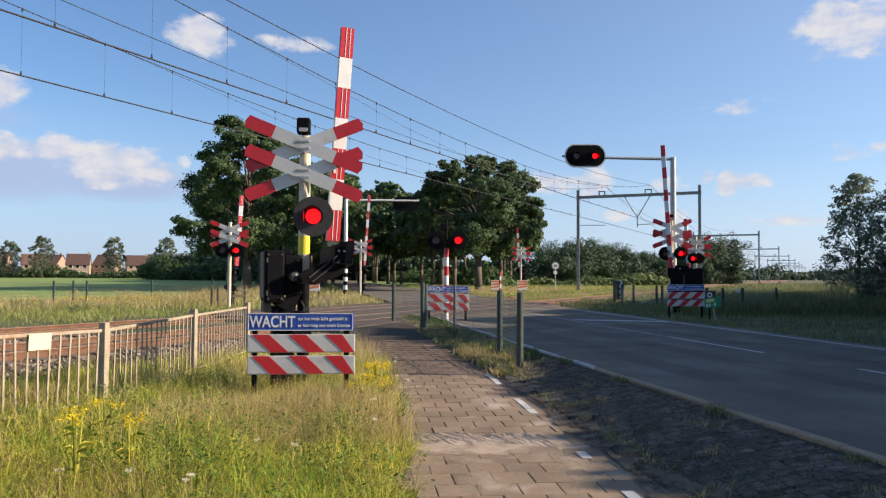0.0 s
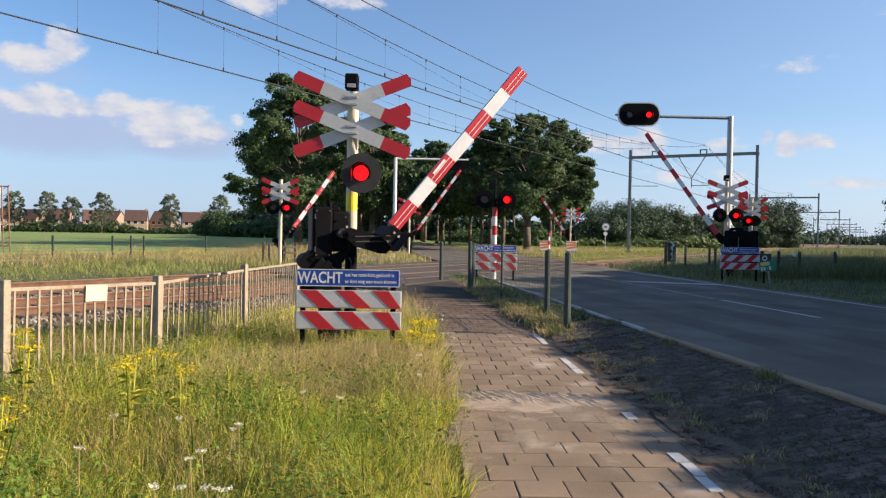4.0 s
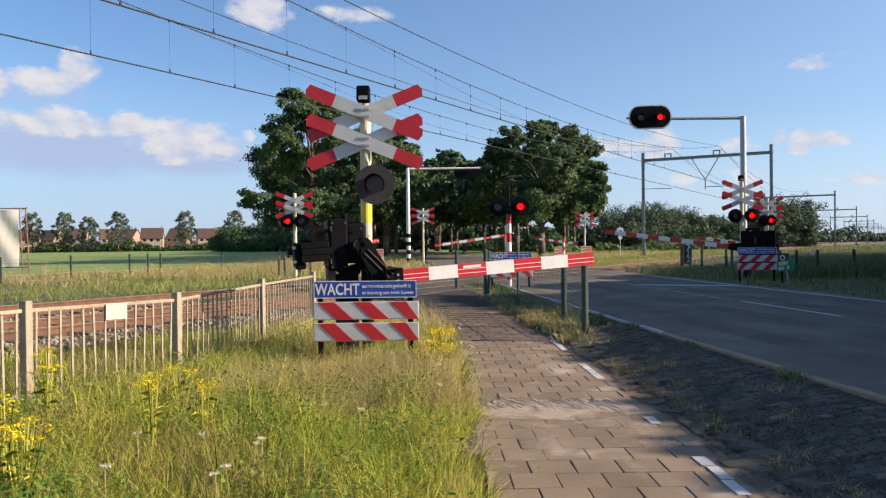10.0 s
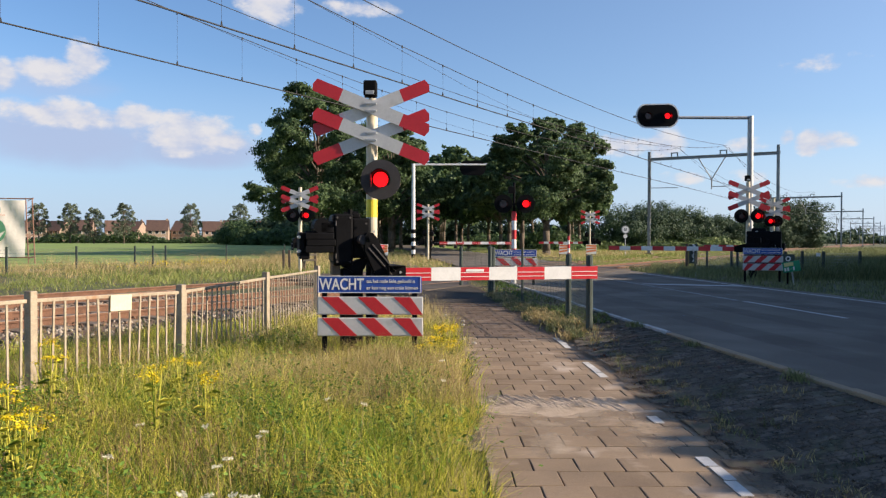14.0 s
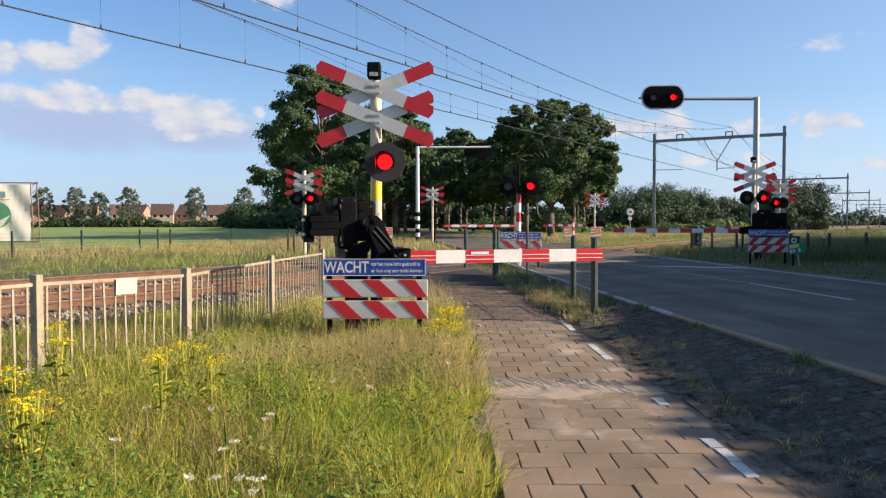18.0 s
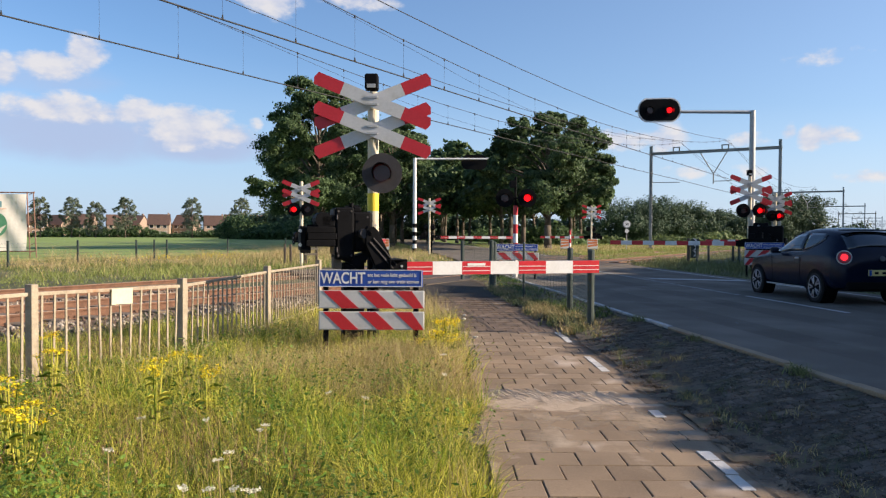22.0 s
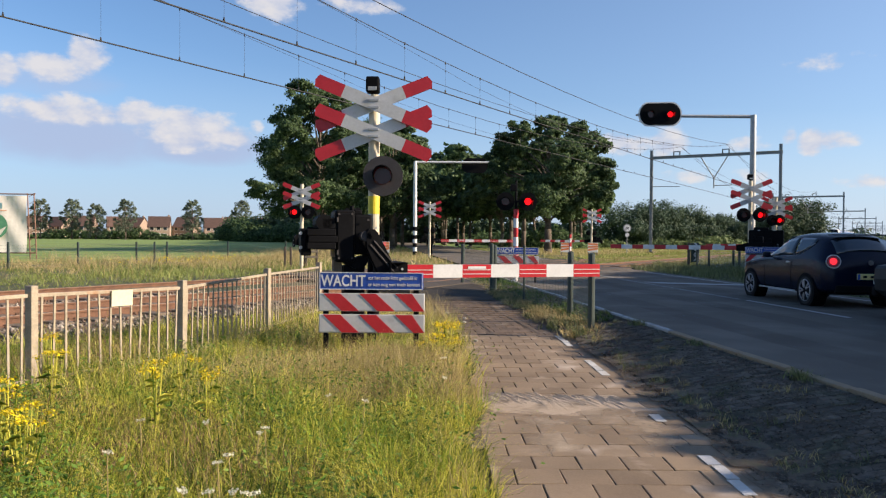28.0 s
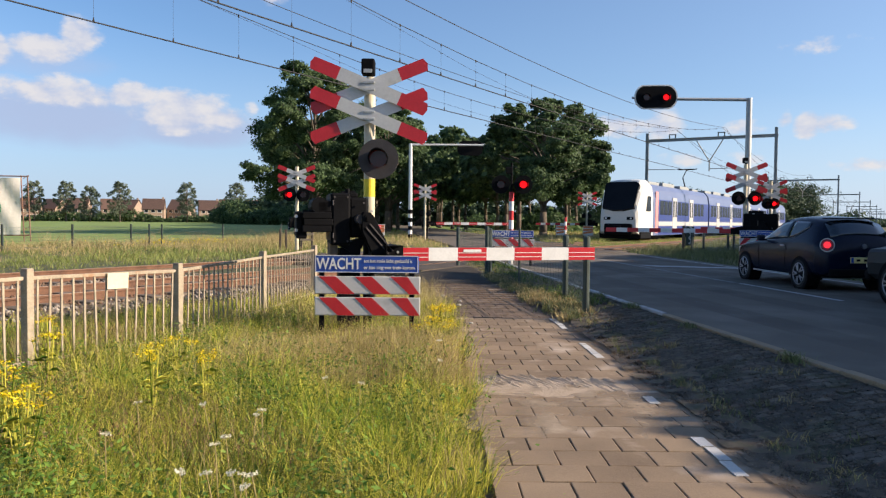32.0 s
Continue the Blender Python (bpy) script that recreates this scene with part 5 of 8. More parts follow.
def build_weeds():
    """Low broad-leaved weeds among the grass, along the fence and the path."""
    rng = np.random.default_rng(71)
    spots = [(-3.6, 6.4), (-3.2, 7.6), (-2.7, 8.6), (-2.4, 9.6), (-2.2, 10.8), (-1.9, 9.9), (-2.0, 7.4), (-1.8, 3.6), (-2.2, 4.2), (-2.5, 3.9), (-1.5, 3.2), (-2.9, 5.1), (-0.2, 6.9), (-0.25, 5.6), (-0.3, 7.8), (-0.35, 8.6), (-1.2, 5.6), (-0.6, 4.4), (-1.6, 8.0), (-0.4, 3.4), (-3.1, 6.0), (-1.0, 7.0), (-1.7, 6.3), (-0.9, 3.1)]
    n = 700
    pos = []
    for x, y in spots:
        r = rng.uniform(0.15, 0.4)
        p = rng.normal(0, 1, (n, 3)) * np.array([r, r, 0.07])
        p[:, 2] = np.abs(p[:, 2]) + rng.uniform(0.03, 0.2, n)
        pos.append(p + np.array([x, y, 0]))
    pos = np.concatenate(pos)
    m = len(pos)
    u = rng.normal(0, 1, (m, 3)) * np.array([1, 1, 0.45])
    u /= np.linalg.norm(u, axis=1)[:, None]
    v = np.cross(u, rng.normal(0, 1, (m, 3)) * 0.4 + np.array([0, 0, 1.0]))
    v /= np.linalg.norm(v, axis=1)[:, None]
    s = rng.uniform(0.01, 0.028, m)[:, None]
    q = np.stack([pos - u * s, pos - v * s * 0.42, pos + u * s, pos + v * s * 0.42], 1)
    f = np.array([(0, 1, 2), (0, 2, 3)])
    tri_mesh("broad_leaf_weeds", q.reshape(-1, 3), (f[None] + 4 * np.arange(m)[:, None, None]).reshape(-1, 3), M["weed"], "low green weeds among the meadow grass", "weeds", "stuff")

# ---- level crossing signals and barriers ----
SHUTTERS, BOOMS = [], []


def cross_arm(t, centre, tilt, half, wide, depth, y):
    """One board of a St Andrew's cross: white, with red ends."""
    bm = B()
    m = Matrix.Translation((centre[0], y, centre[1])) @ Matrix.Rotation(radians(tilt), 4, "Y")
    h, r, n = wide / 2, half * 0.52, half
    prism(bm, [(-r, -h), (r, -h), (r, h), (-r, h)], depth, m)
    for s in (-1, 1):
        prism(bm, [(s * r, -h), (s * (n - 0.03), -h), (s * n, 0.0), (s * (n - 0.03), h), (s * r, h)], depth, m, 1)
    part("cross_board", bm, (M["sheet"], M["red"]), t)


def lamp(t, x, y, z, r, phase, lens_r=None):
    """Black backing disc with a hooded red lens, and a turning flap added to make it flash."""
    lens_r = lens_r or r * 0.38
    bm = B()
    tube(bm, (x, y, z), (x, y + 0.03, z), r, seg=32)
    tube(bm, (x, y + 0.03, z), (x, y + 0.16, z), r * 0.6, r * 0.4, seg=20)
    disc = part("lamp_disc", bm, M["disc"] if r == 0.255 else M["black"], t, "round dull black backing disc")
    bm = B()
    tube(bm, (x, y - 0.012, z), (x, y + 0.004, z), lens_r, seg=24)
    part("lens", bm, M["lit"], disc, "glowing red lens")
    bm = B()
    n = 20
    vs = []
    for i in range(n + 1):
        a = radians(-35 + 250 * i / n)
        long = 0.10 + 0.10 * max(0, math.sin(a))
        for rr, yy in ((lens_r * 1.18, 0.0), (lens_r * 1.18, -long), (lens_r * 1.3, -long), (lens_r * 1.3, 0.0)):
            vs.append(bm.verts.new((x + rr * math.cos(a), y + yy, z + rr * math.sin(a))))
    for i in range(n):
        for k in range(4):
            a, b = i * 4 + k, i * 4 + (k + 1) % 4
            bm.faces.new((vs[a], vs[b], vs[b + 4], vs[a + 4]))
    part("hood", bm, M["black"], disc)
    # flap added to hide the lens in its dark phase, no real lamp part
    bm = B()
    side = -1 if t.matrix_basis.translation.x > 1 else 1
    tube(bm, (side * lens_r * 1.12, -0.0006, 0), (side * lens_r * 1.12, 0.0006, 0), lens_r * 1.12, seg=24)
    vane = part("vane", bm, M["unlit"], disc, "dark red flap added to make the lens flash")
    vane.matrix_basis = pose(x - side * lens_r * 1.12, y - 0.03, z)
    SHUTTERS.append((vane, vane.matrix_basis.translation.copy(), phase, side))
    return disc


def signal(name, at, rz, top, crosses, lamps, r, label, pole_r=0.0725, half=0.8, box_z=None, striped=False, depth=0.02):
    t = empty(name, pose(*at, 0, 0, rz), label, "crossing signal", "crossing signals")
    bm = B()
    if striped:
        n = 8
        tube(bm, (0, 0, 0), (0, 0, n * 0.275), pole_r - 0.004, seg=14)
        pole = part("pole", bm, M["white"], t, "red and white banded pole")
        for i in range(n):
            bm = B()
            tube(bm, (0, 0, i * 0.275), (0, 0, (i + 1) * 0.275), pole_r, seg=14)
            part("band", bm, M["red"] if i % 2 else M["white"], pole)
        bm = B()
        tube(bm, (0, 0, n * 0.275), (0, 0, top), 0.035, seg=8)
        part("mast_tube", bm, M["black"], t)
        bm = B()
        box(bm, (-0.08, -0.05, top - 0.22), (0.2, 0.16, 0.2), 0.02)
        part("bell_box", bm, M["black"], t)
    else:
        tube(bm, (0, 0, 0), (0, 0, top), pole_r, seg=18)
        part("pole", bm, M["cream"], t, "cream painted steel pole", smooth=False)
    if box_z:
        bm = B()
        tube(bm, (0, 0, top), (0, 0, top + 0.06), 0.04, seg=8)
        box(bm, (-0.02, 0, top + 0.13), (0.17, 0.19, 0.2), 0.02)
        part("bell_box", bm, M["black"], t, "small black bell housing")
        bm = B()
        box(bm, (-0.02, -0.1, top + 0.07), (0.11, 0.01, 0.05), 0.004)
        part("bell_grille", bm, M["steel"], t)
    for z in crosses:
        cross_arm(t, (0, z), -22, half, 0.165, depth, -pole_r - 0.015)
        cross_arm(t, (0, z), 22, half, 0.165, depth, -pole_r - 0.04 - depth)
        for dz in (-0.045, 0.045):
            bm = B()
            box(bm, (0, -pole_r - 0.055 - depth, z + dz), (0.14, 0.012, 0.03), 0.004)
            part("clamp", bm, M["steel"], t)
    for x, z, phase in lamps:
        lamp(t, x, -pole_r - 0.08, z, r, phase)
        bm = B()
        tube(bm, (x, -pole_r - 0.02, z), (0, 0, z), 0.025, seg=8)
        part("bracket", bm, M["black"], t)
    return t


def barrier(at, rz, length, thick, stripes, label, drop=0.43, first=0.55, scale=1.0, key="near", back=(0.0, 0.0), grow=1.0):
    """Barrier machine with its boom; the boom's own x runs out over the way, turned at the pivot."""
    t = empty("barrier_machine", pose(*at, 0, 0, rz), label, "barrier", "barriers")
    zp = 1.50 - at[2] if key == "near" else 1.2
    k = scale
    bm = B()
    box(bm, (-0.23 * k, 0.1, zp + 0.0), (0.24 * k, 0.36, 0.64), 0.025)
    part("housing", bm, M["black"], t)
    bm = B()
    box(bm, (0.0, 0.12, zp + 0.02), (0.24 * k, 0.3, 0.5), 0.03)
    prism(bm, [(-0.24 * k, -0.32), (0.1 * k, -0.22), (0.04 * k, -0.36), (-0.08 * k, -0.42)], 0.3, Matrix.Translation((0, 0.12, zp)))
    part("gear_box", bm, M["black"], t, "black gear box with a sloping underside")
    bm = B()
    box(bm, (-0.1 * k, 0.12, (zp - 0.36) / 2), (0.26 * k, 0.24, zp - 0.36), 0.02)
    part("pedestal", bm, M["black"], t)
    bm = B()
    box(bm, (-0.3 * k, 0.14, zp - 0.36), (0.1 * k, 0.2, 0.16), 0.008)
    part("cable_box", bm, M["tie"], t, "grey cable box under the housing")
    bm = B()
    box(bm, (-0.358 * k, 0.1, zp + 0.02), (0.014, 0.3, 0.56), 0.006)
    part("side_plate", bm, M["tie"], t, "dull grey side plate")
    bm = B()
    box(bm, (-0.23 * k, -0.086, zp + 0.0), (0.19 * k, 0.012, 0.56), 0.005)
    hatch = part("hatch", bm, M["black"], t)
    for dz in (-0.2, 0.2):
        bm = B()
        tube(bm, (-0.33 * k, -0.096, zp + dz - 0.03), (-0.33 * k, -0.096, zp + dz + 0.03), 0.012, seg=6)
        part("hinge", bm, M["disc"], hatch)
    bm = B()
    tube(bm, (0, -0.2, zp), (0, 0.1 + back[1], zp), 0.06, seg=14)
    part("shaft", bm, M["disc"], t)
    bm = B()
    tube(bm, (-0.2 * k, 0.1, zp + 0.33), (-0.02, 0.1, zp + 0.34), 0.018, seg=6)
    tube(bm, (-0.12 * k, 0.1, zp + 0.3), (-0.12 * k, 0.1, zp + 0.38), 0.03, seg=8)
    box(bm, (-0.05 * k, 0.1, zp + 0.3), (0.1 * k, 0.1, 0.06), 0.015)
    part("lifting_eye", bm, M["black"], t)
    for s0 in (0.0, 0.05):
        bm = B()
        last = None
        for i in range(9):
            p = (0.1 * k + s0 + 0.04 * math.sin(i * 0.7 + s0 * 20), -0.03, zp - 0.3 - 0.04 * i)
            if last:
                tube(bm, last, p, 0.011, seg=6)
            last = p
        part("cable", bm, M["rubber"], t)
    for dx, dz in ((-0.31, 0.27), (-0.15, 0.27), (-0.31, -0.27), (-0.15, -0.27), (0.05, 0.2)):
        bm = B()
        tube(bm, (dx * k, -0.098, zp + dz), (dx * k, -0.08, zp + dz), 0.014, seg=6)
        part("bolt", bm, M["disc"], t)
    # boom
    n = stripes
    seg = (length - first) / n
    bm = B()
    box(bm, ((first + length) / 2, -0.16, -drop), (length - first - 0.01, thick * 0.44, thick * 0.94), 0.004)
    boom = part("boom", bm, M["white"], t, "red and white striped barrier boom")
    for i in range(n):
        bm = B()
        box(bm, (first + (i + 0.5) * seg, -0.16, -drop), (seg, thick * 0.5, thick), 0.0)
        part("stripe", bm, M["red"] if i % 2 == 0 else M["white"], boom)
    for i in range(0, n, 2):
        for dz in (-0.22, 0.1):
            bm = B()
            box(bm, (first + (i + 0.5) * seg, -0.16 - thick * 0.25 - 0.0025, -drop + dz * thick), (seg * 0.97, 0.004, thick * 0.05))
            part("reflective_strip", bm, M["white"], boom)
    bm = B()
    box(bm, (first + 2.5 * seg, -0.16 - thick * 0.25 - 0.004, -drop + 0.27 * thick), (seg * 0.62, 0.006, thick * 0.2))
    part("sticker", bm, M["white"], boom)
    for ob in [boom] + list(boom.children):
        ob.data.transform(Matrix.Scale(grow, 4))
    # folded arm before the housing, with a deep socket that holds the boom
    d, gx, gy = drop, -0.5 * back[0], -back[1]
    arm = [(-0.15, 0.1), (-0.09, 0.17), (0.08, 0.17), (0.14, 0.09), (first * 0.78, -d + 0.13), (first + 0.02, -d + 0.1), (first + 0.02, -d - 0.1), (first * 0.5, -d - 0.12), (first * 0.22, -d * 0.62 - 0.05), (-0.13, -0.1)]
    if key == "near":
        arm = [(-0.04, 0.05), (-0.01, 0.085), (0.056, 0.085), (0.085, 0.05), (0.275, -d + 0.11), (first, -d + 0.1), (first, -d - 0.06), (0.15, -d - 0.06), (0.08, -d + 0.03), (-0.04, -0.14)]
    bm = B()
    prism(bm, arm, 0.022, Matrix.Translation((gx, gy - 0.115, 0)))
    prism(bm, arm, 0.022, Matrix.Translation((gx, gy - 0.215, 0)))
    for (xa, za), (xb, zb) in ((arm[3], arm[4]), (arm[7], arm[8]), (arm[0], arm[1])):
        ln = math.hypot(xb - xa, zb - za)
        m = Matrix.Translation(((xa + xb) / 2 + gx, gy - 0.165, (za + zb) / 2)) @ Matrix.Rotation(-math.atan2(zb - za, xb - xa), 4, "Y")
        box(bm, (0, 0, 0), (ln, 0.1, 0.02), 0.004, m)
    bracket = part("boom_bracket", bm, M["black"], boom, "black folded steel arm")
    bm = B()
    tube(bm, (gx + 0.025, gy - 0.24, 0.02), (gx + 0.025, gy - 0.2, 0.02), 0.04, seg=16)
    tube(bm, (gx + 0.025, gy - 0.25, 0.02), (gx + 0.025, gy - 0.24, 0.02), 0.022, seg=8)
    part("hub", bm, M["black"], bracket)
    bm = B()
    deep = 0.13 - gy + 0.06
    x1 = first * grow - 0.01
    up = 0.03 if back[1] else 0.0
    box(bm, (x1 - 0.2, -0.16 * grow + 0.04 - deep / 2, -d * grow + 0.104 + up), (0.22, deep, 0.012), 0.003)
    box(bm, (x1 - 0.15, -0.16 * grow + 0.04 - deep / 2, -d * grow - 0.104), (0.3, deep, 0.012), 0.003)
    box(bm, (x1 - 0.3, -0.16 * grow + 0.04 - deep / 2, -d * grow + up / 2), (0.012, deep, 0.2 + up), 0.003)
    part("boom_socket", bm, M["black"], boom, "black steel socket of the boom")
    bm = B()
    box(bm, (x1 + 0.02, -0.16 * grow, -d * grow), (0.18, thick * 0.46, thick * 0.9), 0.006)
    part("boom_root", bm, M["green_post"], boom)
    bm = B()
    box(bm, (gx - 0.3 * k, gy + 0.36, 0.04), (0.8 * k, 0.035, 0.14), 0.012)
    part("weight_arm", bm, M["black"], boom)
    for z, h, xa, xb in ((-0.12, 0.08, -0.75, -0.4), (-0.038, 0.08, -0.735, -0.38), (0.043, 0.08, -0.75, -0.4)):
        bm = B()
        box(bm, ((xa + xb) / 2 * k + gx, gy + 0.1, z), ((xb - xa) * k, 0.42, h), 0.01)
        part("weight_bar", bm, M["black"], boom, "black cast weight bar")
    bm = B()
    tube(bm, (-0.54 * k + gx, gy - 0.08, 0.165), (-0.54 * k + gx, gy + 0.3, 0.165), 0.1, seg=14)
    box(bm, (-0.48 * k + gx, gy + 0.1, 0.15), (0.18 * k, 0.36, 0.15), 0.02)
    part("buffer_drum", bm, M["black"], boom)
    bm = B()
    box(bm, (-0.78 * k + gx, gy + 0.1, -0.06), (0.07 * k, 0.3, 0.3), 0.015)
    box(bm, (-0.75 * k + gx, gy + 0.02, -0.2), (0.12 * k, 0.16, 0.08), 0.015)
    part("end_plate", bm, M["black"], boom)
    for x, z in ((-0.82, 0.03), (-0.82, -0.14)):
        bm = B()
        tube(bm, (x * k + gx, gy - 0.07, z), (x * k + gx, gy - 0.05, z), 0.022, seg=6)
        part("bolt", bm, M["steel"], boom)
    for o in (0.0, 0.045):
        bm = B()
        tube(bm, (gx + 0.0 + o, gy - 0.232, -0.1 + o), (gx + first * 0.62 + o, gy - 0.232, -d + 0.0 + o), 0.01, seg=6)
        part("stay_rod", bm, M["disc"], boom)
    for x, z in ((0.07, 0.1), (first * 0.55, -d + 0.03), (first * 0.85, -d + 0.03), (first * 0.85, -d - 0.04)):
        bm = B()
        tube(bm, (x + gx, gy - 0.238, z), (x + gx, gy - 0.222, z), 0.016, seg=6)
        part("bolt", bm, M["steel"], boom)
    boom.matrix_basis = pose(back[0], back[1], zp)
    BOOMS.append((boom, (back[0], back[1], zp), key))
    return t


def wacht_sign(at, rz, label, side=1):
    t = empty("warning_sign", pose(*at, 0, 0, rz), label, "warning sign", "warning signs")
    for x in (-0.53, 0.53):
        bm = B()
        box(bm, (x, 0.03, 0.5), (0.06, 0.04, 1.0), 0.006)
        part("post", bm, M["black"], t)
    bm = B()
    box(bm, (0, 0, 0.976), (1.22, 0.02, 0.2), 0.008)
    board = part("blue_board", bm, M["blue"], t, "blue enamel board with white lettering")
    bm = B()
    for z in (0.88, 1.072):
        box(bm, (0, -0.012, z), (1.2, 0.004, 0.008))
    for x in (-0.598, 0.598):
        box(bm, (x, -0.012, 0.976), (0.008, 0.004, 0.19))
    part("white_rim", bm, M["white"], board)
    up = Matrix.Rotation(radians(90), 4, "X")
    lettering("WACHT", 0.185, M["white"], board, Matrix.Translation((-0.585, -0.013, 0.972)) @ up @ Matrix.Diagonal((0.75, 1, 1, 1)))
    lettering("tot het rode licht gedoofd is", 0.058, M["white"], board, Matrix.Translation((-0.035, -0.013, 1.012)) @ up @ Matrix.Diagonal((0.86, 1, 1, 1)))
    lettering("er kan nog een trein komen", 0.058, M["white"], board, Matrix.Translation((-0.035, -0.013, 0.935)) @ up @ Matrix.Diagonal((0.92, 1, 1, 1)))
    for z0, z1 in ((0.62, 0.832), (0.368, 0.585)):
        bm = B()
        box(bm, (0.01, 0, (z0 + z1) / 2), (1.24, 0.02, z1 - z0), 0.012)
        b = part("striped_board", bm, M["sheet"], t, "white board with red diagonal bands")
        for x in (-0.56, -0.14, 0.28):
            bm = B()
            w, lean = 0.2, 0.22
            pts = [(x, z1 - 0.004), (x + w, z1 - 0.004), (min(x + w + lean, 0.625), z0 + 0.004), (min(x + lean, 0.62), z0 + 0.004)]
            prism(bm, [(side * (px - 0.01) + 0.01, pz) for px, pz in pts], 0.004, Matrix.Translation((0, -0.0125, 0)))
            part("red_band", bm, M["red"], b)
    return t


def lamp_backs(t, z):
    """The backs of two lamps that face the other way."""
    for x in (-0.2, 0.22):
        bm = B()
        tube(bm, (x, 0.1, z), (x, 0.13, z), 0.2, seg=16)
        tube(bm, (x, -0.06, z), (x, 0.1, z), 0.1, 0.16, seg=12)
        part("lamp_back", bm, M["black"], t, "black lamp housing facing away")
    bm = B()
    box(bm, (0, 0.09, z), (0.5, 0.04, 0.06), 0.01)
    part("lamp_arm", bm, M["black"], t)


def build_crossing():
    # nearest signal, sign and barrier, beside the path
    wacht_sign((-0.775, 9.0, 0), 0, "blue and striped warning sign standing in tall grass")
    signal("crossing_signal", (-0.83, 9.95, 0), 0, 3.32, (3.19, 2.82), ((0.125, 2.27, "a"),), 0.255, "cream pole with double red and white crosses and a red lamp", box_z=3.4)
    bm = B()
    pole = [o for o in bpy.data.objects if o.name.startswith("crossing_signal")][0]
    tube(bm, (0, 0, 0), (0, 0, 1.5), 0.0775, seg=18)
    part("pole_sleeve", bm, M["black"], pole, "black sleeve on the lower pole")
    bm = B()
    tube(bm, (0, 0, 1.79), (0, 0, 2.02), 0.0745, seg=18)
    part("yellow_band", bm, M["yellow"], pole, "yellow tape round the pole")
    barrier((-0.93, 9.55, 0), 16, 3.16, 0.163, 7, "black barrier machine with a striped boom over the path", key="near", first=0.47, back=(0.102, 0.552), grow=1.0585)
    # signal between path and road
    wacht_sign((2.27, 22.0, 0.15), 0, "blue and striped warning sign between path and road")
    signal("crossing_signal", (2.3, 22.7, 0.15), 0, 3.05, (), ((-0.33, 2.42, "d"), (0.33, 2.42, "c")), 0.27, "banded pole with two hooded red lamps", striped=True)
    # signal right of the road
    wacht_sign((10.25, 24.0, 0.2), -4, "blue and striped warning sign on the shady verge", side=-1)
    signal("crossing_signal", (11.36, 27.9, 0.15), -4, 3.5, (3.2, 2.8), ((-0.28, 2.25, "d"), (0.3, 2.25, "c")), 0.25, "pole with double crosses and two red lamps", box_z=3.5)
    road_gate = barrier((11.3, 27.5, 0.1), 152, 5.2, 0.16, 11, "black barrier machine with a striped boom over the road", key="road", drop=0.1)
    bm = B()
    box(bm, (-0.42, -0.35, 1.1), (1.15, 0.5, 1.3), 0.04)
    box(bm, (-0.25, -0.35, 1.79), (0.5, 0.4, 0.12), 0.03)
    cab = part("drive_cabinet", bm, M["black"], road_gate, "large black drive cabinet")
    for x in (-0.7, -0.2):
        bm = B()
        box(bm, (x, 0.0, 1.74), (0.08, 0.04, 0.03), 0.006)
        part("latch", bm, M["steel"], cab)
    signal("crossing_signal", (16.3, 37.0, 0.15), -4, 3.4, (3.1, 2.7), ((-0.2, 2.3, "a"), (0.12, 2.3, "b")), 0.27, "pole with double crosses beside the tracks")
    barrier((16.2, 37.4, 0.1), 180 - 40, 3.2, 0.16, 7, "black barrier machine with a short striped boom", key="road", drop=0.1)
    # beyond the tracks, beside the path
    signal("crossing_signal", (-5.5, 31.0, 0.15), 0, 3.45, (3.15, 2.8), ((-0.27, 2.32, "b"), (0.27, 2.32, "a")), 0.27, "white pole with double crosses and two red lamps")
    barrier((-5.46, 31.4, 0.1), 20, 3.4, 0.16, 7, "black barrier machine beyond the tracks", key="path", drop=0.1, scale=0.55)
    # beyond the tracks, left and right of the road
    signal("crossing_signal", (-0.55, 49.5, 0.2), 0, 3.6, (3.3, 2.9), (), 0.27, "white pole with double crosses before the avenue")
    for sig in [o for o in bpy.data.objects if o.name.startswith("crossing_signal") and o.matrix_basis.translation.y > 45]:
        lamp_backs(sig, 1.75)
    barrier((-0.4, 49.9, 0.15), 4, 5.4, 0.17, 9, "black barrier machine with a long boom over the road", key="far", drop=0.05)
    signal("crossing_signal", (12.0, 60.0, 0.2), 0, 3.6, (3.3, 2.9), (), 0.27, "white pole with double crosses beyond the road")
    lamp_backs([o for o in bpy.data.objects if o.name.startswith("crossing_signal") and o.matrix_basis.translation.y > 55][0], 1.75)
    barrier((12.1, 60.4, 0.15), 176, 4.0, 0.17, 9, "black barrier machine beside the far road edge", key="far", drop=0.05)
    # cantilevers with warning lamps
    for at, rz, reach, front, nm in (((13.6, 33.2, 0.15), -3, 3.1, True, "grey cantilever mast with a warning lamp panel over the road"), ((-1.67, 55.0, 0.2), 180, 5.2, False, "white cantilever mast seen from behind, its foot banded")):
        t = empty("cantilever_mast", pose(*at, 0, 0, rz), nm, "signal mast", "signal masts")
        bm = B()
        lo = 0 if front else 2.05
        tube(bm, (0, 0, lo), (0, 0, 6.75), 0.14, 0.12, seg=16)
        part("mast_tube", bm, M["steel"] if front else M["white"], t)
        if not front:
            for i in range(7):
                bm = B()
                tube(bm, (0, 0, i * 0.293), (0, 0, (i + 1) * 0.293), 0.15, seg=14)
                part("foot_band", bm, M["white"] if i % 2 else M["black"], t)
        bm = B()
        tube(bm, (0.05, 0, 6.68), (-reach, 0, 6.7), 0.075, 0.065, seg=12)
        part("arm", bm, M["steel"] if front else M["white"], t)
        bm = B()
        c, hw, hh = -reach - 0.9 if front else -reach + 0.95, 0.93, 0.53
        pts = []
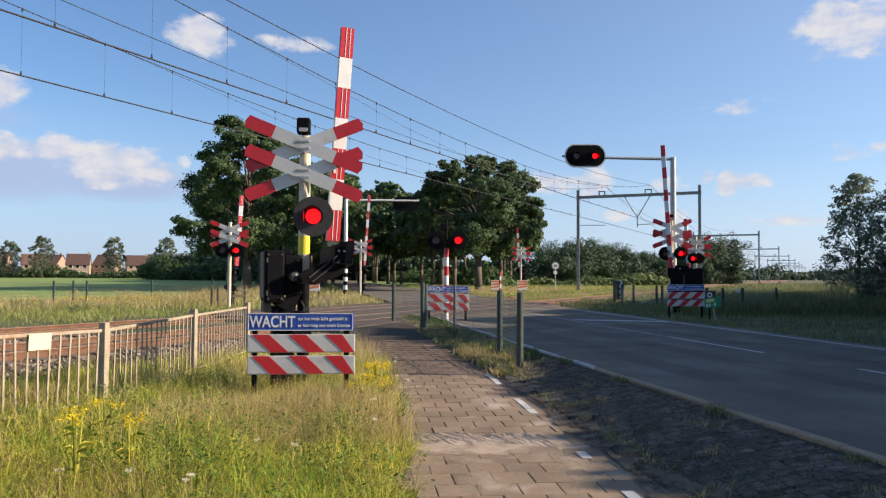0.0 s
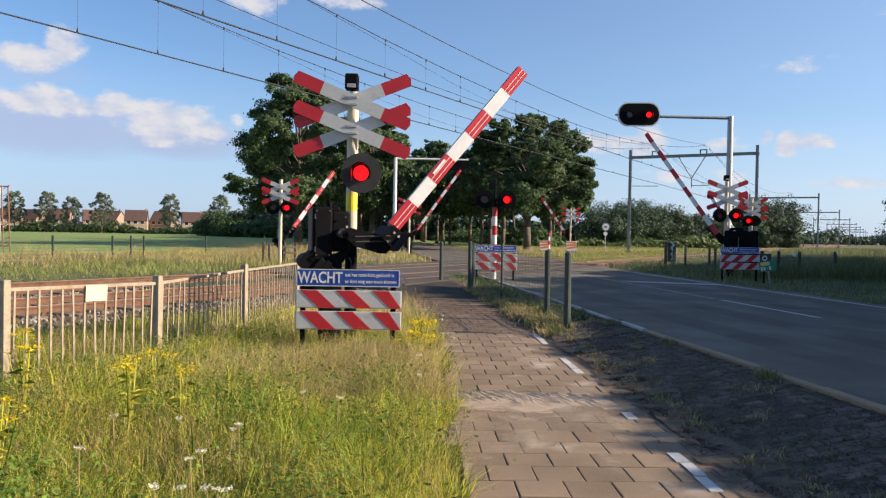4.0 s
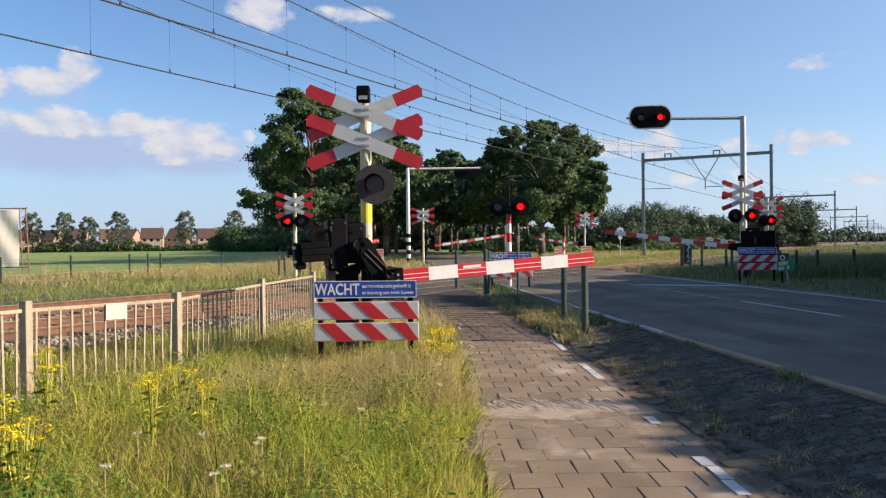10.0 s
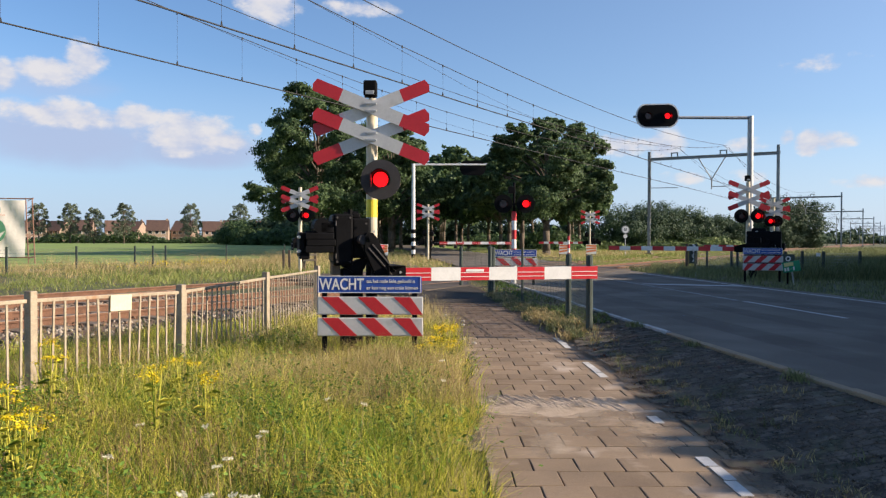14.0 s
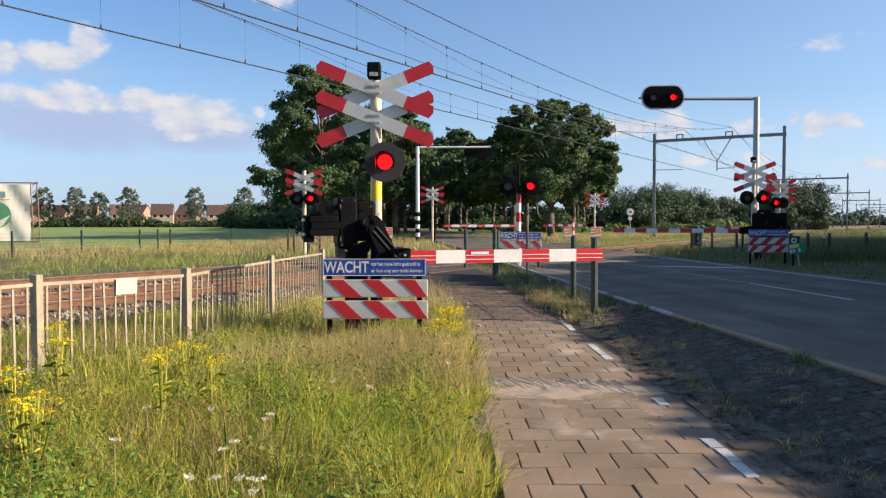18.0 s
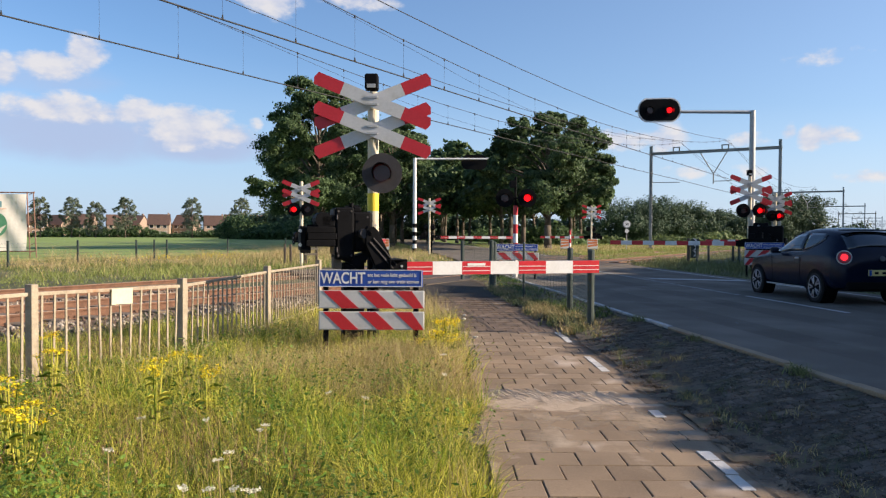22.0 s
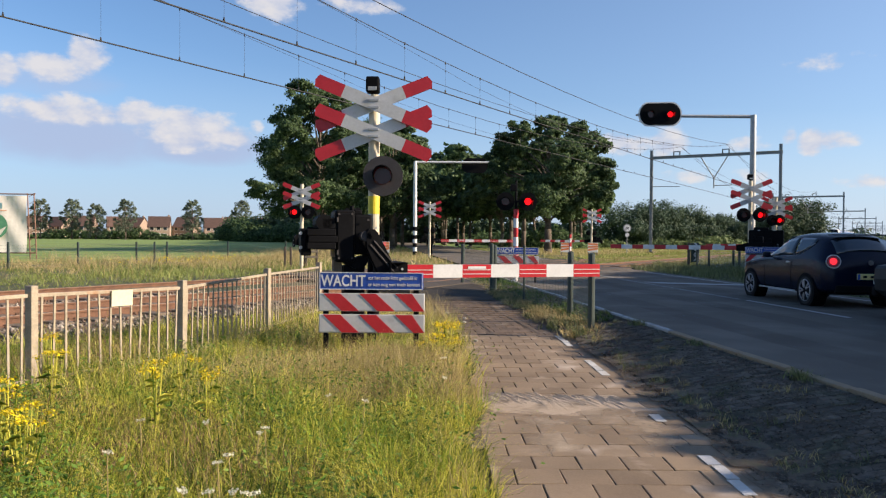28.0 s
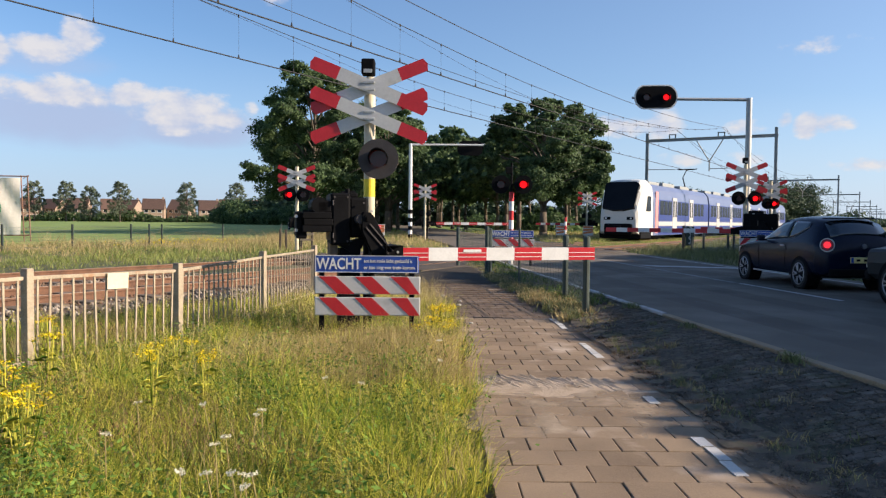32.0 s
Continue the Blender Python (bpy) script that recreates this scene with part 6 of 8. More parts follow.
        for i in range(24):
            a = 2 * math.pi * i / 24
            pts.append((c + (hw - hh * 0.85) * (1 if math.cos(a) > 0 else -1) + hh * 0.85 * math.cos(a), 6.78 + hh * math.sin(a)))
        prism(bm, pts, 0.08, None if front else Matrix.Translation((0, -0.2, -0.3)))
        panel = part("lamp_panel", bm, M["white"] if front else M["black"], t, "white rimmed black lamp panel")
        bm = B()
        prism(bm, [(c + (x - c) * 0.94, 6.78 + (z - 6.78) * 0.9) for x, z in pts], 0.1, None if front else Matrix.Translation((0, -0.2, -0.3)))
        part("panel_face", bm, M["black"], panel)
        if front:
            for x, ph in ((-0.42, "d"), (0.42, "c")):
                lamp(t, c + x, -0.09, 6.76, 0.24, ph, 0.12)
        bm = B()
        tube(bm, (c - hw - 0.1, 0, 6.75), (c - hw + 0.1, 0, 6.75), 0.05, seg=8)
        part("end_cap", bm, M["steel"], t)


# ---- fences and small fixtures ----


def build_fences():
    # picket fence between the grass and the tracks
    pts = [(-5.35, 3.2), (-4.55, 5.1), (-3.72, 7.07), (-2.95, 8.9), (-2.5, 11.3), (-2.18, 14.1)]
    tops = [1.0, 1.0, 1.0, 0.955, 1.0, 1.0]
    fence = empty("picket_fence", Matrix(), "low weathered steel picket fence beside the tracks", "fence")
    bm = B()
    box(bm, (0, 0, 0), (0.088, 0.075, 1.2), 0.006)
    p0 = part("post", bm, M["post"], fence)
    bm = B()
    box(bm, (0, 0, 0), (0.022, 0.012, 0.86), 0.0)
    k0 = part("picket", bm, M["post"], fence)
    first = True
    for i, ((x, y), z) in enumerate(zip(pts, tops)):
        ob = p0 if i == 0 else new("post", p0.data)
        ob.parent, ob.matrix_basis = fence, pose(x, y, z - 0.58, 0, 0, -23)
    for (a, za), (b, zb) in zip(list(zip(pts, tops)), list(zip(pts, tops))[1:]):
        va, vb = Vector((*a, za - 0.07)), Vector((*b, zb - 0.07))
        rz = math.degrees(math.atan2(vb.y - va.y, vb.x - va.x))
        for dz in (0.0, -0.78):
            bm = B()
            d = vb - va
            m = Matrix.Translation((va + vb) / 2 + Vector((0, 0, dz))) @ d.to_track_quat("X", "Z").to_matrix().to_4x4()
            box(bm, (0, 0, 0), (d.length - 0.1, 0.03, 0.035 if dz == 0 else 0.03), 0.004, m)
            part("rail", bm, M["post"], fence)
        n = max(8, int((vb - va).length / 0.135))
        for j in range(n):
            k = (j + 0.75) / (n + 0.5)
            p = va + (vb - va) * k
            ob = k0 if first else new("picket", k0.data)
            first = False
            ob.parent = fence
            ob.matrix_basis = pose(p.x, p.y, p.z - 0.42, random.uniform(-1.5, 1.5), random.uniform(-1.5, 1.5), rz)
    # white plate on the fence
    bm = B()
    box(bm, (0, 0, 0), (0.285, 0.006, 0.165), 0.002)
    plate = tagged(part("fence_plate", bm, M["cream"]), "blank white metal plate hung on a picket fence", "plate")
    plate.matrix_basis = pose(-3.28, 8.02, 0.835, 0, 1.5, 67)
    # dark posts with wire mesh between path and road
    mesh_fence = empty("mesh_fence", Matrix(), "dark green posts with thin wire mesh along the path", "fence")
    posts = [(2.33, 11.6, 1.26), (2.34, 13.5, 1.25), (1.85, 16.4, 1.32), (1.33, 18.9, 1.34), (1.42, 19.1, 1.3), (0.7, 21.6, 1.3)]
    for x, y, h in posts:
        bm = B()
        g = height(x, y)
        tube(bm, (x, y, g - 0.1), (x, y, h), 0.025 if y == 16.4 else 0.052, seg=10)
        tube(bm, (x, y, h), (x, y, h + 0.02), 0.028 if y == 16.4 else 0.055, 0.02, seg=10)
        part("post", bm, M["green_post"], mesh_fence)
    for (x0, y0, h0), (x1, y1, h1) in zip(posts, posts[1:]):
        bm = B()
        if abs(y1 - y0) > 0.5:
            for k in range(15):
                z = 0.1 + k * 0.068
                tube(bm, (x0, y0, z + height(x0, y0)), (x1, y1, z + height(x1, y1)), 0.003, seg=3)
            n = int(abs(y1 - y0) / 0.09)
            for k in range(n):
                f = k / n
                x, y = x0 + (x1 - x0) * f, y0 + (y1 - y0) * f
                tube(bm, (x, y, height(x, y) + 0.1), (x, y, height(x, y) + 1.05), 0.003, seg=3)
            part("wire_mesh", bm, M["green_post"], mesh_fence)
        else:
            bm.free()
    # wire fence beyond the tracks
    field_fence = empty("field_fence", Matrix(), "thin dark wire fence along the field", "fence")
    fp = [(-21.5, 27.5), (-17.3, 31), (-15.9, 34), (-14.7, 37.5), (-14.3, 38.8), (-13.95, 39.6), (-12.3, 45), (-10.3, 52), (-9.2, 57)]
    for x, y in fp:
        bm = B()
        box(bm, (x, y, 0.55), (0.08, 0.08, 1.25), 0.008)
        part("post", bm, M["green_post"], field_fence)
    for a, b in zip(fp, fp[1:]):
        for k in range(7):
            bm = B()
            z = 0.2 + 0.14 * k
            tube(bm, (*a, z), (*b, z), 0.006, seg=3)
            part("wire_strand", bm, M["green_post"], field_fence)


def build_extras():
    # banner in a rusty frame by the field
    ban = empty("field_banner", pose(-25.6, 44, 0.0, 0, 0, 6), "pale worn banner with a green emblem in a rusty frame", "banner")
    bm = B()
    n, m = 16, 12
    vs = [[bm.verts.new((-2.2 + 4.2 * i / n, 0.06 * math.sin(i * 1.1 + j * 0.7), 0.45 + 3.25 * j / m)) for i in range(n + 1)] for j in range(m + 1)]
    for j in range(m):
        for i in range(n):
            bm.faces.new((vs[j][i], vs[j][i + 1], vs[j + 1][i + 1], vs[j + 1][i]))
    cloth = part("cloth", bm, M["tarp"], ban, smooth=True)
    bm = B()
    tube(bm, (0.25, -0.075, 1.95), (0.25, -0.068, 1.95), 0.74, seg=28)
    part("emblem", bm, M["logo"], cloth, "round green emblem")
    bm = B()
    for v in tube(bm, (-0.2, -0.082, 1.85), (-0.2, -0.077, 1.85), 0.4, seg=24):
        v.co.z = 1.85 + (v.co.z - 1.85) * 0.8
    part("emblem_heart", bm, M["lush"], cloth, "lime green heart of the emblem")
    bm = B()
    prism(bm, [(-1.1, 1.25), (-0.5, 1.12), (0.5, 1.3), (0.95, 1.95), (0.35, 1.62), (-0.4, 1.55), (-1.1, 1.6)], 0.005, Matrix.Translation((0, -0.0865, 0)))
    part("emblem_leaf", bm, M["tarp"], cloth)
    for x, w in ((-0.35, 0.62), (0.45, 0.5)):
        bm = B()
        box(bm, (x, -0.072, 3.12), (w, 0.006, 0.34), 0.002)
        part("print_bar", bm, M["teal"], cloth, "grey teal bar of lettering")
    bm = B()
    box(bm, (0.1, -0.072, 2.85), (1.7, 0.006, 0.03))
    part("print_line", bm, M["orange"], cloth)
    for x in (2.05, 2.4):
        bm = B()
        tube(bm, (x + 0.1, 0.1, 0), (x - 0.05, 0.1, 3.85), 0.035, seg=6)
        part("upright", bm, M["rust"], ban)
    for k in range(9):
        bm = B()
        z = 0.3 + k * 0.42
        tube(bm, (2.1, 0.1, z), (2.42, 0.1, z + 0.2), 0.018, seg=4)
        part("lattice_bar", bm, M["rust"], ban)
    bm = B()
    tube(bm, (-2.4, 0.1, 3.8), (2.42, 0.1, 3.8), 0.035, seg=6)
    part("crossbar", bm, M["rust"], ban)
    bm = B()
    tube(bm, (-2.4, 0.1, 0.42), (2.42, 0.1, 0.42), 0.035, seg=6)
    part("crossbar", bm, M["rust"], ban)
    # round speed sign beyond the road
    t = empty("round_sign", pose(14.9, 60.5, 0.1), "round white traffic sign on a thin pole", "traffic sign")
    bm = B()
    tube(bm, (0, 0, 0), (0, 0, 2.5), 0.03, seg=8)
    part("pole", bm, M["steel"], t)
    bm = B()
    tube(bm, (0, -0.05, 2.25), (0, -0.03, 2.25), 0.32, seg=24)
    part("rim", bm, M["mast"], t)
    bm = B()
    tube(bm, (0, -0.06, 2.25), (0, -0.045, 2.25), 0.25, seg=24)
    face = part("white_face", bm, M["white"], t)
    lettering("50", 0.26, M["black"], face, Matrix.Translation((0, -0.063, 2.24)) @ Matrix.Rotation(radians(90), 4, "X"), align="CENTER")
    bm = B()
    tube(bm, (0, -0.05, 1.72), (0, -0.03, 1.72), 0.16, seg=20)
    part("lower_plate", bm, M["white"], t)
    # guard boards beyond the crossing
    for x0, y0 in ((9.0, 54.0), (10.9, 54.0), (-3.4, 48.0)):
        t = empty("guard_board", pose(x0, y0, 0.15), "weathered orange and white guard board on posts", "guard board", "guard boards")
        for dx in (-0.3, 0.3):
            bm = B()
            box(bm, (dx, 0.03, 0.45), (0.08, 0.06, 0.9), 0.01)
            part("post", bm, M["bark"], t)
        bm = B()
        box(bm, (0, 0, 0.72), (0.72, 0.03, 0.68), 0.01)
        b = part("board", bm, M["white"], t)
        for k in range(3):
            bm = B()
            prism(bm, [(-0.34, 0.48 + k * 0.22), (-0.34, 0.6 + k * 0.22), (0.34, 0.72 + k * 0.15), (0.34, 0.58 + k * 0.15)], 0.004, Matrix.Translation((0, -0.0185, 0)))
            part("orange_band", bm, M["orange"], b)
    # banded marker post
    t = empty("marker_post", pose(8.7, 50.5, 0.15), "slim red and white banded marker post", "marker post")
    for i in range(6):
        bm = B()
        tube(bm, (0, 0, i * 0.27), (0, 0, (i + 1) * 0.27), 0.07, seg=10)
        part("band", bm, M["red"] if i % 2 else M["white"], t)
    bm = B()
    tube(bm, (0, 0, 1.62), (0, 0, 2.6), 0.03, seg=8)
    part("mast_tube", bm, M["black"], t)
    # low rail fence beside the far track
    t = empty("rail_fence", Matrix(), "short weathered rail fence beside the far track", "fence")
    for x in (-6.57, -6.32, -5.67, -5.21):
        bm = B()
        box(bm, (x, 33, 0.55), (0.09, 0.09, 1.0), 0.01)
        part("post", bm, M["bark"], t)
    for z in (0.62, 0.85):
        bm = B()
        box(bm, (-5.44, 32.94, z), (0.62, 0.03, 0.09), 0.008)
        part("rail", bm, M["post"], t)
    # low mesh fence by the tracks behind the shady verge, with a chevron board at its end
    t = empty("chevron_board", pose(12.5, 37.5, 0.1, 0, 0, -4), "dark board with white chevrons at the fence's end", "chevron board")
    bm = B()
    box(bm, (-0.2, 0.05, 0.6), (0.14, 0.1, 1.3), 0.015)
    part("post", bm, M["bark"], t)
    bm = B()
    box(bm, (0.08, 0, 0.75), (0.4, 0.03, 0.95), 0.01)
    b = part("board", bm, M["green_post"], t)
    for k in range(3):
        bm = B()
        z = 0.36 + 0.3 * k
        prism(bm, [(-0.06, z), (0.04, z), (0.16, z + 0.14), (0.04, z + 0.28), (-0.06, z + 0.28), (0.06, z + 0.14)], 0.004, Matrix.Translation((0.06, -0.018, 0)))
        part("chevron", bm, M["white"], b)
    for pts, nm in (([(12.62, 37.3), (12.74, 36.0), (12.93, 33.5), (12.95, 32.9), (12.6, 29.6)], "dark posts and wire mesh beside the tracks"), ([(12.6, 27.6), (13.41, 28.0), (14.19, 28.0), (16.2, 29.2)], "grey mesh fence standing in tall verge grass")):
        t = empty("mesh_fence", Matrix(), nm, "fence", "trackside mesh fences")
        for x, y in pts:
            bm = B()
            box(bm, (x, y, 0.55), (0.09, 0.09, 1.15), 0.01)
            part("post", bm, M["green_post"], t)
        for (x0, y0), (x1, y1) in zip(pts, pts[1:]):
            bm = B()
            for k in range(9):
                tube(bm, (x0, y0, 0.15 + 0.11 * k), (x1, y1, 0.15 + 0.11 * k), 0.004, seg=3)
            n = int(math.hypot(x1 - x0, y1 - y0) / 0.12)
            for k in range(n):
                x, y = x0 + (x1 - x0) * k / n, y0 + (y1 - y0) * k / n
                tube(bm, (x, y, 0.12), (x, y, 1.06), 0.004, seg=3)
            part("wire_mesh", bm, M["mast"], t)
    bm = B()
    box(bm, (0, 0, 0), (0.15, 0.006, 0.13), 0.002)
    ob = tagged(part("small_plate", bm, M["white"]), "small white plate on a mesh fence", "plate")
    ob.matrix_basis = pose(13.97, 27.94, 1.0, 0, 5, 0)
    # green route sign before the right warning sign
    t = empty("route_sign", pose(10.98, 23.4, 0.12, 0, -9, -4), "tilted green and yellow cycle route sign", "route sign")
    bm = B()
    box(bm, (0, 0, 0.6), (0.52, 0.015, 0.32), 0.006)
    b = part("green_board", bm, M["green_sign"], t)
    bm = B()
    box(bm, (-0.08, -0.011, 0.68), (0.28, 0.006, 0.11))
    part("yellow_field", bm, M["plate"], b)
    bm = B()
    for k in range(4):
        box(bm, (-0.2 + 0.085 * k, -0.011, 0.535), (0.055 if k != 2 else 0.02, 0.006, 0.11 if k != 2 else 0.03))
    part("print_bar", bm, M["white"], b)
    bm = B()
    tube(bm, (0, 0.03, 0), (0, 0.03, 0.75), 0.025, seg=8)
    part("post", bm, M["steel"], t)
    # dark plate with a white ring beside the warning sign
    t = empty("ring_plate", pose(11.06, 24.02, 0.12, 0, 0, -4), "small dark plate with a white ring on a post", "plate")
    bm = B()
    box(bm, (0, 0, 0.81), (0.4, 0.02, 0.3), 0.008)
    b = part("board", bm, M["green_post"], t)
    bm = B()
    for i in range(16):
        a, c = 2 * math.pi * i / 16, 2 * math.pi * (i + 1) / 16
        prism(bm, [(0.045 * math.cos(a), 0.82 + 0.045 * math.sin(a)), (0.085 * math.cos(a), 0.82 + 0.085 * math.sin(a)), (0.085 * math.cos(c), 0.82 + 0.085 * math.sin(c)), (0.045 * math.cos(c), 0.82 + 0.045 * math.sin(c))], 0.004, Matrix.Translation((0, -0.0125, 0)))
    part("white_ring", bm, M["white"], b)
    bm = B()
    box(bm, (0, 0.025, 0.42), (0.05, 0.03, 0.9), 0.005)
    part("post", bm, M["black"], t)


def build_houses():
    def house(w, d, h, roof_h):
        t = empty("terraced_house", Matrix(), "brick house with a dark tiled pitched roof", "house", "row of houses")
        bm = B()
        box(bm, (0, 0, h / 2), (w, d, h))
        prism(bm, [(-d / 2, h), (d / 2, h), (0, h + roof_h - 0.2)], w - 0.1, Matrix.Rotation(radians(90), 4, "Z"))
        part("wall", bm, M["brick"], t)
        bm = B()
        for s in (-1, 1):
            e = 0.5
            a = math.atan2(roof_h, d / 2)
            ln = math.hypot(roof_h, d / 2) + e
            m = Matrix.Translation((0, s * (d / 4 + 0.12), h + roof_h / 2 - 0.05)) @ Matrix.Rotation(-s * a, 4, "X")
            box(bm, (0, 0, 0.08), (w + 0.3, ln, 0.14), m=m)
        roof = part("roof", bm, M["roof"], t)
        bm = B()
        box(bm, (w * 0.42, 0, h + roof_h), (0.7, 0.7, 1.6), 0.05)
        part("chimney", bm, M["brick"], roof)
        for zz, hh in ((1.5, 1.6), (4.1, 1.3)):
            for x in (-w * 0.3, 0.0, w * 0.3):
                bm = B()
                box(bm, (x, -d / 2 - 0.01, zz), (1.5, 0.1, hh), 0.02)
                f = part("window", bm, M["white"], t)
                bm = B()
                box(bm, (x, -d / 2 - 0.055, zz), (1.3, 0.04, hh - 0.2))
                part("pane", bm, M["pane"], f)
        bm = B()
        box(bm, (w * 0.15, -d / 2 - 0.02, 1.05), (0.95, 0.1, 2.1), 0.02)
        part("door", bm, M["green_post"], t)
        return t

    first = house(8.0, 8.5, 4.8, 3.9)
    xs = [(22, 0), (75, 20), (118, -15), (160, 10), (218, 25), (250, -10), (292, 15), (340, -8), (388, 20), (425, 0), (470, 30)]
    for i, (px, rz) in enumerate(xs):
        y = 300 + (i % 3) * 9
        m = pose((px - 784) / 1358 * y, y, 0, 0, 0, rz)
        if i == 0:
            first.matrix_basis = m
        else:
            copy_thing(first, m)

# ---- vehicles ----


def wheel(t, x, y, r, w, name="wheel"):
    bm = B()
    tube(bm, (-w / 2, 0, 0), (w / 2, 0, 0), r, seg=28)
    es = [e for e in bm.edges if len(e.link_faces) == 2 and e.calc_face_angle(0) > 1.2]
    bmesh.ops.bevel(bm, geom=es, offset=0.03, segments=2, affect="EDGES")
    wh = part(name, bm, M["rubber"], t)
    wh.matrix_basis = pose(x, y, r)
    s = 1 if x > 0 else -1
    bm = B()
    tube(bm, (s * (w / 2 - 0.03), 0, 0), (s * (w / 2 + 0.004), 0, 0), r * 0.72, r * 0.71, seg=24)
    rim = part("rim", bm, M["black"], wh)
    for k in range(5):
        bm = B()
        for d in (-0.2, 0.2):
            a = 2 * math.pi * k / 5 + d
            p = Vector((s * (w / 2 + 0.008), 0.06 * math.cos(a - d), 0.06 * math.sin(a - d)))
            q = Vector((s * (w / 2 + 0.008), r * 0.69 * math.cos(a), r * 0.69 * math.sin(a)))
            tube(bm, p, q, 0.017, 0.012, seg=6)
        part("spoke", bm, M["alloy"], rim, "bright alloy spoke")
    bm = B()
    n = 28
    for k in range(n):
        a, b = 2 * math.pi * k / n, 2 * math.pi * (k + 1) / n
        tube(bm, (s * (w / 2 + 0.006), r * 0.7 * math.cos(a), r * 0.7 * math.sin(a)), (s * (w / 2 + 0.006), r * 0.7 * math.cos(b), r * 0.7 * math.sin(b)), 0.01, seg=5)
    part("rim_ring", bm, M["alloy"], rim)
    return wh


def loft(bm, stations, mi=0, cap=True):
    """Joins rings of equal corner count into a closed skin."""
    rings = [[bm.verts.new(p) for p in ring] for ring in stations]
    n = len(rings[0])
    fs = []
    for a, b in zip(rings, rings[1:]):
        for i in range(n):
            fs.append(bm.faces.new((a[i], a[(i + 1) % n], b[(i + 1) % n], b[i])))
    if cap:
        fs.append(bm.faces.new(rings[0]))
        fs.append(bm.faces.new(rings[-1][::-1]))
    for f in fs:
        f.material_index = mi
    bmesh.ops.recalc_face_normals(bm, faces=fs)
    return rings


def body_ring(y, half, z0, z1, belt, tuck=0.06, crown=0.03):
    """A car's lower-body section at y: sill, swell at the belt, shoulder, flat top."""
    pts = [(-half * 0.82, z0), (-half * 0.97, z0 + 0.10), (-half, belt * 0.62 + z0 * 0.38), (-half * 0.975, belt), (-half * 0.93, z1 - 0.03), (-half * 0.6, z1 + crown * 0.6), (0, z1 + crown)]
    full = pts + [(-x, z) for x, z in pts[-2::-1]]
    return [(x, y, z) for x, z in full]


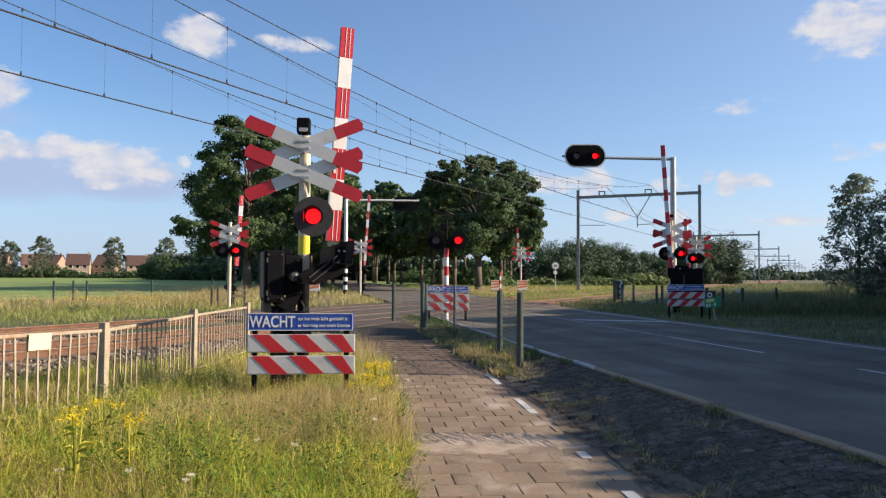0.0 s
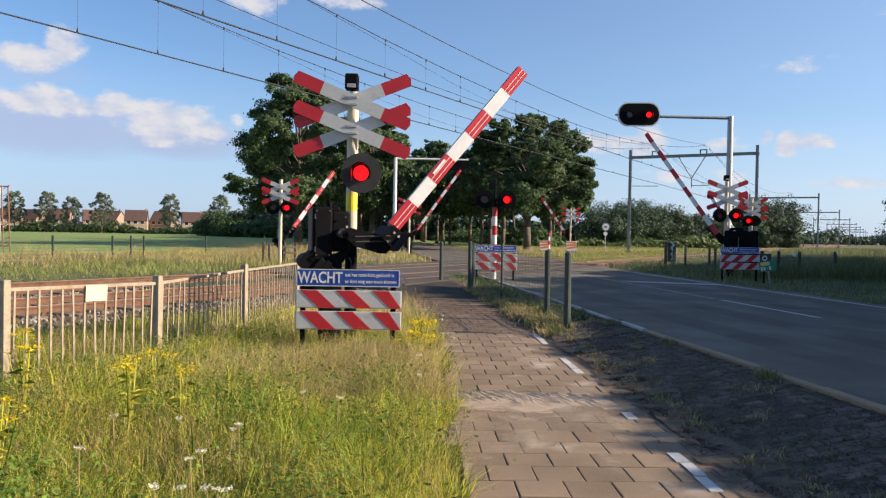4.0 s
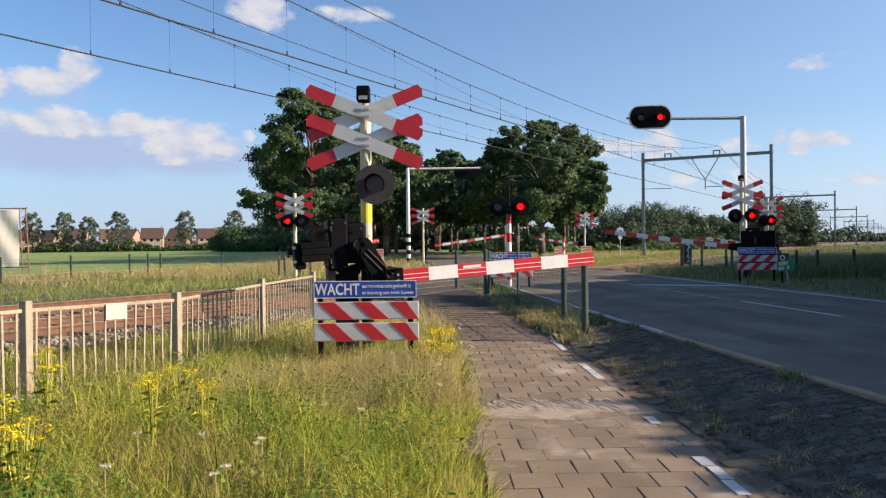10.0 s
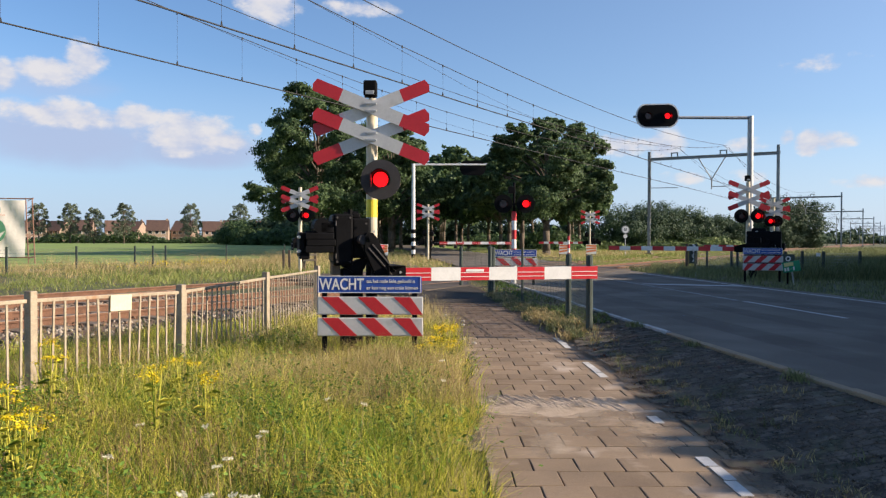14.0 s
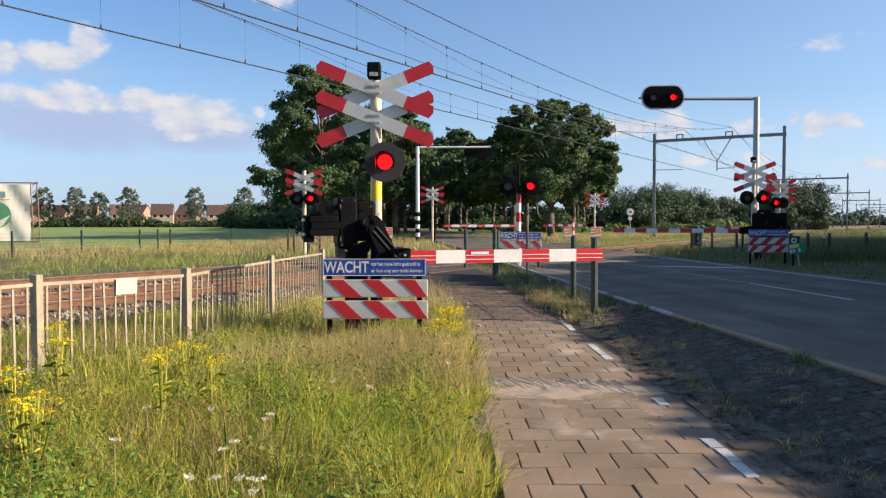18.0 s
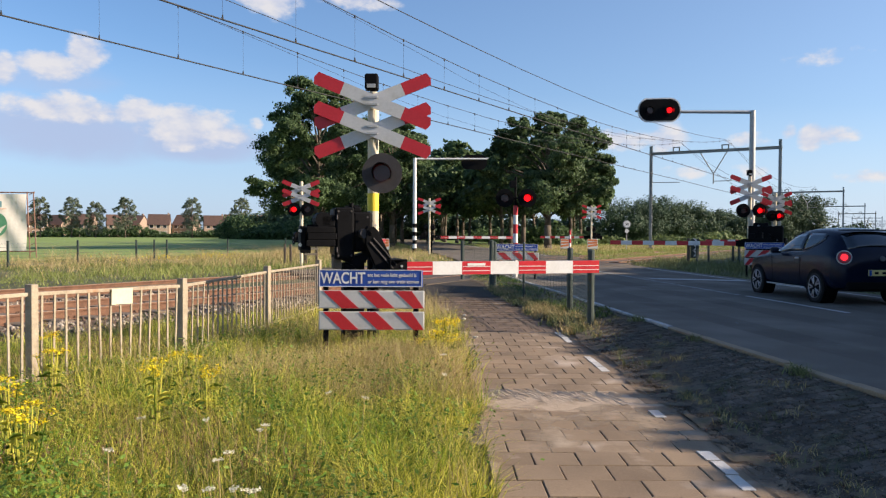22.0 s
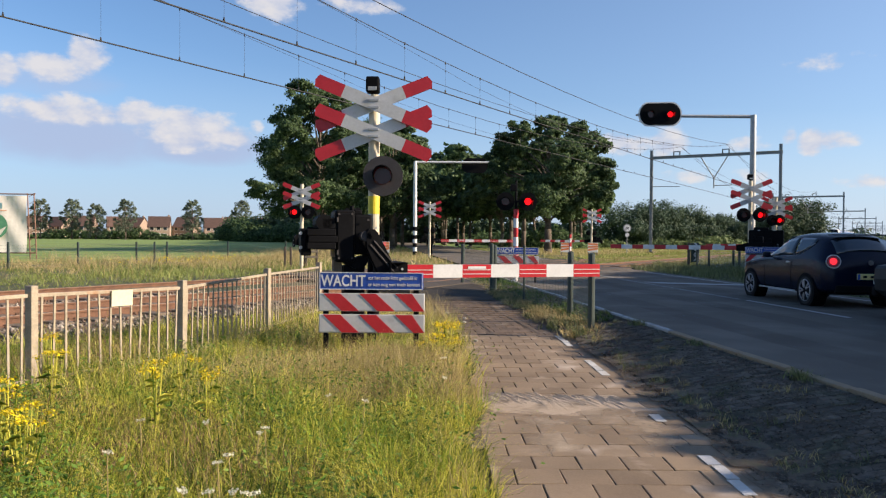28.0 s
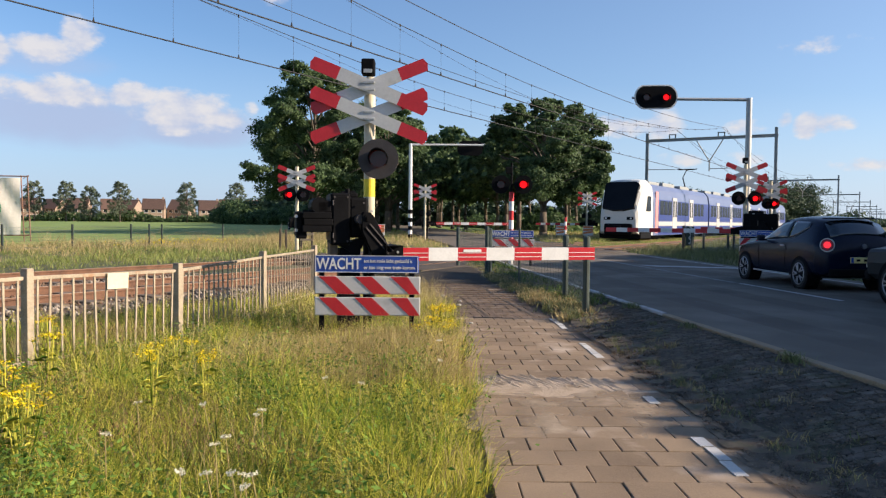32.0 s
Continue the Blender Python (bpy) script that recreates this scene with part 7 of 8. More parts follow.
def hatchback(label):
    """Small three-door hatchback, nose to plus y, origin at the middle of the rear axle on the ground."""
    t = empty("hatchback_car", Matrix(), label, "car")
    # stations along the car: y, half width, sill, belt, half width of the roof, top
    st = [(-0.74, 0.56, 0.36, 0.60, 0.46, 0.70), (-0.71, 0.72, 0.29, 0.74, 0.58, 0.90), (-0.62, 0.81, 0.25, 0.88, 0.60, 1.02), (-0.46, 0.845, 0.23, 0.94, 0.57, 1.21), (-0.25, 0.855, 0.21, 0.96, 0.56, 1.37), (0.1, 0.86, 0.2, 0.955, 0.575, 1.425),
          (0.6, 0.86, 0.19, 0.935, 0.585, 1.445), (1.1, 0.86, 0.19, 0.915, 0.58, 1.41), (1.5, 0.86, 0.19, 0.9, 0.585, 1.26), (1.85, 0.86, 0.19, 0.89, 0.63, 1.05), (2.05, 0.86, 0.19, 0.88, 0.66, 0.965), (2.5, 0.85, 0.2, 0.84, 0.64, 0.915),
          (2.9, 0.82, 0.22, 0.78, 0.6, 0.85), (3.15, 0.74, 0.25, 0.7, 0.52, 0.75), (3.28, 0.6, 0.3, 0.6, 0.42, 0.64), (3.33, 0.42, 0.36, 0.5, 0.3, 0.54)]

    def at(y):
        for a, b in zip(st, st[1:]):
            if a[0] <= y <= b[0]:
                k = (y - a[0]) / (b[0] - a[0])
                return [p + (q - p) * k for p, q in zip(a, b)]
        return st[0] if y < st[0][0] else st[-1]

    def flank(y, f):
        """Point on the side glass line at y, f from the belt up to the roof's edge."""
        _, w, _, belt, wr, top = at(y)
        x0, z0, x2, z2 = w * 0.93, belt + 0.015, wr, top - 0.075
        x1, z1 = (x0 + x2) / 2 + 0.018, (z0 + z2) / 2
        g = f * 2
        return (x0 + (x1 - x0) * g, z0 + (z1 - z0) * g) if g < 1 else (x1 + (x2 - x1) * (g - 1), z1 + (z2 - z1) * (g - 1))

    rings = []
    for y, w, z0, belt, wr, top in st:
        half = [(-w * 0.86, z0), (-w * 0.985, z0 + 0.1), (-w, (z0 + belt) / 2 + 0.05), (-w * 0.985, belt - 0.04)]
        half += [(-x, z) for x, z in (flank(y, 0.0), flank(y, 0.5), flank(y, 1.0))] + [(-wr * 0.82, top - 0.015), (0, top + 0.012)]
        rings.append([(x, y, z) for x, z in half + [(-x, z) for x, z in half[-2::-1]]])
    bm = B()
    loft(bm, rings)
    body = part("body", bm, M["car"], t, "glossy dark blue black bodywork", smooth=True)
    mod = body.modifiers.new("round", "SUBSURF")
    mod.levels = mod.render_levels = 2

    def sheet(name, rows, thick=0.012):
        """A curved pane through rows of points."""
        bm = B()
        vs = [[bm.verts.new(p) for p in row] for row in rows]
        for a, b in zip(vs, vs[1:]):
            for i in range(len(a) - 1):
                bm.faces.new((a[i], a[i + 1], b[i + 1], b[i]))
        bmesh.ops.recalc_face_normals(bm, faces=bm.faces)
        ob = part(name, bm, M["car_glass"], t, smooth=True)
        th = ob.modifiers.new("thick", "SOLIDIFY")
        th.thickness, th.offset = thick, 0
        return ob

    for s in (-1, 1):
        def side_rows(y0, y1, low):
            rows = []
            for i in range(10):
                y = y0 + (y1 - y0) * i / 9
                lo = low(y)
                rows.append([(s * (flank(y, lo + (0.9 - lo) * j / 5)[0] + 0.003), y, flank(y, lo + (0.9 - lo) * j / 5)[1]) for j in range(6)])
            return rows

        sheet("side_window", side_rows(0.68, 1.76, lambda y: 0.07))
        sheet("side_window", side_rows(0.02, 0.62, lambda y: 0.07 + 0.6 * ((0.62 - y) / 0.6) ** 2))
        bm = B()
        last = None
        for i in range(22):
            y = 1.8 - 1.8 * i / 21
            lo = 0.03 if y > 0.62 else 0.03 + 0.6 * ((0.62 - y) / 0.6) ** 2
            p = (s * (flank(y, lo)[0] + 0.006), y, flank(y, lo)[1])
            if last:
                tube(bm, last, p, 0.007, seg=5)
            last = p
        part("window_trim", bm, M["alloy"], t, "thin bright window trim")
        bm = B()
        box(bm, (s * 0.95, 1.5, 0.97), (0.17, 0.1, 0.13), 0.04)
        mirror = part("mirror", bm, M["car"], t)
        bm = B()
        box(bm, (s * 0.86, 1.52, 0.93), (0.1, 0.05, 0.03), 0.01)
        part("mirror_arm", bm, M["black"], mirror)
        bm = B()
        box(bm, (s * 0.862, 0.72, 0.83), (0.025, 0.17, 0.035), 0.01)
        part("door_handle", bm, M["alloy"], t)
        bm = B()
        tube(bm, (s * 0.861, 0.62, 0.3), (s * 0.856, 0.6, 0.9), 0.004, seg=4)
        part("door_seam", bm, M["black"], t)
        bm = B()
        tube(bm, (s * 0.861, 1.78, 0.3), (s * 0.856, 1.84, 0.87), 0.004, seg=4)
        part("door_seam", bm, M["black"], t)
        bm = B()
        box(bm, (s * 0.85, 1.25, 0.262), (0.02, 1.62, 0.03), 0.006)
        part("sill_trim", bm, M["steel"], t)
        # round tail lights
        bm = B()
        m = Matrix.Translation((s * 0.665, -0.655, 0.875)) @ Matrix.Rotation(radians(s * 28), 4, "Z") @ Matrix.Rotation(radians(-8), 4, "X")
        for v in tube(bm, (0, -0.055, 0), (0, 0.03, 0), 0.13, seg=28):
            v.co = m @ v.co
        ring = part("tail_light", bm, M["sheet"], t, "round tail light with a bright ring")
        bm = B()
        for v in tube(bm, (0, -0.068, 0), (0, 0.0, 0), 0.112, seg=28):
            v.co = m @ v.co
        part("tail_lens", bm, M["lens_red"], ring)
        bm = B()
        for v in tube(bm, (0, -0.078, 0), (0, 0.0, 0), 0.062, seg=20):
            v.co = m @ v.co
        part("tail_lamp", bm, M["taillight"], ring, "glowing red lamp")

    def across(y, x, lift):
        _, _, _, _, wr, top = at(y)
        return (x, y, top + 0.012 + lift - 0.075 * (abs(x) / wr) ** 2.4)

    sheet("rear_window", [[across(y, x * (0.53 + 0.03 * i / 5), 0.004) for x in (-1, -0.6, -0.2, 0.2, 0.6, 1)] for i, y in enumerate((-0.3, -0.36, -0.42, -0.48, -0.54, -0.58))])
    sheet("windscreen", [[across(y, x * (0.54 + 0.06 * i / 5), 0.004) for x in (-1, -0.6, -0.2, 0.2, 0.6, 1)] for i, y in enumerate((1.15, 1.3, 1.45, 1.6, 1.72, 1.82))])
    bm = B()
    box(bm, (0, -0.27, 1.385), (1.06, 0.16, 0.025), 0.01)
    part("roof_spoiler", bm, M["car"], t)
    bm = B()
    for k in range(3):
        box(bm, (0.33 + 0.05 * k, -0.725, 0.8), (0.03, 0.01, 0.03), 0.002)
    part("model_bars", bm, M["alloy"], t)
    bm = B()
    box(bm, (0, -0.745, 0.6), (0.52, 0.03, 0.11), 0.006)
    pl = part("number_plate", bm, M["plate"], t, "yellow number plate")
    bm = B()
    box(bm, (-0.235, -0.765, 0.6), (0.045, 0.006, 0.1))
    part("blue_strip", bm, M["blue"], pl)
    bm = B()
    for k in range(3):
        box(bm, (-0.12 + 0.14 * k, -0.765, 0.6), (0.07, 0.006, 0.04))
    part("print_bar", bm, M["black"], pl)
    bm = B()
    tube(bm, (0, -0.76, 0.86), (0, -0.72, 0.86), 0.045, seg=18)
    part("round_badge", bm, M["alloy"], t)
    bm = B()
    tube(bm, (0.0, -0.16, 1.4), (0.0, -0.28, 1.6), 0.006, 0.004, seg=5)
    part("aerial", bm, M["black"], t)
    bm = B()
    box(bm, (0, -0.7, 0.36), (1.3, 0.1, 0.16), 0.03)
    part("rear_apron", bm, M["black"], t)
    for s in (-1, 1):
        for y in (0.0, 2.51):
            bm = B()
            tube(bm, (s * 0.60, y, 0.3), (s * 0.862, y, 0.3), 0.34, seg=28)
            part("wheel_arch", bm, M["black"], t)
            wheel(t, s * 0.765, y, 0.298, 0.205)
    return t


def suv(label):
    """Boxy off-roader seen only at its front corner; origin at the middle of the front axle on the ground."""
    t = empty("off_roader_car", Matrix(), label, "car")
    bm = B()
    st = [(0.74, 0.83, 0.42, 0.85, 0.77), (0.7, 0.87, 0.36, 0.89, 0.81), (0.2, 0.88, 0.34, 0.91, 0.83), (-0.62, 0.88, 0.34, 0.94, 0.85), (-0.95, 0.88, 0.34, 1.02, 0.88), (-3.2, 0.88, 0.36, 1.06, 0.9), (-3.4, 0.85, 0.45, 1.0, 0.88)]
    loft(bm, [body_ring(y, hw, z0, z1, be) for y, hw, z0, z1, be in st])
    part("body", bm, M["suv"], t, "dark grey bodywork")
    bm = B()
    box(bm, (0, -2.3, 1.36), (1.6, 2.4, 0.7), 0.12)
    part("cabin", bm, M["suv"], t)
    for s in (-1, 1):
        bm = B()
        box(bm, (s * 0.79, -2.0, 1.4), (0.06, 1.5, 0.42), 0.02)
        part("side_window", bm, M["pane"], t)
        bm = B()
        box(bm, (s * 0.8, 0.7, 0.6), (0.12, 0.06, 0.1), 0.015)
        part("indicator", bm, M["clear"], t)
        bm = B()
        tube(bm, (s * 0.52, 0.68, 0.6), (s * 0.52, 0.75, 0.6), 0.09, seg=20)
        part("headlight", bm, M["clear"], t)
        for y in (0.0, -2.55):
            bm = B()
            tube(bm, (s * 0.6, y, 0.34), (s * 0.885, y, 0.34), 0.385, seg=24)
            part("wheel_arch", bm, M["black"], t)
            wheel(t, s * 0.79, y, 0.325, 0.22)
    bm = B()
    box(bm, (0, -1.09, 1.36), (1.45, 0.06, 0.5), 0.02)
    part("windscreen", bm, M["pane"], t)
    bm = B()
    box(bm, (0, 0.76, 0.42), (1.66, 0.14, 0.18), 0.04)
    part("bumper", bm, M["black"], t)
    return t


def train_ring(y, half, z0, z1, chamfer=0.35):
    pts = [(-half, z0), (-half, z1 - 1.1), (-half * 0.93, z1 - 0.45), (-half * 0.72, z1 - 0.08), (-half * 0.3, z1)]
    full = pts + [(-x, z) for x, z in pts[::-1]]
    return [(x, y, z) for x, z in full]


def build_train():
    """Four-car electric unit; nose to minus y, origin at the nose on the rail top."""
    t = empty("passenger_train", Matrix(), "white and blue electric passenger train on the far track", "train")
    H, half = 3.98, 1.41
    y0 = 3.2
    for c in range(4):
        a, b = (y0 if c == 0 else y0 + 17.4 * c + 0.5), y0 + 17.4 * (c + 1)
        bm = B()
        loft(bm, [train_ring(a, half, 0.35, H), train_ring(b, half, 0.35, H)])
        car = part("carriage", bm, M["trainpale"], t, "pale blue carriage shell")
        for s in (-1, 1):
            if c == 0:
                bm = B()
                box(bm, (s * (half + 0.004), a + 0.9, 1.95), (0.02, 0.7, 2.9))
                part("pink_stripe", bm, M["trainpink"], car)
            bm = B()
            box(bm, (s * (half + 0.003), (a + b) / 2 + (0.65 if c == 0 else 0), 2.12), (0.02, b - a - (1.4 if c == 0 else 0.1), 1.5))
            part("blue_band", bm, M["trainblue"], car)
            bm = B()
            box(bm, (s * (half + 0.003), (a + b) / 2 + (0.65 if c == 0 else 0), 1.16), (0.02, b - a - (1.4 if c == 0 else 0.1), 0.3))
            part("white_band", bm, M["trainwhite"], car)
            bm = B()
            box(bm, (s * (half + 0.003), (a + b) / 2 + (0.65 if c == 0 else 0), 0.68), (0.02, b - a - (1.4 if c == 0 else 0.1), 0.6))
            part("lower_band", bm, M["trainblue"], car)
            spots = [2.2, 3.3, 4.4, 7.2, 8.4, 9.6, 12.6, 13.8, 15.0] if c == 0 else [1.2, 2.4, 5.2, 6.4, 7.6, 8.8, 11.6, 12.8, 14.0, 15.2]
            for w in spots:
                bm = B()
                box(bm, (s * (half + 0.012), a + w, 2.3), (0.02, 0.98, 1.0), 0.009)
                part("window", bm, M["trainpane"], car)
            for d in ((5.8, 11.1) if c == 0 else (3.8, 10.2)):
                bm = B()
                box(bm, (s * (half + 0.012), a + d, 1.85), (0.03, 1.3, 2.5), 0.01)
                door = part("door", bm, M["trainwhite"], car, "white sliding door")
                for e in (-0.33, 0.33):
                    bm = B()
                    box(bm, (s * (half + 0.024), a + d + e, 2.25), (0.02, 0.34, 1.2), 0.009)
                    part("door_window", bm, M["trainpane"], door)
        for k, (yy, ll, hh) in enumerate(((2.5, 2.6, 0.25), (6.5, 3.4, 0.3), (11.5, 3.0, 0.28), (15.2, 2.0, 0.2))):
            bm = B()
            box(bm, (0, a + yy, H + hh / 2 - 0.06), (1.5, ll, hh), 0.05)
            part("roof_unit", bm, M["mast"], car)
        for yy in (2.6, 14.4):
            bm = B()
            box(bm, (0, a + yy, 0.32), (2.0, 2.6, 0.4), 0.08)
            for w in (-0.95, 0.95):
                tube(bm, (-0.8, a + yy + w, 0.42), (0.8, a + yy + w, 0.42), 0.42, seg=18)
            part("bogie", bm, M["black"], car)
        if c < 3:
            bm = B()
            box(bm, (0, b + 0.25, 2.1), (2.3, 0.6, 3.2), 0.05)
            part("gangway", bm, M["black"], car)
    # nose
    bm = B()
    loft(bm, [train_ring(0.0, 1.18, 0.62, 2.25), train_ring(0.16, 1.3, 0.5, 2.7), train_ring(0.7, 1.39, 0.4, 3.6), train_ring(1.25, 1.41, 0.36, 4.12), train_ring(y0 - 0.5, half, 0.35, 4.22), train_ring(y0 - 0.1, half, 0.35, 4.12), train_ring(y0, half - 0.02, 0.36, 3.9)])
    nose = part("nose", bm, M["trainnose"], t, "rounded white driving end")
    bm = B()
    vs = [bm.verts.new(p) for p in ((-1.08, -0.02, 2.14), (-0.35, -0.06, 2.0), (0.35, -0.06, 2.0), (1.08, -0.02, 2.14), (1.16, 0.82, 3.72), (0.92, 0.94, 3.9), (-0.92, 0.94, 3.9), (-1.16, 0.82, 3.72))]
    bm.faces.new(vs)
    ws = part("windscreen", bm, M["trainpane"], nose, "large dark windscreen")
    th = ws.modifiers.new("thick", "SOLIDIFY")
    th.thickness = 0.3
    th.offset = 0
    for s in (-1, 1):
        bm = B()
        vs = [bm.verts.new(p) for p in ((s * 1.42, 1.45, 2.0), (s * 1.42, 2.55, 2.0), (s * 1.41, 2.55, 3.02), (s * 1.4, 1.8, 3.02))]
        bm.faces.new(vs)
        w = part("cab_window", bm, M["trainpane"], nose)
        th = w.modifiers.new("thick", "SOLIDIFY")
        th.thickness = 0.05
        th.offset = 0
        bm = B()
        box(bm, (s * 0.78, 0.02, 1.5), (0.46, 0.16, 0.2), 0.04)
        hl = part("headlight_housing", bm, M["black"], nose)
        bm = B()
        tube(bm, (s * 0.85, -0.085, 1.5), (s * 0.85, -0.05, 1.5), 0.07, seg=14)
        part("headlight", bm, M["clear"], hl)
    bm = B()
    box(bm, (0, 0.0, 0.78), (1.9, 0.4, 0.75), 0.1)
    box(bm, (0, -0.2, 0.85), (0.5, 0.5, 0.35), 0.05)
    part("coupler_skirt", bm, M["black"], nose)
    bm = B()
    box(bm, (0, 1.55, 0.45), (2.86, 2.5, 0.62), 0.08)
    part("nose_apron", bm, M["black"], nose)
    # pantograph over the first carriage
    bm = B()
    base = y0 + 15.0
    tube(bm, (0, base, H + 0.15), (0, base - 1.1, H + 1.1), 0.05, seg=6)
    tube(bm, (0, base - 1.1, H + 1.1), (0, base + 0.35, H + 1.92), 0.035, seg=6)
    tube(bm, (-0.85, base + 0.35, H + 1.92), (0.85, base + 0.35, H + 1.92), 0.035, seg=6)
    tube(bm, (-0.7, base + 0.1, H + 1.86), (0.7, base + 0.1, H + 1.86), 0.03, seg=6)
    box(bm, (0, base, H + 0.1), (1.3, 1.5, 0.12), 0.02)
    part("pantograph", bm, M["black"], t)
    return t


# ---- paving, piece by piece ----


def build_paving():
    path = tagged(new("cycle_path"), "cycle path of sandy square concrete tiles", "path", kind="structure")
    meshes = []
    rng = random.Random(5)
    for k in range(4):
        bm = B()
        vs = box(bm, (0, 0, 0), (0.294, 0.294, 0.05), 0.006)
        for v in vs:
            v.co.z += rng.uniform(-0.0015, 0.0015)
        me = bpy.data.meshes.new("tile")
        bm.to_mesh(me)
        bm.free()
        me.materials.append(M["tile"])
        meshes.append(me)
    brown = []
    for me in meshes:
        me = me.copy()
        me.materials.clear()
        me.materials.append(M["tile_brown_shaded"])
        brown.append(me)
    bm = B()
    box(bm, (0, 0, 0), (0.144, 0.294, 0.05), 0.005)
    half = bpy.data.meshes.new("half_tile")
    bm.to_mesh(half)
    bm.free()
    half.materials.append(M["tile"])
    half_brown = half.copy()
    half_brown.materials.clear()
    half_brown.materials.append(M["tile_brown_shaded"])
    count = 0
    rest_v, rest_f = [], []
    for j in range(-22, 48):
        y = 2.7 + 0.3 * j
        mid = path_mid(y)
        turn = -math.degrees(math.atan2(path_mid(y + 0.5) - path_mid(y - 0.5), 1.0))
        cols = [-0.675, -0.45, -0.15, 0.15, 0.45, 0.75, 0.975] if j % 2 else [-0.6, -0.3, 0.0, 0.3, 0.6, 0.9]
        for i, c in enumerate(cols):
            x = mid + c
            if c in (-0.675, 0.975):
                ob = new("half_tile", half_brown if y > 11.8 else half)
                ob.parent = path
                ob.matrix_basis = pose(x, y, path_z(y) - 0.025, 0, 0, turn)
                continue
            z = path_z(y) - 0.025 + rng.uniform(-0.003, 0.003)
            if count < 298 and y > 2.6:
                ob = new("tile", (brown if y > 11.8 else meshes)[(i + j * 3) % 4])
                ob.parent = path
                ob.matrix_basis = pose(x, y, z, rng.uniform(-0.5, 0.5), rng.uniform(-0.5, 0.5), turn + rng.uniform(-0.6, 0.6))
                count += 1
            else:
                b = len(rest_v)
                for dx, dy in ((-0.147, -0.147), (0.147, -0.147), (0.147, 0.147), (-0.147, 0.147)):
                    rest_v.append((x + dx, y + dy, z + 0.025))
                for dx, dy in ((-0.147, -0.147), (0.147, -0.147), (0.147, 0.147), (-0.147, 0.147)):
                    rest_v.append((x + dx, y + dy, z - 0.025))
                rest_f += [(b, b + 1, b + 2, b + 3), (b, b + 4, b + 5, b + 1), (b + 1, b + 5, b + 6, b + 2), (b + 2, b + 6, b + 7, b + 3), (b + 3, b + 7, b + 4, b)]
    # long dark joints where the paving was opened, and the asphalt before the tracks
    for da, db in ((-0.2, -0.36), (0.52, 0.39)):
        strip("long_joint", lambda y, a=da, b=db: (path_mid(y) + a + (b - a) * (y - 11.9) / 5 - 0.012, path_mid(y) + a + (b - a) * (y - 11.9) / 5 + 0.012), [11.9 + 0.25 * i for i in range(21)], 0, M["joint"], "long dark open joint in the path paving", "joint", lift=lambda x, y: path_z(y) + 0.005)
    strip("path_asphalt", lambda y: (path_mid(y) - 0.85, path_mid(y) + 1.08), [16.98 + 0.3 * i for i in range(16)], 0, M["asphalt_shaded"], "dark asphalt ramp before the tracks, darkened further for shade", "path", lift=lambda x, y: path_z(y) + 0.003)
    for x, y in ((0.19, 14.8), (0.5, 14.0), (0.21, 12.9), (0.41, 11.5), (0.56, 11.05), (0.3, 9.6), (0.47, 13.4)):
        bm = B()
        r = bmesh.ops.create_icosphere(bm, subdivisions=1, radius=0.05)
        for v in r["verts"]:
            v.co = Vector((v.co.x * rng.uniform(0.5, 1.0), v.co.y * rng.uniform(0.6, 1.3), v.co.z * rng.uniform(0.3, 0.6)))
        ob = tagged(part("litter_scrap", bm, M["sand_pale"]), "crumpled pale scrap of litter on the path", "litter", "litter on the path")
        ob.matrix_basis = pose(x, y, path_z(y) + 0.012, 0, 0, rng.uniform(0, 360))
    # worn painted dashes, tile by tile
    for ya, yb in ((2.6, 3.2), (4.45, 5.27), (6.24, 6.5), (8.34, 9.39), (10.61, 11.72)):
        y = ya
        while y < yb - 0.05:
            e = min(yb, y + 0.29)
            bm = B()
            box(bm, (path_mid((y + e) / 2) + 0.75 + rng.uniform(-0.008, 0.008), (y + e) / 2, path_z(y) + 0.0035), (0.085 + rng.uniform(-0.01, 0.008), e - y - 0.012, 0.005))
            part("painted_dash", bm, M["tile_line"], path, "worn white painted dash")
            y += 0.3
    r = raw("far_tiles", rest_v, rest_f, (M["tile"], M["tile_brown_shaded"]), path)
    r.data.polygons.foreach_set("material_index", [1 if rest_v[f[0]][1] > 11.6 else 0 for f in rest_f])
    tagged(r, kind="stuff")
    # sand drifted over the path
    for cx, cy, rx, ry in ((1.05, 6.95, 0.95, 0.5), (0.62, 6.0, 0.55, 0.75), (1.5, 6.2, 0.55, 0.8)):
        vs, fs = [(cx, cy, 0.008)], []
        n = 40
        for ring in (0.5, 1.0):
            for i in range(n):
                a = 2 * math.pi * i / n
                q = ring * (1 + 0.5 * noise.noise(Vector((math.cos(a) * 1.7 + cx * 3, math.sin(a) * 1.7, cy))) + 0.3 * noise.noise(Vector((math.cos(a) * 5 + cx, math.sin(a) * 5, cy * 2))))
                vs.append((cx + rx * q * math.cos(a), cy + ry * q * math.sin(a), 0.005 if ring < 1 else -0.003))
        for i in range(n):
            k = (i + 1) % n
            fs.append((0, 1 + i, 1 + k))
            fs.append((1 + i, 1 + n + i, 1 + n + k, 1 + k))
        tagged(raw("sand_drift", vs, fs, M["sand_band" if cy > 6.5 else "sand"], smooth=True), "thin drift of pale sand over the path tiles", "sand", kind="structure")
    # ridges that tyres left in the sand
    vs, fs = [], []
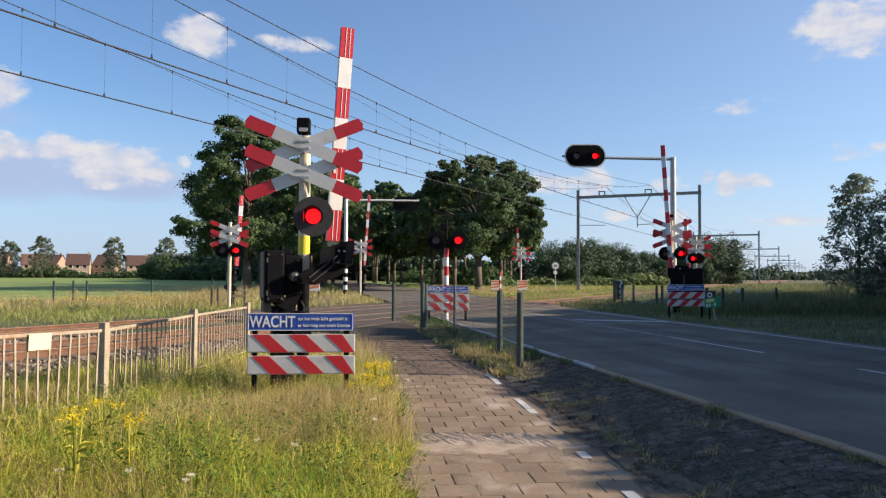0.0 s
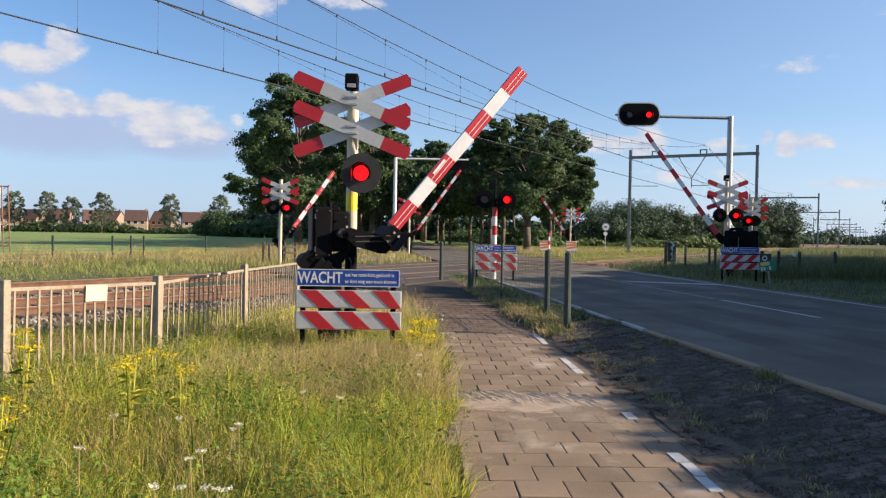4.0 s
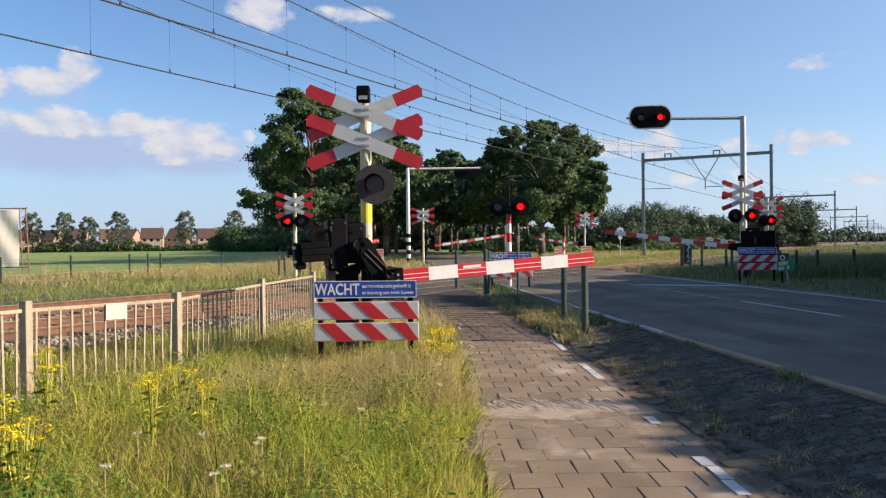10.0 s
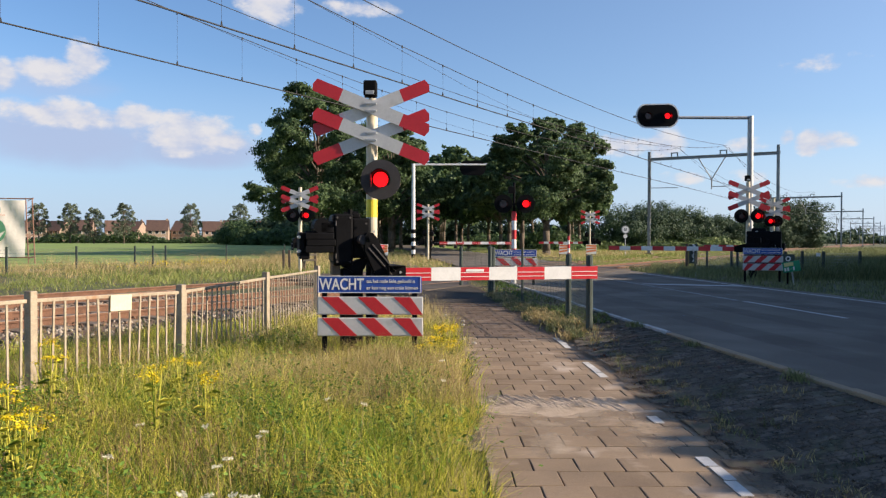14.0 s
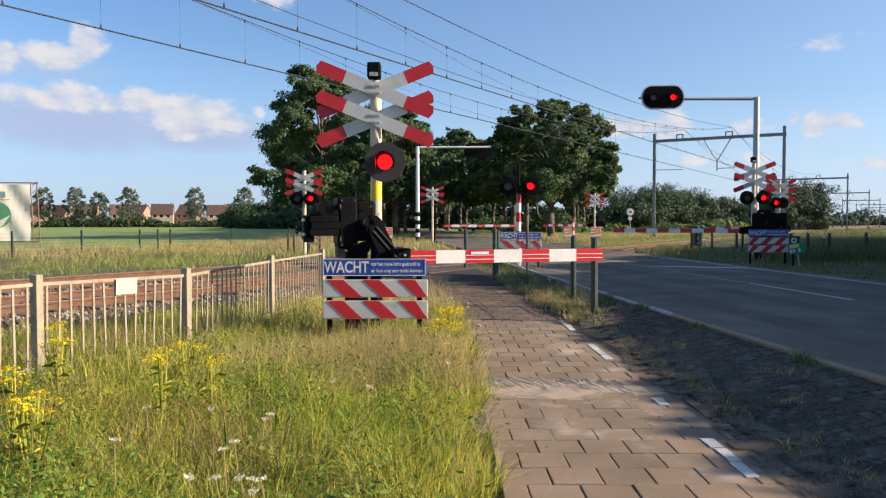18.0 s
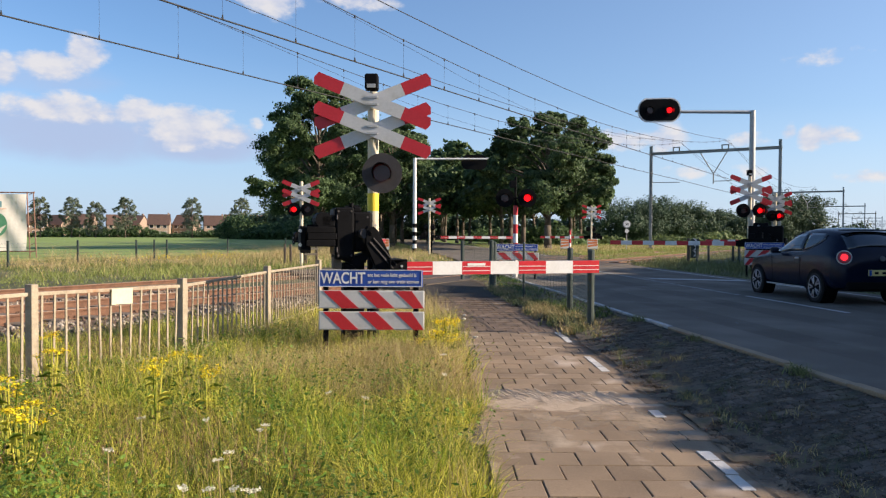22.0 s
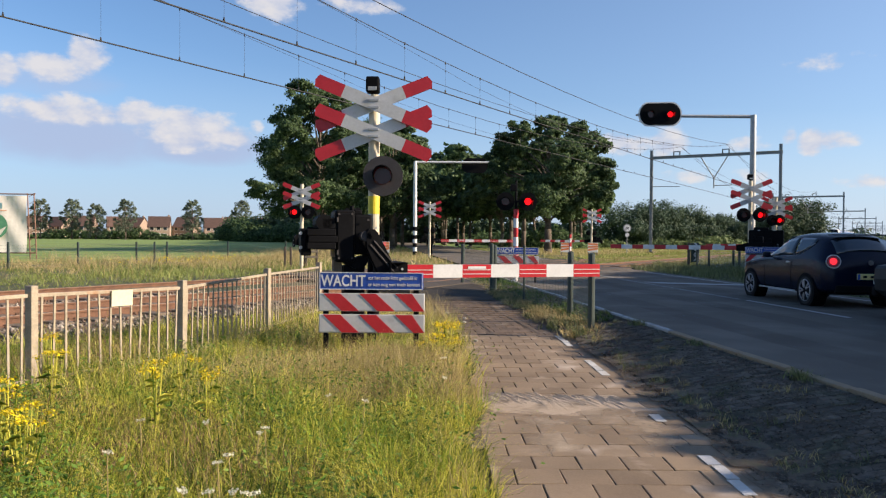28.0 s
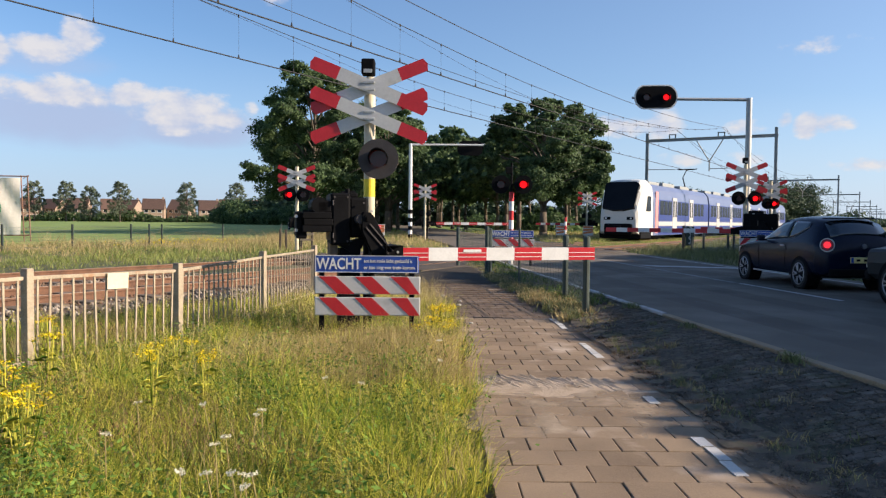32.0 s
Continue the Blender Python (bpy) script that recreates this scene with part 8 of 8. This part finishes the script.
    for i in range(170):
        x, y = 0.42 + 1.25 * rng.random(), 6.85 + 0.42 * rng.random()
        y -= 0.12 * (x - 1.1)
        a, ln, wd = radians(rng.uniform(98, 122)), rng.uniform(0.08, 0.2), rng.uniform(0.012, 0.02)
        c, q, b = math.cos(a), math.sin(a), len(vs)
        vs += [(x - c * ln, y - q * ln, 0.004), (x + q * wd, y - c * wd, 0.004), (x + c * ln, y + q * ln, 0.004), (x - q * wd, y + c * wd, 0.004), (x, y, 0.0105)]
        fs += [(b, b + 1, b + 4), (b + 1, b + 2, b + 4), (b + 2, b + 3, b + 4), (b + 3, b, b + 4)]
    tagged(raw("sand_ridges", vs, fs, M["ridge"]), "short ridges of pale sand pressed by tyres", "sand", kind="stuff")
    # dirt washed over the path's edge, and crumbs of soil, bark and stone on the verge
    ys = [3.0 + 0.25 * i for i in range(76)]
    strip("edge_dirt", lambda y: (path_mid(y) + 0.89 + 0.06 * math.sin(y * 2.3), path_mid(y) + 1.35 + 0.12 * math.sin(y * 1.7 + 1)), ys, 0, M["dust"], "thin dirt washed over the path's edge", "dirt", lift=lambda x, y: max(path_z(y), height(x, y)) + 0.011)
    strip("verge_dirt", lambda y: (path_mid(y) + 1.1, road_x(KERB - 0.1, y)), ys, 0, M["verge_dirt"], "thin trodden dirt over the old verge bricks", "dirt", lift=lambda x, y: max(path_z(y), height(x, y)) + 0.005)
    cr = np.random.default_rng(9)
    n = 26000
    y = 3.2 + 16 * cr.uniform(0, 1, n) ** 1.4
    k = cr.uniform(0, 1, n) ** 1.5
    x = np.array([path_mid(v) + 0.95 + u * (road_x(KERB, v) - path_mid(v) - 1.0) for u, v in zip(k, y)])
    z = np.array([max(path_z(v), height(u, v)) for u, v in zip(x, y)])
    c = np.stack([x, y, z + 0.003], 1)
    r = cr.uniform(0.003, 0.011, n)
    v = c[:, None] + cr.normal(0, 1, (n, 4, 3)) * (r[:, None] * np.array([1, 1, 0.5]))[:, None]
    f = np.array([(0, 1, 2), (0, 2, 3), (0, 3, 1), (1, 3, 2)])
    tri_mesh("dirt_crumbs", v.reshape(-1, 3), (f[None] + 4 * np.arange(n)[:, None, None]).reshape(-1, 3), M["crumb"], "crumbs of soil, bark and stone on the verge", "debris", "stuff")
    # verge of old bricks
    verge = tagged(new("brick_verge"), "dark uneven old bricks between path and kerb", "verge", kind="structure")
    bm = B()
    box(bm, (0, 0, 0), (0.2, 0.098, 0.06), 0.008)
    bme = bpy.data.meshes.new("brick")
    bm.to_mesh(bme)
    bm.free()
    bme.materials.append(M["paver"])
    count, rest_v, rest_f = 0, [], []
    for j in range(-55, 170):
        y = 2.8 + 0.105 * j
        x0, x1 = path_mid(y) + 1.16, road_x(KERB - 0.14, y)
        x = x0 + (0.105 if j % 2 else 0)
        while x < x1:
            if rng.random() < 0.93:
                z = max(path_z(y), height(x, y)) - 0.036 + rng.uniform(-0.004, 0.004)
                rise = (height(x + 0.1, y) - height(x - 0.1, y)) / 0.2
                if count < 298 and 4.0 < y < 9.0:
                    ob = new("brick", bme)
                    ob.parent = verge
                    ob.matrix_basis = pose(x, y, z, rng.uniform(-1, 1), rng.uniform(-1, 1) - math.degrees(math.atan(rise)), rng.uniform(-2, 2))
                    count += 1
                else:
                    b = len(rest_v)
                    zs = [rng.uniform(-0.004, 0.004) for _ in range(4)]
                    for k, (dx, dy) in enumerate(((-0.1, -0.049), (0.1, -0.049), (0.1, 0.049), (-0.1, 0.049))):
                        rest_v.append((x + dx, y + dy, z + 0.03 + zs[k] + rise * dx))
                    for dx, dy in ((-0.1, -0.049), (0.1, -0.049), (0.1, 0.049), (-0.1, 0.049)):
                        rest_v.append((x + dx, y + dy, z - 0.03))
                    rest_f += [(b, b + 1, b + 2, b + 3), (b, b + 4, b + 5, b + 1), (b + 1, b + 5, b + 6, b + 2), (b + 2, b + 6, b + 7, b + 3), (b + 3, b + 7, b + 4, b)]
            x += 0.208
    tagged(raw("far_bricks", rest_v, rest_f, M["paver"], verge), kind="stuff")


# ---- flowers and small plants ----


def ragwort(seed, tall):
    rng = np.random.default_rng(seed)
    t = empty("ragwort_plant", Matrix(), "tall ragwort with clusters of yellow flowers", "flower", "ragwort in the grass")
    bm = B()
    heads = []
    for k in range(6):
        a, r = rng.uniform(0, 6.28), rng.uniform(0.03, 0.13)
        top = (r * math.cos(a), r * math.sin(a), tall * rng.uniform(0.82, 1.0))
        tube(bm, (0, 0, 0), top, 0.006, 0.003, 5)
        heads.append(top)
    part("stem", bm, M["blade"], t)
    for hx, hy, hz in heads:
        v, f = [], []
        for _ in range(34):
            px, py, pz = hx + rng.normal(0, 0.024), hy + rng.normal(0, 0.024), hz + rng.normal(0, 0.012)
            r, b = rng.uniform(0.004, 0.0085), len(v)
            tx, ty = rng.normal(0, 0.4), rng.normal(0, 0.4)
            for i in range(6):
                a = i * math.pi / 3
                v.append((px + r * math.cos(a), py + r * math.sin(a), pz + r * (tx * math.cos(a) + ty * math.sin(a))))
            f += [(b, b + i, b + i + 1) for i in range(1, 5)]
        tri_mesh("flower_head", v, f, M["flower"], parent=t, kind="stuff")
    v, f = [], []
    for _ in range(18):
        z = rng.uniform(0.08, tall * 0.75)
        a, ln = rng.uniform(0, 6.28), rng.uniform(0.06, 0.13)
        c, s, b = math.cos(a), math.sin(a), len(v)
        v += [(0, 0, z), (c * ln * 0.5 - s * 0.014, s * ln * 0.5 + c * 0.014, z + 0.03), (c * ln, s * ln, z + 0.01), (c * ln * 0.5 + s * 0.014, s * ln * 0.5 - c * 0.014, z + 0.03)]
        f += [(b, b + 1, b + 2), (b, b + 2, b + 3)]
    tri_mesh("foliage", v, f, M["blade"], parent=t, kind="stuff")
    return t


def yarrow(seed):
    rng = np.random.default_rng(seed)
    t = empty("yarrow_plant", Matrix(), "yarrow with a flat white flower head", "flower", "yarrow in the grass")
    bm = B()
    tube(bm, (0, 0, 0), (0, 0, 0.36), 0.004, 0.003, 5)
    part("stem", bm, M["straw"], t)
    v, f = [], []
    for _ in range(46):
        a, rr = rng.uniform(0, 6.28), 0.022 * math.sqrt(rng.uniform(0, 1))
        px, py, pz, r, b = rr * math.cos(a) * 1.3, rr * math.sin(a), 0.365 + rng.normal(0, 0.004), rng.uniform(0.003, 0.006), len(v)
        for i in range(5):
            q = i * 2 * math.pi / 5
            v.append((px + r * math.cos(q), py + r * math.sin(q), pz + rng.normal(0, 0.002)))
        f += [(b, b + i, b + i + 1) for i in range(1, 4)]
    tri_mesh("flower_head", v, f, M["umbel"], parent=t, kind="stuff")
    return t


def build_flowers():
    a, b = ragwort(1, 0.6), ragwort(2, 0.64)
    spots = [(-3.1, 6.2, 0), (-2.0, 5.5, -0.04), (-2.4, 4.5, -0.06), (-2.28, 4.25, -0.1), (-2.2, 6.7, -0.1), (-1.73, 5.8, -0.14), (0.0, 8.6, -0.14), (0.1, 8.8, -0.1), (-0.1, 8.5, -0.2), (-2.55, 4.6, 0), (-3.6, 7.2, 0), (0.14, 8.4, -0.22), (0.06, 8.75, -0.04), (0.18, 8.95, -0.12)]
    for i, (x, y, z) in enumerate(spots):
        src = (a, b)[i % 2]
        if i < 2:
            src.matrix_basis = pose(x, y, z, 0, 0, i * 50)
        else:
            copy_thing(src, pose(x, y, z, 0, 0, i * 50))
    ys = [(-0.9, 3.44), (-0.79, 3.4), (-1.14, 3.45), (-0.77, 3.55), (-1.07, 4.5), (-1.66, 3.9), (-1.05, 3.78), (-1.34, 4.75), (-1.07, 4.1), (-0.73, 5.57), (-0.53, 5.4), (-0.96, 3.5), (-0.86, 3.5), (-1.0, 4.55), (-1.75, 4.6), (0.05, 6.4), (0.12, 7.1)]
    y0 = yarrow(4)
    for i, (x, y) in enumerate(ys):
        m = pose(x, y, random.uniform(-0.06, 0.04), random.uniform(-12, 12), random.uniform(-12, 12), i * 67)
        if i == 0:
            y0.matrix_basis = m
        else:
            copy_thing(y0, m)


build_ground()
build_road()
build_path()
build_railway()
build_crossing()
build_fences()
build_extras()
build_houses()
build_trees()
build_grass()
build_flowers()
build_weeds()
kerb_weeds()
verge_tufts()
CAR, SUV, TRAIN = hatchback("black blue three-door hatchback waiting on the road"), suv("dark grey off-roader waiting behind a hatchback"), build_train()
build_paving()

# ---- what moves ----
NEAR_BOOM = ((0, 86.5), (0.5, 84.5), (1, 80), (1.5, 74.5), (2, 70.2), (2.5, 65.6), (3, 61), (3.5, 55.2), (4.5, 46.8), (5.5, 38), (6, 33.5), (7, 26.5), (8, 17.8), (9, 10.8), (9.5, 7.4), (10, 3.8), (10.5, 1), (11, 0), (32, 0))
OTHER_BOOM = ((0, 86.5), (0.5, 84.5), (1, 79), (1.5, 74.3), (2, 70), (2.5, 67), (3, 63.8), (3.5, 59.5), (4.5, 50.5), (5.5, 41), (6, 36.5), (7, 29.5), (8, 22.8), (9, 14.2), (9.5, 11), (10, 7.8), (10.5, 4), (11, 1), (11.5, 0), (32, 0))
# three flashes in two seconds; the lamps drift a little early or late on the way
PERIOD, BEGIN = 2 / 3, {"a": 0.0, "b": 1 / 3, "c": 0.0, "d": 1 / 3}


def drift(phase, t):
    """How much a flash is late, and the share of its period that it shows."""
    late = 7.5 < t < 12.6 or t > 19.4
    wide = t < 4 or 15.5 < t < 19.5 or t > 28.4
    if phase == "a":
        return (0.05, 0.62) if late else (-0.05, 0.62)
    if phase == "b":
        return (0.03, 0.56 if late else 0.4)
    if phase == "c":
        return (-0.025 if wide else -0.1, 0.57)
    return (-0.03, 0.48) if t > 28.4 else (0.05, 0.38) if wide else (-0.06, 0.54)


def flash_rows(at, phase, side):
    """The added flap stands edge-on while its lamp shows and face-on while it is dark."""
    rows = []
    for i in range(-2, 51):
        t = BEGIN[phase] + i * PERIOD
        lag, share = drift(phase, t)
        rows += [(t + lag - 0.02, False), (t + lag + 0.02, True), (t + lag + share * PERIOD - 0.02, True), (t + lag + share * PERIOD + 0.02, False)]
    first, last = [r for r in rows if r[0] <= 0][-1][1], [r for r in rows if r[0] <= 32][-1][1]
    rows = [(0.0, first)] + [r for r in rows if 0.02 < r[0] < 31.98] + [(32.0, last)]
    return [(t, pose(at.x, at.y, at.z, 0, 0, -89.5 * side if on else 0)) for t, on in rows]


CAR_REST = (8.06, 15.0)


def motions():
    for boom, at, key in BOOMS:
        walk(boom, [(t, pose(*at, 0, -a, 0)) for t, a in (NEAR_BOOM if key == "near" else OTHER_BOOM)])
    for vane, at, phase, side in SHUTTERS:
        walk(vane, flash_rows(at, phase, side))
    lean = math.degrees(math.atan(ROAD))
    walk(CAR, [(t, pose(CAR_REST[0] - ROAD * d, CAR_REST[1] + d, RAISED, 0, 0, lean - 3.6)) for t, d in ((0, -110), (12, -34), (15, -18), (17, -10.5), (18.4, -6.6), (19.4, -4.2), (20, -3.0), (20.6, -2.0), (21, -1.4), (21.5, -0.8), (22, -0.35), (22.5, -0.07), (23, 0), (32, 0))])
    walk(SUV, [(t, pose(CAR_REST[0] - 0.06 - ROAD * (d - 2.8), 12.2 + d, RAISED, 0, 0, lean)) for t, d in ((0, -112), (14, -34), (18, -14), (20.5, -5), (21.5, -2.6), (22.3, -0.9), (23, -0.2), (23.6, 0), (32, 0))])
    turn = math.degrees(-TRACK)
    walk(TRAIN, [(t, Matrix.Translation(on_track(FAR_TRACK, 49.8 + 41 * (32 - t), 0.245)) @ pose(0, 0, 0, 0, 0, turn)) for t in (0, 8, 16, 24, 28, 30, 31, 32)])


motions()
